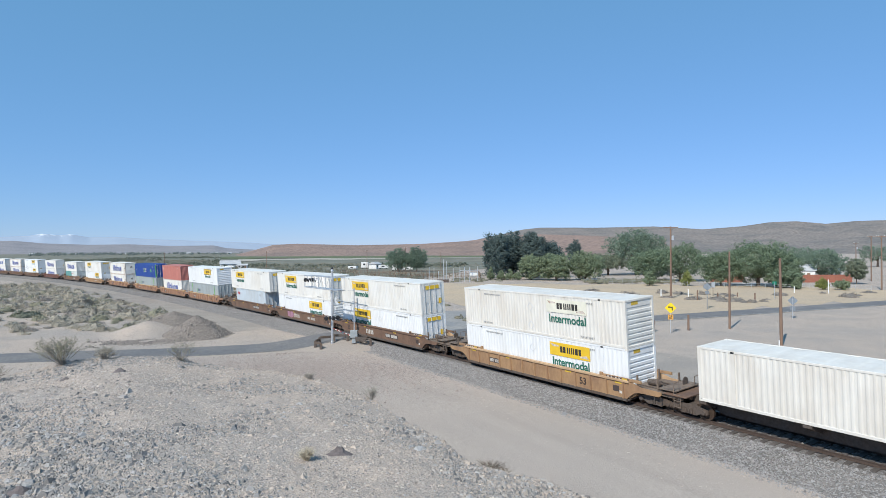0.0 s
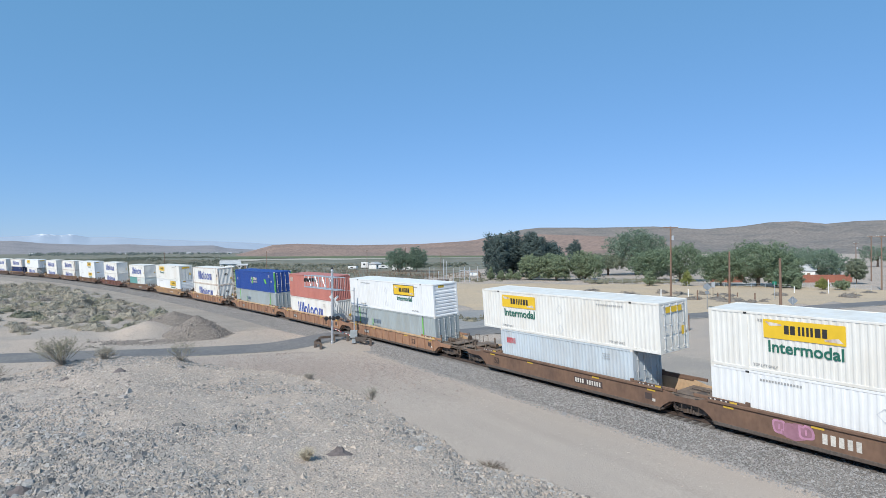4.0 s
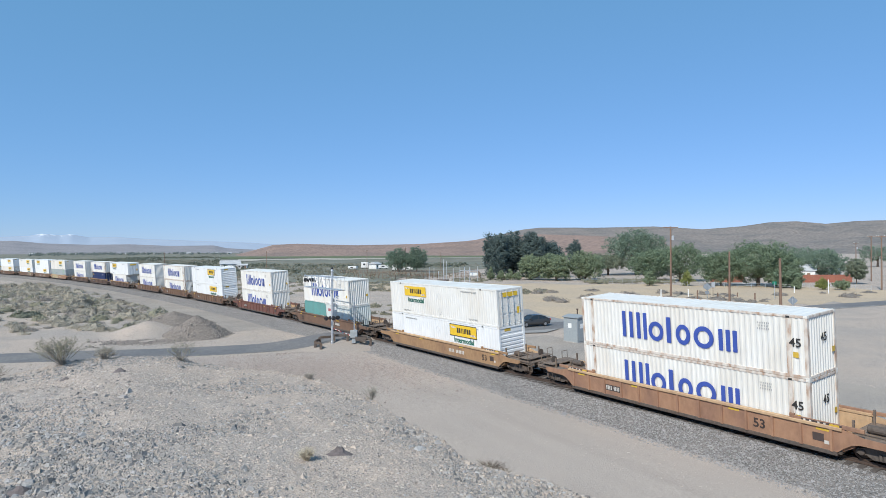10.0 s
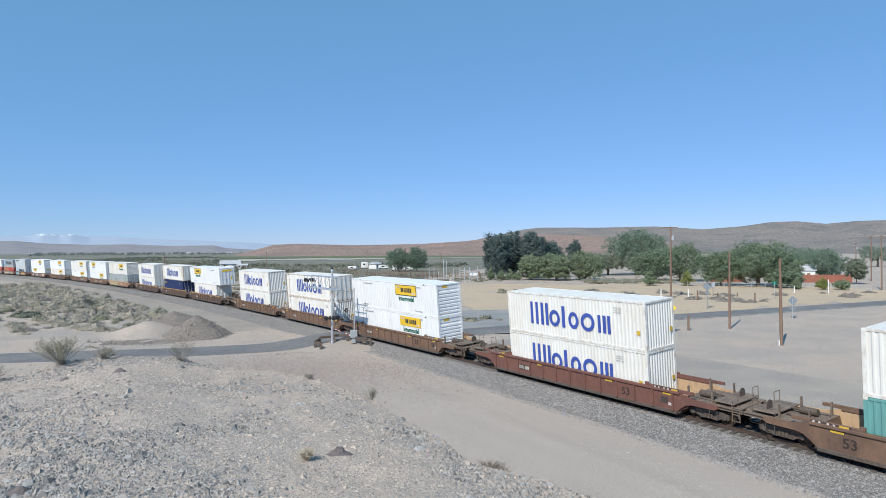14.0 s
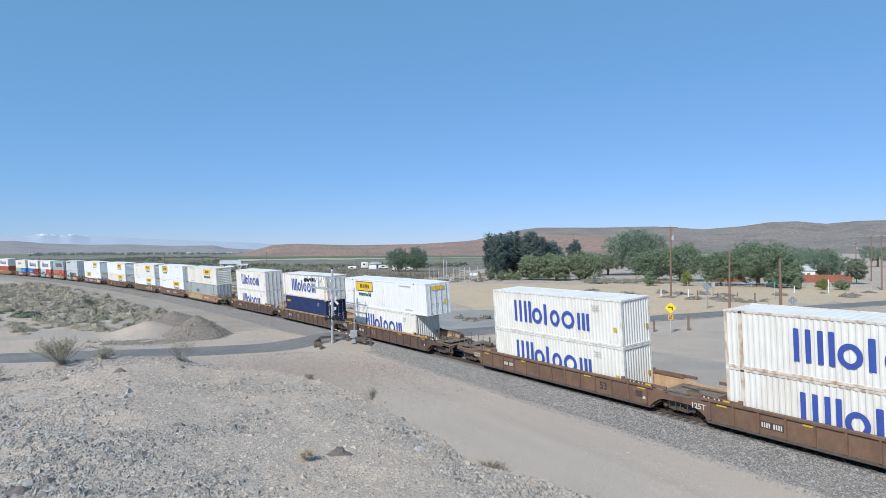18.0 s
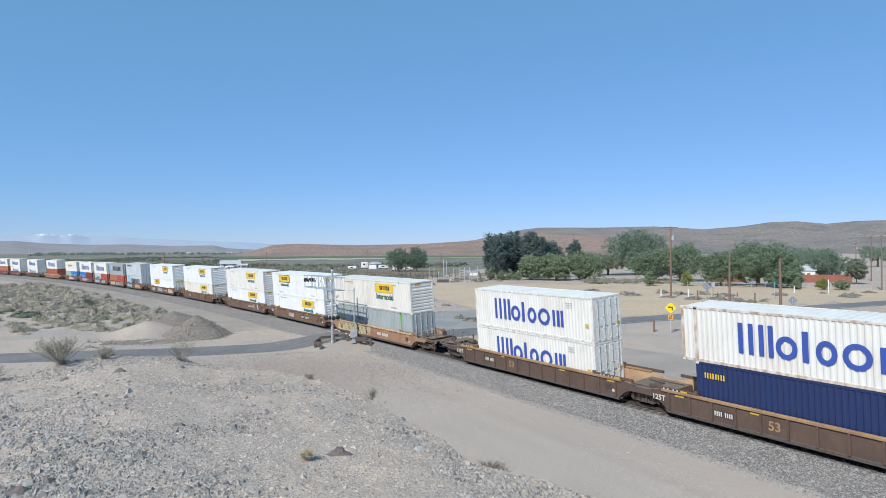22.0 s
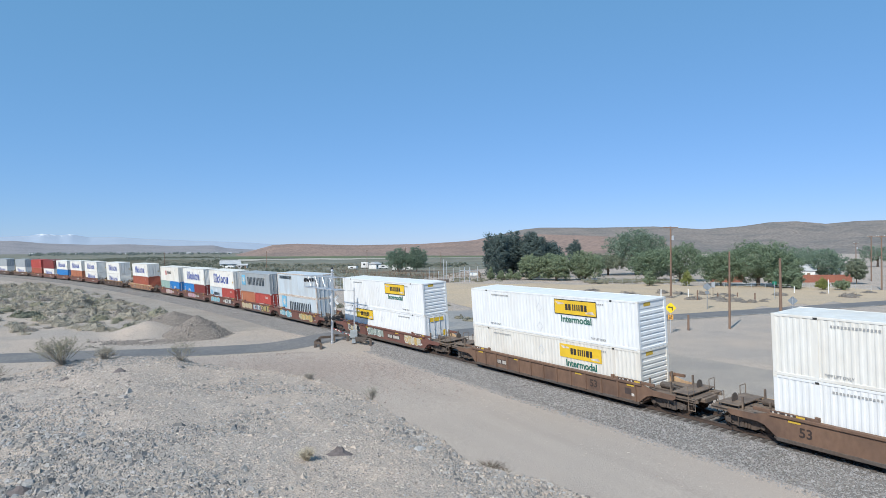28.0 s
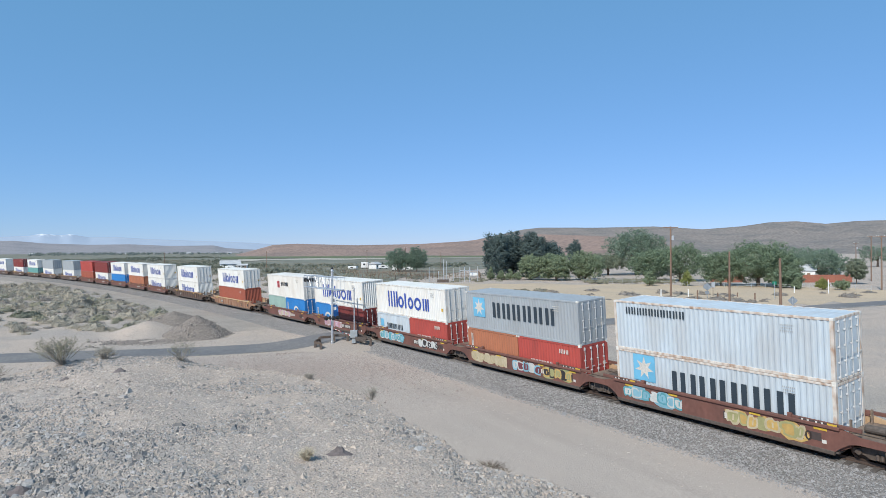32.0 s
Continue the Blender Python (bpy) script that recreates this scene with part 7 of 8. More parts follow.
part("tread", Geo().grid([[(0.5 * math.cos(a), y, 0.22 * math.sin(a)) for a in (0.1, 0.8, 1.5, 2.2, 3.0)] for y in (-0.14, 0.0, 0.14)]), surface("torn_black_rubber", (0.02, 0.02, 0.02), 0.85), t)
part("flap", Geo().box(0.35, 1.0, -0.12, 0.1, 0.0, 0.03), surface("black_rubber_flap", (0.025, 0.025, 0.025), 0.85), t)
# grey-red gravel strewn over the ground before the crossing
n = 34000
x, y = rng.normal(-9.5, 8.0, n), rng.normal(51.0, 4.5, n)
keep = (np.hypot(x, y) > toe(np.degrees(np.arctan2(x, y))) * 1.0) & (rail_lat(x, y)[1] < -4.2) & (road_off(x, y) < -3.6)
x, y = x[keep], y[keep]
red_gravel = rocks_material("reddish_gravel", [(0.29, 0.235, 0.21), (0.36, 0.30, 0.265), (0.235, 0.195, 0.18), (0.32, 0.275, 0.25)])
shard_field("crossing_gravel", "reddish grey gravel strewn before the crossing", np.stack([x, y, ground_z(x, y) + 0.03], -1), np.exp(rng.normal(-3.35, 0.4, len(x))), red_gravel, 17, 0.7)
n = 8000
s, lat = rng.uniform(-70, 45, n), 5 + 20 * rng.rand(n) ** 1.6
px, py, _h = rail_at(s, lat)
shard_field("far_grit", "scattered grit on the sand beyond the line", np.stack([px, py, ground_z(px, py)], -1), np.exp(rng.normal(-3.3, 0.4, n)), desert_rock, 18, 0.6)

# grey gravel spread over the sand along the line
far_grey = gravel("grey_gravel_sand", (0.335, 0.295, 0.26), (0.41, 0.35, 0.295), [(0.30, 0.27, 0.245), (0.38, 0.335, 0.29), (0.22, 0.205, 0.19)], 10.0, 0.45, 0.22, bump=0.7)
shoulder_grey = surface("grey_shoulder_gravel", (0.313, 0.274, 0.239), 0.95, grain=9.0, vary=0.4, second=(0.383, 0.335, 0.287), blotch=0.22, amount=0.8, bump=0.9, bump_scale=14.0, world_space=True, spec=0.12)
for name, l0, l1, s1, s0, lab in (("gravel_band", 8.0, 21.0, 52, -58, "grey gravel band on the sand beyond the line"), ("gravel_strip", 27.0, 35.0, 30, -25, "thin grey gravel strip on the sand"), ("gravel_shoulder", -12.5, -4.2, -74, -330, "grey gravel shoulder between the ballast and the sagebrush")):
    ss_, ll_ = np.meshgrid(np.arange(s1, s0, -1.5), np.linspace(l0, l1, 30), indexing="ij")
    w_ = (ll_ - l0) / (l1 - l0)
    ll_ = ll_ + 3.0 * fnoise(ss_ * 0.5 + w_ * 9, w_ * 5, 14.0, 3) * (1 if l0 > 0 else np.clip(1 - w_, 0, 1))
    ax, ay, _h = rail_at(ss_, ll_)
    i_ = np.arange(ax.size).reshape(ax.shape)
    f_ = np.stack([i_[:-1, :-1], i_[1:, :-1], i_[1:, 1:], i_[:-1, 1:]], -1).reshape(-1, 4)
    side_ = np.minimum(w_, 1 - w_) if l0 > 0 else w_ + 0.06
    end_ = np.minimum(np.abs(ss_ - s1), np.abs(ss_ - s0)) / 12
    lift_ = 0.055 * np.clip(np.minimum(side_ * 4, end_), 0, 1) - 0.02
    ob = new(name, fast_mesh(name, np.stack([ax, ay, ground_z(ax, ay) + lift_], -1).reshape(-1, 3), f_, far_grey if l0 > 0 else shoulder_grey, True))
    tagged(ob, lab, "gravel", kind="structure")
# ---- crossing, poles and signs ----
alu = surface("dull_aluminium", (0.60, 0.61, 0.62), 0.45, 0.6, grain=7, vary=0.08)
black_paint = plain("black_signal_paint", (0.02, 0.02, 0.022), 0.5)
signal_red = plain("red_signal_lens", (0.35, 0.02, 0.02), 0.25)
white_paint = plain("white_sign_paint", (0.78, 0.78, 0.76), 0.5)
pole_wood = surface("weathered_pole_wood", (0.215, 0.14, 0.10), 0.9, grain=8, vary=0.2, second=(0.13, 0.085, 0.065), bump=0.4, streak=0.15)
steel_grey = surface("painted_grey_steel", (0.30, 0.33, 0.345), 0.6, grain=5, vary=0.08, second=(0.24, 0.25, 0.25))


def rotz(a):
    return Matrix.Rotation(radians(a), 4, "Z")


def crossing_signal():
    """Cantilever mast with flashing lights, a truss arm across the road and a bell."""
    z0 = gz_at(-11.1, 62.1)
    t = thing("crossing_signal", "aluminium cantilever crossing signal mast with black flashing lights", "crossing signal", Matrix.Translation((-11.25, 62.1, z0)) @ rotz(125.0))
    part("mast", Geo().lathe([(0.0, 0.0), (0.30, 0.0), (0.30, 0.06), (0.17, 0.10), (0.16, 0.7), (0.13, 0.75), (0.12, 7.7), (0.0, 7.75)], 12), alu, t)
    part("base", Geo().box(-0.45, 0.45, -0.45, 0.45, -0.2, 0.12, 0.04), surface("pale_concrete", (0.45, 0.43, 0.40), 0.9), t)
    part("finial", Geo().lathe([(0.0, 7.7), (0.10, 7.72), (0.14, 7.85), (0.10, 8.05), (0.0, 8.1)], 10), alu, t)
    for y in (-0.42, 0.42):
        for z in (6.0, 7.25):
            part("arm_tube", Geo().rod((-2.1, y, z), (6.2, y, z), 0.05, sides=6), alu, t)
    for i in range(10):
        x = -2.05 + i * 0.91
        for y in (-0.42, 0.42):
            part("arm_upright", Geo().rod((x, y, 6.0), (x, y, 7.25), 0.025, sides=5), alu, t)
            if 2 < i < 9:
                part("arm_brace", Geo().rod((x, y, 6.0 if i % 2 else 7.25), (x + 0.91, y, 7.25 if i % 2 else 6.0), 0.02, sides=5), alu, t)
        part("arm_rung", Geo().rod((x, -0.42, 6.0), (x, 0.42, 6.0), 0.025, sides=5), alu, t)
    part("walkway", Geo().box(-2.1, 6.2, -0.30, 0.30, 6.02, 6.06), alu, t, "grated walkway along the arm")
    def lamp_pair(x, y, z, turn, parent):
        m = Matrix.Translation((x, y, z)) @ rotz(turn)
        h = part("lamp_bar", Geo().rod((-0.36, 0, 0), (0.36, 0, 0), 0.03, sides=6), black_paint, parent, m=m)
        for q in (-0.36, 0.36):
            part("backplate", Geo().lathe([(0.0, -0.02), (0.22, -0.02), (0.22, 0.02), (0.0, 0.02)], 16, (q, -0.08, 0), "y"), black_paint, h)
            part("lens", Geo().lathe([(0.0, -0.10), (0.14, -0.10), (0.15, 0.0), (0.0, 0.0)], 14, (q, -0.10, 0), "y"), signal_red, h)
            part("hood", Geo().lathe([(0.155, -0.34), (0.165, -0.34), (0.165, 0.0), (0.155, 0.0)], 12, (q, -0.10, 0.01), "y"), black_paint, h)
    for x in (5.0, 6.1):
        lamp_pair(x, 0.0, 6.75, 90 if x < 5.5 else 270, t)
    lamp_pair(0.0, -0.26, 3.1, 75, t)
    lamp_pair(0.0, 0.26, 3.1, 255, t)
    for a in (45, -45):
        part("crossbuck", Geo().box(-0.6, 0.6, -0.012, 0.012, -0.11, 0.11, 0.004), white_paint, t, m=Matrix.Translation((0, -0.2, 4.9)) @ rotz(75) @ pose(0, 0, 0, 0, a, 0))
    part("sign_plate", Geo().box(-0.22, 0.22, -0.01, 0.01, -0.16, 0.16, 0.004), white_paint, t, m=Matrix.Translation((0, -0.2, 4.05)) @ rotz(75))
    part("bell", Geo().lathe([(0.0, 0.0), (0.12, 0.0), (0.14, 0.1), (0.05, 0.2), (0.0, 0.2)], 12, (0, 0, 8.05)), black_paint, t)
    return t


crossing_signal()


def top_z(x, y):
    """The ground or the raised shoulder of the road, whichever is higher."""
    d = abs(float(road_off(x, y)))
    return max(gz_at(x, y), road_z(x, y) + float(np.interp(d, [0, 2.6, 4.3, 8.5], [0.04, 0.0, -0.34, -1.15])))


def crossing_gate():
    x, y = -9.05, 62.1
    z0 = top_z(x, y)
    t = thing("crossing_gate", "grey crossing gate with a lowered red and white striped arm", "gate", pose(x, y, z0))
    part("post", Geo().rod((0, 0.2, 0), (0, 0.2, 5.6), 0.06, sides=8), alu, t)
    part("post_arm", Geo().rod((0, 0.2, 5.3), (-0.7, 0.3, 5.28), 0.025, sides=6), alu, t)
    part("gearbox", Geo().box(-0.35, 0.35, -0.3, 0.3, 0.55, 1.30, 0.05), steel_grey, t)
    part("pedestal", Geo().box(-0.18, 0.18, -0.18, 0.18, 0.0, 0.55, 0.03), steel_grey, t)
    for q in (-0.45, 0.45):
        part("counterweight", Geo().extrude([(0.2, 0, 0.35), (1.15, 0, 0.15), (1.3, 0, 0.35), (1.25, 0, 0.7), (0.2, 0, 0.72)], (0, q - 0.05, 0), (0, q + 0.05, 0)), grime, t)
    arm = Vector((-2.4, 3.5, 0.30))
    stripe = (mark_white, plain("gate_red_paint", (0.42, 0.05, 0.04), 0.5))
    for k in range(10):
        a, b = Vector((-0.3, 0.1, 0.72)) + arm * (k / 10), Vector((-0.3, 0.1, 0.72)) + arm * ((k + 1) / 10)
        part("stripe", Geo().rod(a, b, 0.07 - 0.003 * k, sides=6), stripe[k % 2], t)


crossing_gate()


def beam_run(t, pts, z, deep, thick, name="beam"):
    for a, b in zip(pts, pts[1:]):
        d = Vector((b[0] - a[0], b[1] - a[1], 0))
        ln = d.length
        part(name, Geo().box(0, ln, -thick, thick, 0, deep, 0.02), grime, t, m=Matrix.Translation((a[0], a[1], z)) @ rotz(math.degrees(math.atan2(d.y, d.x))))


def low_guard():
    t = thing("guard_rail", "low weathered steel guard rail round the crossing signal", "guard rail", pose(0, 0, 0))
    pts = [(-12.1, 60.6), (-12.75, 61.1), (-12.5, 62.0), (-11.2, 62.75), (-9.8, 62.8), (-8.4, 62.5), (-7.3, 61.7)]
    zs = [top_z(*p) for p in pts]
    for (a, b), (za, zb) in zip(zip(pts, pts[1:]), zip(zs, zs[1:])):
        beam_run(t, [a, b], (za + zb) / 2 + 0.40, 0.24, 0.05)
    for p in pts:
        part("post", Geo().box(p[0] - 0.12, p[0] + 0.12, p[1] - 0.10, p[1] + 0.10, top_z(*p) - 0.2, top_z(*p) + 0.66, 0.02), grime, t)


low_guard()


def signal_house():
    x, y = 14.4, 66.2
    t = thing("signal_house", "grey steel railway signal cabinet with two white notices", "cabinet", Matrix.Translation((x, y, gz_at(x, y))) @ rotz(38))
    part("body", Geo().box(-1.0, 1.0, -0.95, 0.95, 0.12, 2.65, 0.03), steel_grey, t)
    part("plinth", Geo().box(-1.05, 1.05, -1.0, 1.0, -0.1, 0.12), surface("grey_concrete", (0.38, 0.37, 0.35), 0.9), t)
    part("roof", Geo().extrude([(-1.12, 0, 2.65), (1.12, 0, 2.65), (1.12, 0, 2.72), (0, 0, 2.95), (-1.12, 0, 2.72)], (0, -1.07, 0), (0, 1.07, 0)), steel_grey, t)
    d = part("door", Geo().box(-0.42, 0.42, -0.03, 0.0, 0.2, 2.45, 0.01), steel_grey, t, m=pose(-0.2, -0.955, 0))
    part("handle", Geo().rod((0.3, -0.06, 1.2), (0.3, -0.06, 1.4), 0.02, sides=6), alu, d)
    part("notice", Geo().box(-0.24, 0.24, -0.01, 0.0, 0, 0.5), white_paint, t, "white notice", pose(-0.35, -0.99, 1.55))
    part("notice", Geo().box(-0.01, 0.0, -0.24, 0.24, 0, 0.5), white_paint, t, "white notice", pose(-1.0, 0.1, 1.55))
    part("vent_pipe", Geo().lathe([(0.07, 2.8), (0.07, 3.35), (0.11, 3.37), (0.11, 3.5), (0.0, 3.52)], 8, (0.5, 0.3, 0)), grime, t)


signal_house()
t = thing("relay_post", "short dark post beside the signal cabinet", "post", pose(18.8, 78.0, gz_at(18.8, 78.0)))
part("shaft", Geo().rod((0, 0, 0), (0, 0, 1.6), 0.07, sides=8), pole_wood, t)
part("cap", Geo().box(-0.25, 0.25, -0.1, 0.1, 1.0, 1.12), pole_wood, t)


def pole(x, y, height, radius, label, arm=0, lean=0.0, can=False):
    t = thing("utility_pole", label, "pole", pose(x, y, gz_at(x, y), 0, lean, 0), group="wooden poles")
    part("shaft", Geo().lathe([(0.0, -0.5), (radius, -0.5), (radius * 0.95, height * 0.3), (radius * 0.72, height), (0.0, height + 0.05)], 10), pole_wood, t)
    if arm:
        c = part("crossarm", Geo().box(-arm / 2, arm / 2, -0.06, 0.06, height - 0.25, height - 0.10, 0.01), pole_wood, t, m=rotz(-15))
        for k in (-0.47, -0.28, 0.28, 0.47):
            part("insulator", Geo().lathe([(0.0, 0.0), (0.05, 0.0), (0.07, 0.08), (0.04, 0.18), (0.0, 0.2)], 8, (k * arm, 0, height - 0.1)), white_paint, c)
        for q in (-1, 1):
            part("brace", Geo().rod((q * arm * 0.3, -0.08, height - 0.2), (0, -0.12, height - 0.9), 0.02, sides=5), grime, t, m=rotz(-15))
    if can:
        part("transformer", Geo().lathe([(0.0, 0.0), (0.25, 0.02), (0.27, 0.1), (0.27, 0.85), (0.2, 0.95), (0.0, 0.97)], 12, (0.38, -0.1, height - 2.8)), alu, t, "pale grey transformer can")
    return t


pole(46.2, 124.3, 14.5, 0.20, "tall brown wooden pole with a crossarm and transformer", 2.8, 0, True)
p = pole(35.7, 76.4, 9.6, 0.145, "bare weathered wooden pole beside the road")
p = pole(34.7, 62.9, 8.9, 0.165, "bare dark wooden pole with a pale marker at its foot", 0, -0.8)
part("marker", Geo().box(-0.05, 0.05, -0.03, 0.03, 0.0, 0.55), white_paint, p, "small white marker", pose(-0.28, -0.1, 0))
pole(104.2, 145.6, 12.9, 0.18, "dark wooden pole by the road", 2.2)
pole(129.9, 185.9, 13.7, 0.18, "brown wooden pole beyond the fence", 2.2)
pole(175.2, 260, 12.4, 0.18, "distant wooden pole with two transformers", 2.0, 0, True)
pole(-1.0, 285, 9.0, 0.16, "thin dark pole in the farm yard")
pole(-17.5, 285, 11.0, 0.16, "thin dark pole in the farm yard", 1.6)
pole(-36.0, 290, 10.0, 0.16, "thin dark pole in the farm yard", 1.6)
pole(-150.0, 330, 9.0, 0.15, "thin pole on the scrub plain", 1.6)
pole(-95.0, 330, 9.5, 0.15, "thin pole on the scrub plain", 1.6)

sign_yellow = plain("bright_yellow_sign", (0.85, 0.60, 0.02), 0.45)
sign_orange = plain("faded_orange_sign", (0.72, 0.36, 0.07), 0.5)
sign_grey = surface("grey_sign_back", (0.24, 0.27, 0.30), 0.5, 0.2)


def diamond(g, r, z, y=0.0, thick=0.008):
    c = 0.06
    loop = [(-r, 0, z - c), (-c, 0, z - r), (c, 0, z - r), (r, 0, z - c), (r, 0, z + c), (c, 0, z + r), (-c, 0, z + r), (-r, 0, z + c)]
    return g.extrude(loop, (0, y - thick, 0), (0, y, 0))


t = thing("warning_sign", "yellow diamond sign with a black turn arrow, speed plate below", "road sign", pose(26.9, 72.5, gz_at(26.9, 72.5), 0, 0, -18))
part("post", Geo().box(-0.04, 0.04, 0.0, 0.07, -0.2, 3.6), alu, t)
pl = part("panel", diamond(Geo(), 0.60, 3.0), sign_yellow, t, "bright yellow diamond panel")
g = Geo()
sheet(g, 0.12, 0.24, 2.70, 3.05)
sheet(g, -0.15, 0.24, 3.02, 3.14)
g.extrude([(-0.34, 0, 3.08), (-0.13, 0, 2.92), (-0.13, 0, 3.24)], (0, -0.003, 0), (0, 0, 0))
part("arrow", g, mark_dark, pl, "black left turn arrow", pose(0, -0.012, 0))
pl = part("speed_plate", Geo().box(-0.29, 0.29, -0.01, 0.0, 1.62, 2.20, 0.003), sign_orange, t, "faded orange speed plate")
part("number", word("25", 0.38, mark_dark), None, pl, "dark number 25", pose(0, -0.014, 1.97))
part("bar", sheet(Geo(), -0.19, 0.19, 1.69, 1.75), mark_dark, pl, m=pose(0, -0.012, 0))

t = thing("warning_sign", "grey back of a diamond road sign with a plate", "road sign", pose(49.8, 87.3, gz_at(49.8, 87.3), 0, 0, 160))
part("post", Geo().box(-0.04, 0.04, -0.07, 0.0, -0.2, 3.1), alu, t)
part("panel", diamond(Geo(), 0.60, 2.55, 0.0), sign_grey, t)
part("plate", Geo().box(-0.32, 0.32, -0.01, 0.0, 1.15, 1.75), sign_grey, t)
t = thing("warning_sign", "dark grey back of a diamond sign beyond the road", "road sign", pose(43.8, 101.7, gz_at(43.8, 101.7), 0, 0, 150))
part("post", Geo().box(-0.05, 0.05, -0.08, 0.0, -0.2, 4.3), sign_grey, t)
part("panel", diamond(Geo(), 0.62, 3.65), sign_grey, t)
part("plate", Geo().box(-0.3, 0.3, -0.01, 0.0, 2.5, 2.95), sign_grey, t)
t = thing("street_sign", "green street name blades on a thin post", "street sign", pose(65.2, 120.6, gz_at(65.2, 120.6)))
part("post", Geo().rod((0, 0, 0), (0, 0, 3.3), 0.05, sides=6), alu, t)
part("blade", Geo().box(-0.55, 0.55, -0.01, 0.01, 3.2, 3.48), plain("street_sign_green", (0.02, 0.28, 0.17), 0.5), t, "green name blade", rotz(20))
part("blade", Geo().box(-0.45, 0.45, -0.01, 0.01, 2.88, 3.14), plain("street_sign_teal", (0.02, 0.28, 0.17), 0.5), t, "green name blade", rotz(110))
t = thing("mailbox_post", "pale grey box on a post beside the sand road", "mailbox", pose(57.2, 129.9, gz_at(57.2, 129.9)))
part("post", Geo().rod((0, 0, 0), (0, 0, 2.0), 0.05, sides=6), pole_wood, t)
part("box", Geo().box(-0.33, 0.33, -0.25, 0.25, 1.75, 2.85, 0.05), alu, t)
for x, y, h in ((30.0, 75.0, 1.9), (25.4, 73.9, 1.4), (54.9, 122.5, 1.2), (60.8, 126.6, 0.9), (58.8, 115.6, 1.6), (49.2, 118.6, 2.0), (84.0, 106.0, 1.3)):
    t = thing("wooden_post", "short weathered brown wooden post in sand", "post", pose(x, y, gz_at(x, y)), group="short posts")
    part("shaft", Geo().lathe([(0.0, -0.2), (0.14, -0.2), (0.13, h), (0.0, h + 0.02)], 8), pole_wood, t)
for x, y, h in ((85.0, 135.2, 3.1), (45.5, 128.0, 1.5), (51.0, 127.5, 1.6), (78.5, 137.0, 1.6)):
    t = thing("marker_post", "thin white marker post in the sand", "post", pose(x, y, gz_at(x, y)), group="white posts")
    part("shaft", Geo().box(-0.09, 0.09, -0.05, 0.05, -0.1, h, 0.01), white_paint, t)


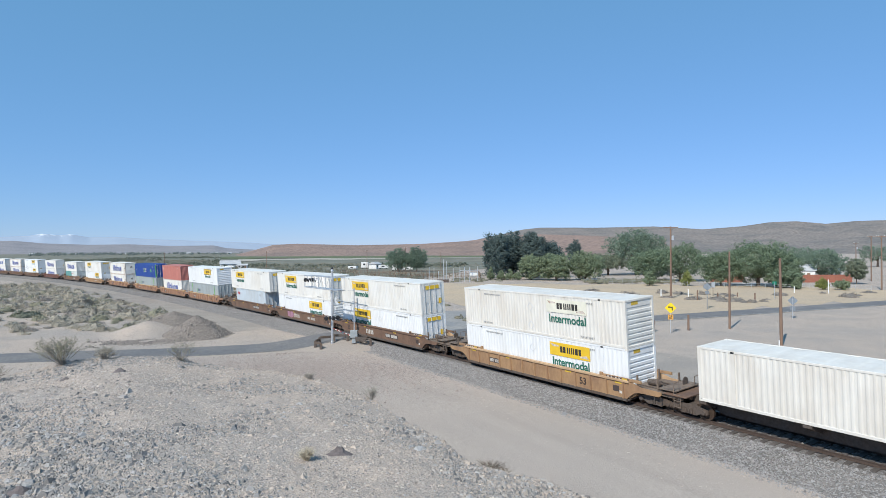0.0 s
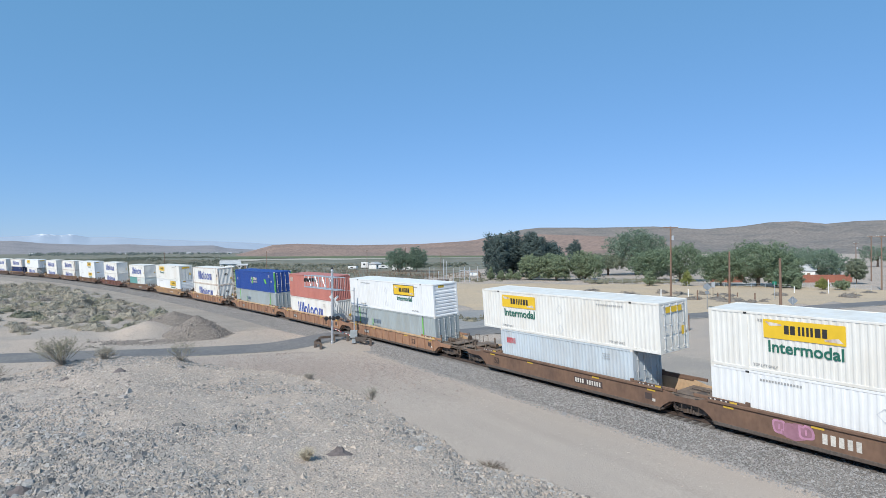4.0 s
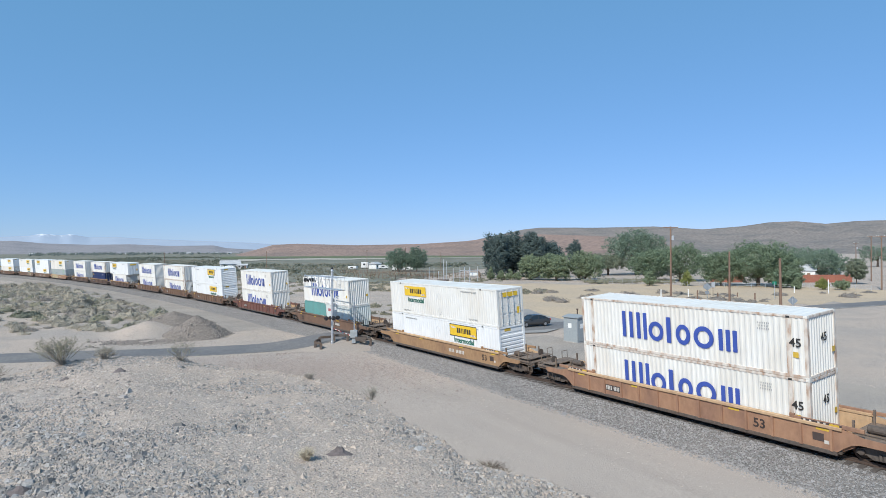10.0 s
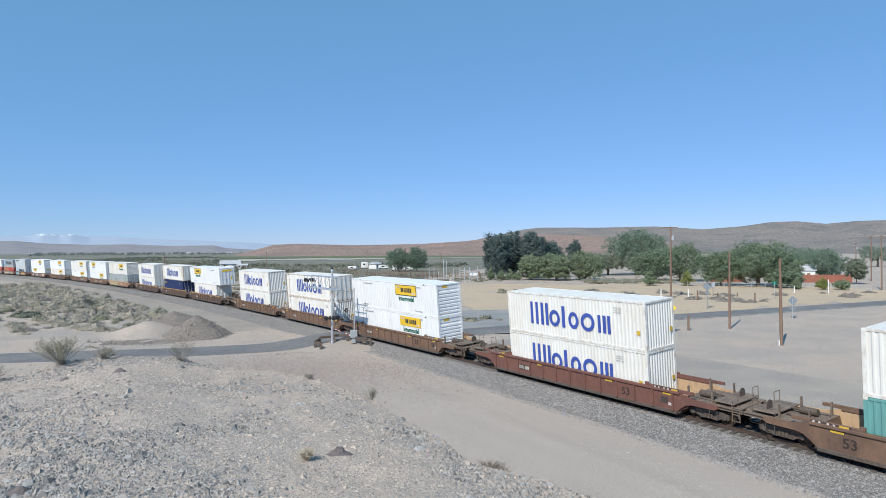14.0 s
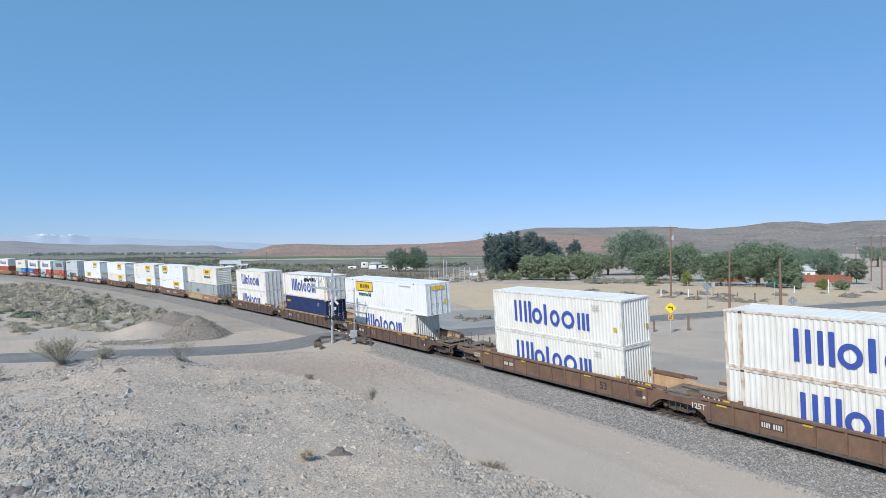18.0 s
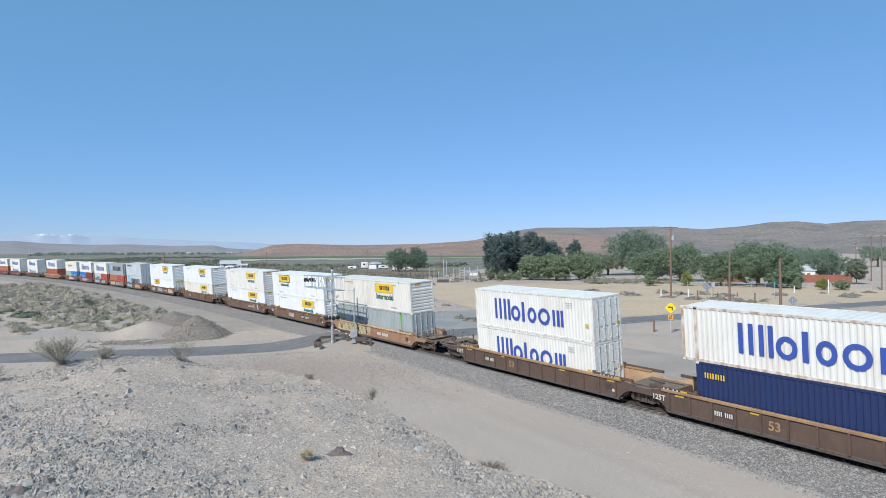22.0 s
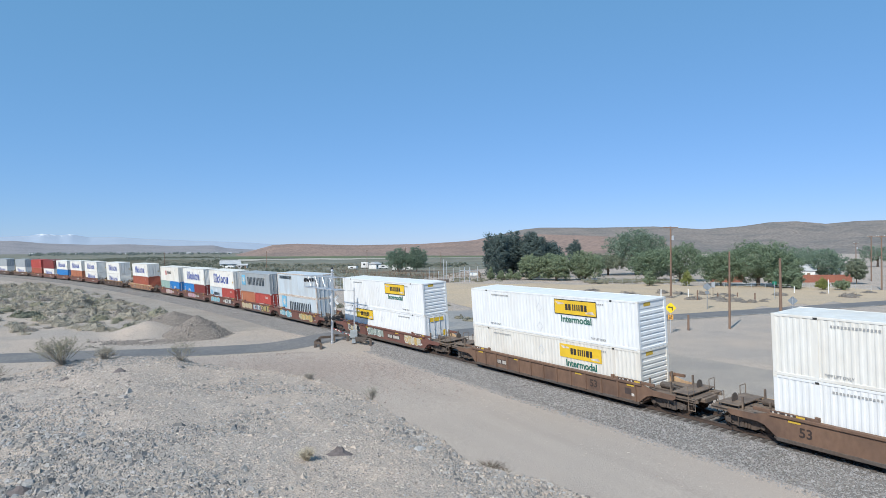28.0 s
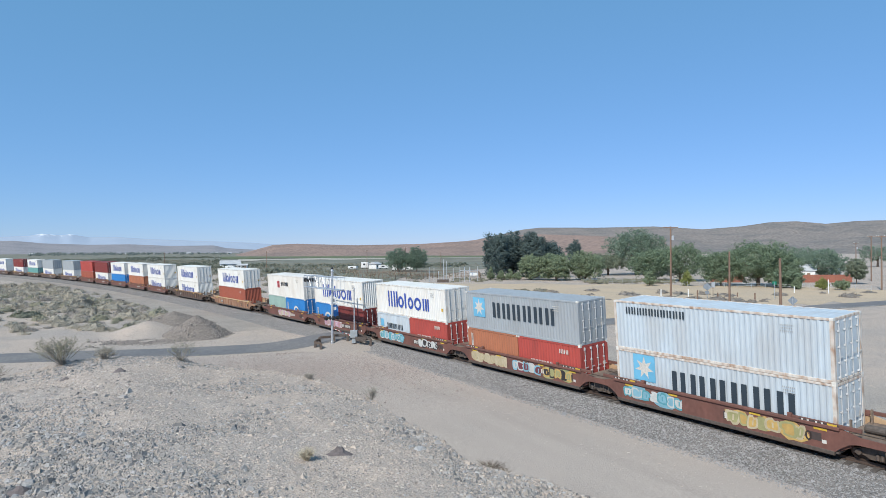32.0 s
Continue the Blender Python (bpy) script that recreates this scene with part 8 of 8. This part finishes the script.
# ---- the waiting car ----
def sedan(x, y, heading):
    paint = surface("dark_grey_car_paint", (0.075, 0.073, 0.072), 0.25, 0.4, grain=20, vary=0.03, amount=0.05, bump=0.0)
    pane = glass_material("dark_car_glass")
    tyre_m, rim_m = plain("tyre_rubber", (0.02, 0.02, 0.02), 0.85), surface("alloy_rim", (0.5, 0.5, 0.5), 0.3, 0.8)
    t = thing("sedan", "dark grey sedan waiting on the road at the crossing", "car", Matrix.Translation((x, y, road_z(x, y) + 0.05)) @ rotz(heading))
    st = [(2.42, 0.42, 0.60, 0.62), (2.30, 0.28, 0.70, 0.78), (1.6, 0.24, 0.84, 0.88), (0.9, 0.22, 0.92, 0.91), (0.0, 0.22, 0.95, 0.92), (-1.0, 0.22, 0.98, 0.92), (-1.7, 0.24, 1.0, 0.90), (-2.25, 0.30, 0.98, 0.80), (-2.42, 0.45, 0.80, 0.66)]
    rows = []
    for sx, lo, hi, hw in st:
        rows.append([(sx, -hw * 0.9, lo), (sx, -hw, lo + 0.15), (sx, -hw, (lo + hi) / 2), (sx, -hw * 0.96, hi - 0.06), (sx, -hw * 0.85, hi), (sx, hw * 0.85, hi), (sx, hw * 0.96, hi - 0.06), (sx, hw, (lo + hi) / 2), (sx, hw, lo + 0.15), (sx, hw * 0.9, lo), (sx, -hw * 0.9, lo)])
    g = Geo().grid(rows)
    for r in (rows[0], rows[-1]):
        g.add(r[:-1], [tuple(range(10))])
    part("body", g, paint, t)
    cab = [(1.05, 0.90, 0.80, 0.0), (0.25, 1.40, 0.62, 1.0), (-0.75, 1.44, 0.61, 1.0), (-1.35, 1.32, 0.62, 1.0), (-1.95, 0.98, 0.76, 0.0)]
    g = Geo()
    rows = [[(sx, -0.84, 0.90), (sx, -hw, z), (sx, 0, z + 0.03), (sx, hw, z), (sx, 0.84, 0.90)] for sx, z, hw, _r in cab]
    g.grid(rows)
    part("windows", g, pane, t, "dark tinted windows")
    roof = [[(sx, -hw - 0.01, z + 0.008), (sx, 0, z + 0.045), (sx, hw + 0.01, z + 0.008)] for sx, z, hw in ((0.32, 1.385, 0.60), (0.1, 1.42, 0.62), (-0.75, 1.445, 0.62), (-1.38, 1.33, 0.62))]
    part("roof", Geo().grid(roof), paint, t)
    for q in (-1, 1):
        for a, b in (((1.05, 0.92), (0.25, 1.41)), ((-0.45, 0.95), (-0.45, 1.44)), ((-1.95, 0.99), (-1.35, 1.34))):
            part("pillar", Geo().rod((a[0], q * 0.82, a[1]), (b[0], q * 0.625, b[1]), 0.035, sides=6), paint, t)
        part("mirror", Geo().box(0.72, 0.92, q * 0.98 - 0.08, q * 0.98 + 0.08, 0.95, 1.08, 0.03), paint, t)
        part("headlight", Geo().box(2.12, 2.36, q * 0.62 - 0.16, q * 0.62 + 0.16, 0.60, 0.74, 0.03), glass_material("headlight_glass", (0.7, 0.72, 0.75)), t, "pale headlight")
        part("taillight", Geo().box(-2.40, -2.20, q * 0.66 - 0.14, q * 0.66 + 0.14, 0.74, 0.92, 0.03), signal_red, t, "red taillight")
        for wx in (1.48, -1.42):
            w = part("wheel", Geo().lathe([(0.0, -0.10), (0.20, -0.10), (0.21, -0.06), (0.21, 0.06), (0.20, 0.10), (0.0, 0.10)], 16, axis="y"), rim_m, t, "silver alloy wheel", pose(wx, q * 0.82, 0.33))
            part("tyre", Geo().lathe([(0.205, -0.11), (0.30, -0.115), (0.335, -0.07), (0.335, 0.07), (0.30, 0.115), (0.205, 0.11), (0.205, -0.11)], 20, axis="y"), tyre_m, w)
    part("grille", Geo().box(2.36, 2.425, -0.42, 0.42, 0.45, 0.58, 0.01), black_paint, t)
    part("bumper", Geo().box(2.25, 2.46, -0.7, 0.7, 0.30, 0.42, 0.03), paint, t)
    return t


sedan(11.4, 78.6, 180 + math.degrees(math.atan2(0.5, 1.0)))
edge_line = part("edge_line", strip(22, 120, 2, [(-2.62, 0.034), (-2.50, 0.034)]), mark_white)
tagged(edge_line, "worn white edge line on the asphalt", "road marking", kind="structure")

# ---- farm yard, houses and fences ----
wall_white = surface("white_house_wall", (0.72, 0.71, 0.68), 0.8, grain=2, vary=0.06)
roof_grey = surface("pale_grey_roof", (0.50, 0.50, 0.50), 0.8, grain=3, vary=0.1)
dark_glass = glass_material("window_glass", (0.03, 0.035, 0.04))


def house(x, y, w, d, h, turn, label, roof=None, wall=None):
    t = thing("house", label, "house", Matrix.Translation((x, y, gz_at(x, y))) @ rotz(turn))
    part("wall", Geo().box(-w / 2, w / 2, -d / 2, d / 2, 0, h), wall or wall_white, t)
    part("roof", Geo().extrude([(0, -d / 2 - 0.4, h), (0, d / 2 + 0.4, h), (0, 0, h + d * 0.26)], (-w / 2 - 0.4, 0, 0), (w / 2 + 0.4, 0, 0)), roof or roof_grey, t)
    for q in (-0.28, 0.12):
        wd = part("window", Geo().box(w * q - 0.5, w * q + 0.5, -d / 2 - 0.06, -d / 2 + 0.02, 0.9, 2.0), white_paint, t)
        part("pane", Geo().box(w * q - 0.42, w * q + 0.42, -d / 2 - 0.08, -d / 2 - 0.06, 0.98, 1.92), dark_glass, wd)
    part("door", Geo().box(w * 0.33 - 0.45, w * 0.33 + 0.45, -d / 2 - 0.05, -d / 2 + 0.02, 0.0, 2.05), pole_wood, t)
    return t


house(-116.7, 336, 10.0, 7.5, 2.7, 25, "small white house with a pale gable roof")
house(-36.3, 327, 6.0, 4.5, 2.6, 70, "small white shed with a gable roof")
house(-108.0, 330, 5.0, 3.5, 2.0, 10, "low pale shed beside the white house", wall=roof_grey)
for tx, ty, w in ((-900, 1750, 12), (-840, 1790, 9), (-1010, 1690, 10), (-760, 1830, 13), (-690, 1870, 9), (-1100, 1640, 11), (-620, 1780, 10), (-570, 1850, 12)):
    house(tx, ty, w, 7.0, 3.0, (tx * 7) % 60, "pale distant house among hazy trees", wall=roof_grey)
house(118.0, 205, 11.0, 8.0, 2.8, -30, "white house half hidden behind trees")
house(133.0, 210, 4.0, 4.0, 2.8, 0, "small white outbuilding by the fence")


def trailer(x, y, w, h, label, turn=0):
    t = thing("trailer", label, "trailer", Matrix.Translation((x, y, gz_at(x, y))) @ rotz(turn))
    part("body", Geo().box(-w / 2, w / 2, -1.1, 1.1, 0.6, h, 0.15), wall_white, t)
    part("window", Geo().box(-w * 0.2, w * 0.1, -1.13, -1.09, h * 0.55, h * 0.8), dark_glass, t)
    for q in (-0.35, 0.3):
        part("wheel", Geo().lathe([(0.0, -0.1), (0.36, -0.1), (0.36, 0.1), (0.0, 0.1)], 12, (w * q, -1.0, 0.36), "y"), rubber, t)


trailer(-41.7, 327, 3.8, 3.6, "white camper trailer in the farm yard")
trailer(-31.0, 318, 5.0, 2.3, "white parked van in the farm yard", 10)
trailer(-46.0, 312, 4.4, 1.9, "pale parked pickup in the farm yard", -10)
trailer(-22.8, 290, 2.6, 3.3, "small white box trailer beside the trees")
trailer(-17.0, 292, 5.0, 1.9, "grey parked car by the sheds", 5)
trailer(-112.0, 322, 4.6, 1.8, "pale parked car beside the white house", 5)
trailer(134.0, 168, 4.8, 1.7, "pale parked car beyond the fence", 20)

wood_grey = surface("weathered_fence_wood", (0.21, 0.155, 0.115), 0.9, grain=4, vary=0.2)
red_fence = surface("red_brown_fence_paint", (0.34, 0.13, 0.085), 0.8, grain=3, vary=0.12)


def rail_fence(name, label, pts, h, step, rails, paint, r=0.09):
    t = thing(name, label, "fence", pose(0, 0, 0))
    post = shared((name, "post", h, r), lambda: Geo().rod((0, 0, -0.1), (0, 0, h), r, sides=6).mesh("post"))
    for a, b in zip(pts, pts[1:]):
        n = max(1, round(math.hypot(b[0] - a[0], b[1] - a[1]) / step))
        for k in range(n + 1):
            x, y = a[0] + (b[0] - a[0]) * k / n, a[1] + (b[1] - a[1]) * k / n
            part("post", post, paint, t, m=pose(x, y, gz_at(x, y)))
        for z in rails:
            part("rail", Geo().rod((a[0], a[1], gz_at(*a) + z), (b[0], b[1], gz_at(*b) + z), r * 0.5, sides=5), paint, t)
    return t


rail_fence("corral_fence", "weathered brown corral fence around the yard", [(-44, 262), (-20, 256), (2, 250), (14, 246), (13, 214), (-4, 222), (-22, 240), (-44, 262)], 1.7, 2.4, (0.5, 1.0, 1.5), wood_grey, 0.1)
rail_fence("pen_fence", "brown livestock pen fence behind the tracks", [(-30, 236), (-12, 226), (-2, 216), (-16, 206), (-32, 222)], 1.6, 2.2, (0.6, 1.1, 1.5), wood_grey, 0.1)
rail_fence("yard_fence", "thin wire fence with posts along the yard", [(40, 186), (70, 160), (100, 143)], 1.3, 3.0, (0.6, 1.1), alu, 0.035)


def board_fence(x0, y0, x1, y1, h, label):
    t = thing("board_fence", label, "fence", pose(0, 0, 0))
    n = int(math.hypot(x1 - x0, y1 - y0) / 0.3)
    a = math.degrees(math.atan2(y1 - y0, x1 - x0))
    me = shared(("board", h), lambda: Geo().box(-0.14, 0.14, -0.015, 0.015, 0.0, h, 0.004).mesh("board"))
    for k in range(n):
        x, y = x0 + (x1 - x0) * (k + 0.5) / n, y0 + (y1 - y0) * (k + 0.5) / n
        part("board", me, red_fence, t, m=pose(x, y, gz_at(x, y) + 0.05 * math.sin(k * 3.3), 0, 0, a))
    return t


board_fence(104.6, 180.6, 120.6, 180.6, 2.3, "red-brown board fence before the house")
board_fence(80.2, 184, 89.5, 183, 2.1, "red-brown board fence behind the trees")

# pipes and posts of the pump yard
t = thing("pump_yard", "pale steel posts and pipes of a fenced pump yard", "utility yard", pose(0.2, 188, gz_at(0.2, 188)))
for k, (dx, dy, h, r) in enumerate(((0, 0, 7.0, 0.15), (0.9, 0.3, 6.4, 0.10), (-4.5, 2, 4.6, 0.12), (-3, 1, 4.4, 0.1), (3, 2, 4.2, 0.12), (5, 1, 4.8, 0.12), (6.5, 3, 4.6, 0.12), (8, 0, 4.7, 0.14), (10.5, 1, 4.8, 0.14), (-1.6, 2, 3.4, 0.1))):
    part("post", Geo().lathe([(0.0, 0.0), (r, 0.0), (r * 0.9, h), (0.0, h + 0.05)], 10, (dx, dy, 0)), alu, t)
part("tank", Geo().lathe([(0.0, -1.3), (0.6, -1.2), (0.75, -0.9), (0.75, 0.9), (0.6, 1.2), (0.0, 1.3)], 14, (9.2, 2.0, 2.2), "x"), wall_white, t, "pale tank")
part("pipe", Geo().rod((5, 1, 3.6), (10.5, 1, 3.6), 0.1, sides=6), alu, t)
part("skid", Geo().box(-2.0, 1.6, -0.6, 0.9, 0.0, 0.9, 0.05), grime, t)
# ---- motion of the train ----
def motions():
    times = [k * 1.0 for k in range(33)]
    for ob, s0, z in MOVING:
        rows = []
        for t in times:
            x, y, h = rail_at(s0 + way_gone(t))
            lean, lift = rail_cant(s0 + way_gone(t))
            rows.append((t, pose(float(x), float(y), float(lift), float(lean), 0, math.degrees(float(h))) @ pose(0, 0, z)))
        walk(ob, rows)
    # wheels turn while their car is near enough to see them
    for axles, s0, half in SPINNING:
        near = [k / 30 for k in range(0, 961) if -70 < s0 + way_gone(k / 30) < 45]
        if len(near) < 4:
            continue
        for axle in axles:
            x = axle.matrix_basis.translation.x
            rows = [(t, pose(x, 0, 0.425) @ Matrix.Rotation(way_gone(t) / 0.425, 4, "Y")) for t in near]
            rows = ([(0.0, rows[0][1])] if near[0] > 0 else []) + rows + ([(32.0, rows[-1][1])] if near[-1] < 32 else [])
            walk(axle, rows)


motions()
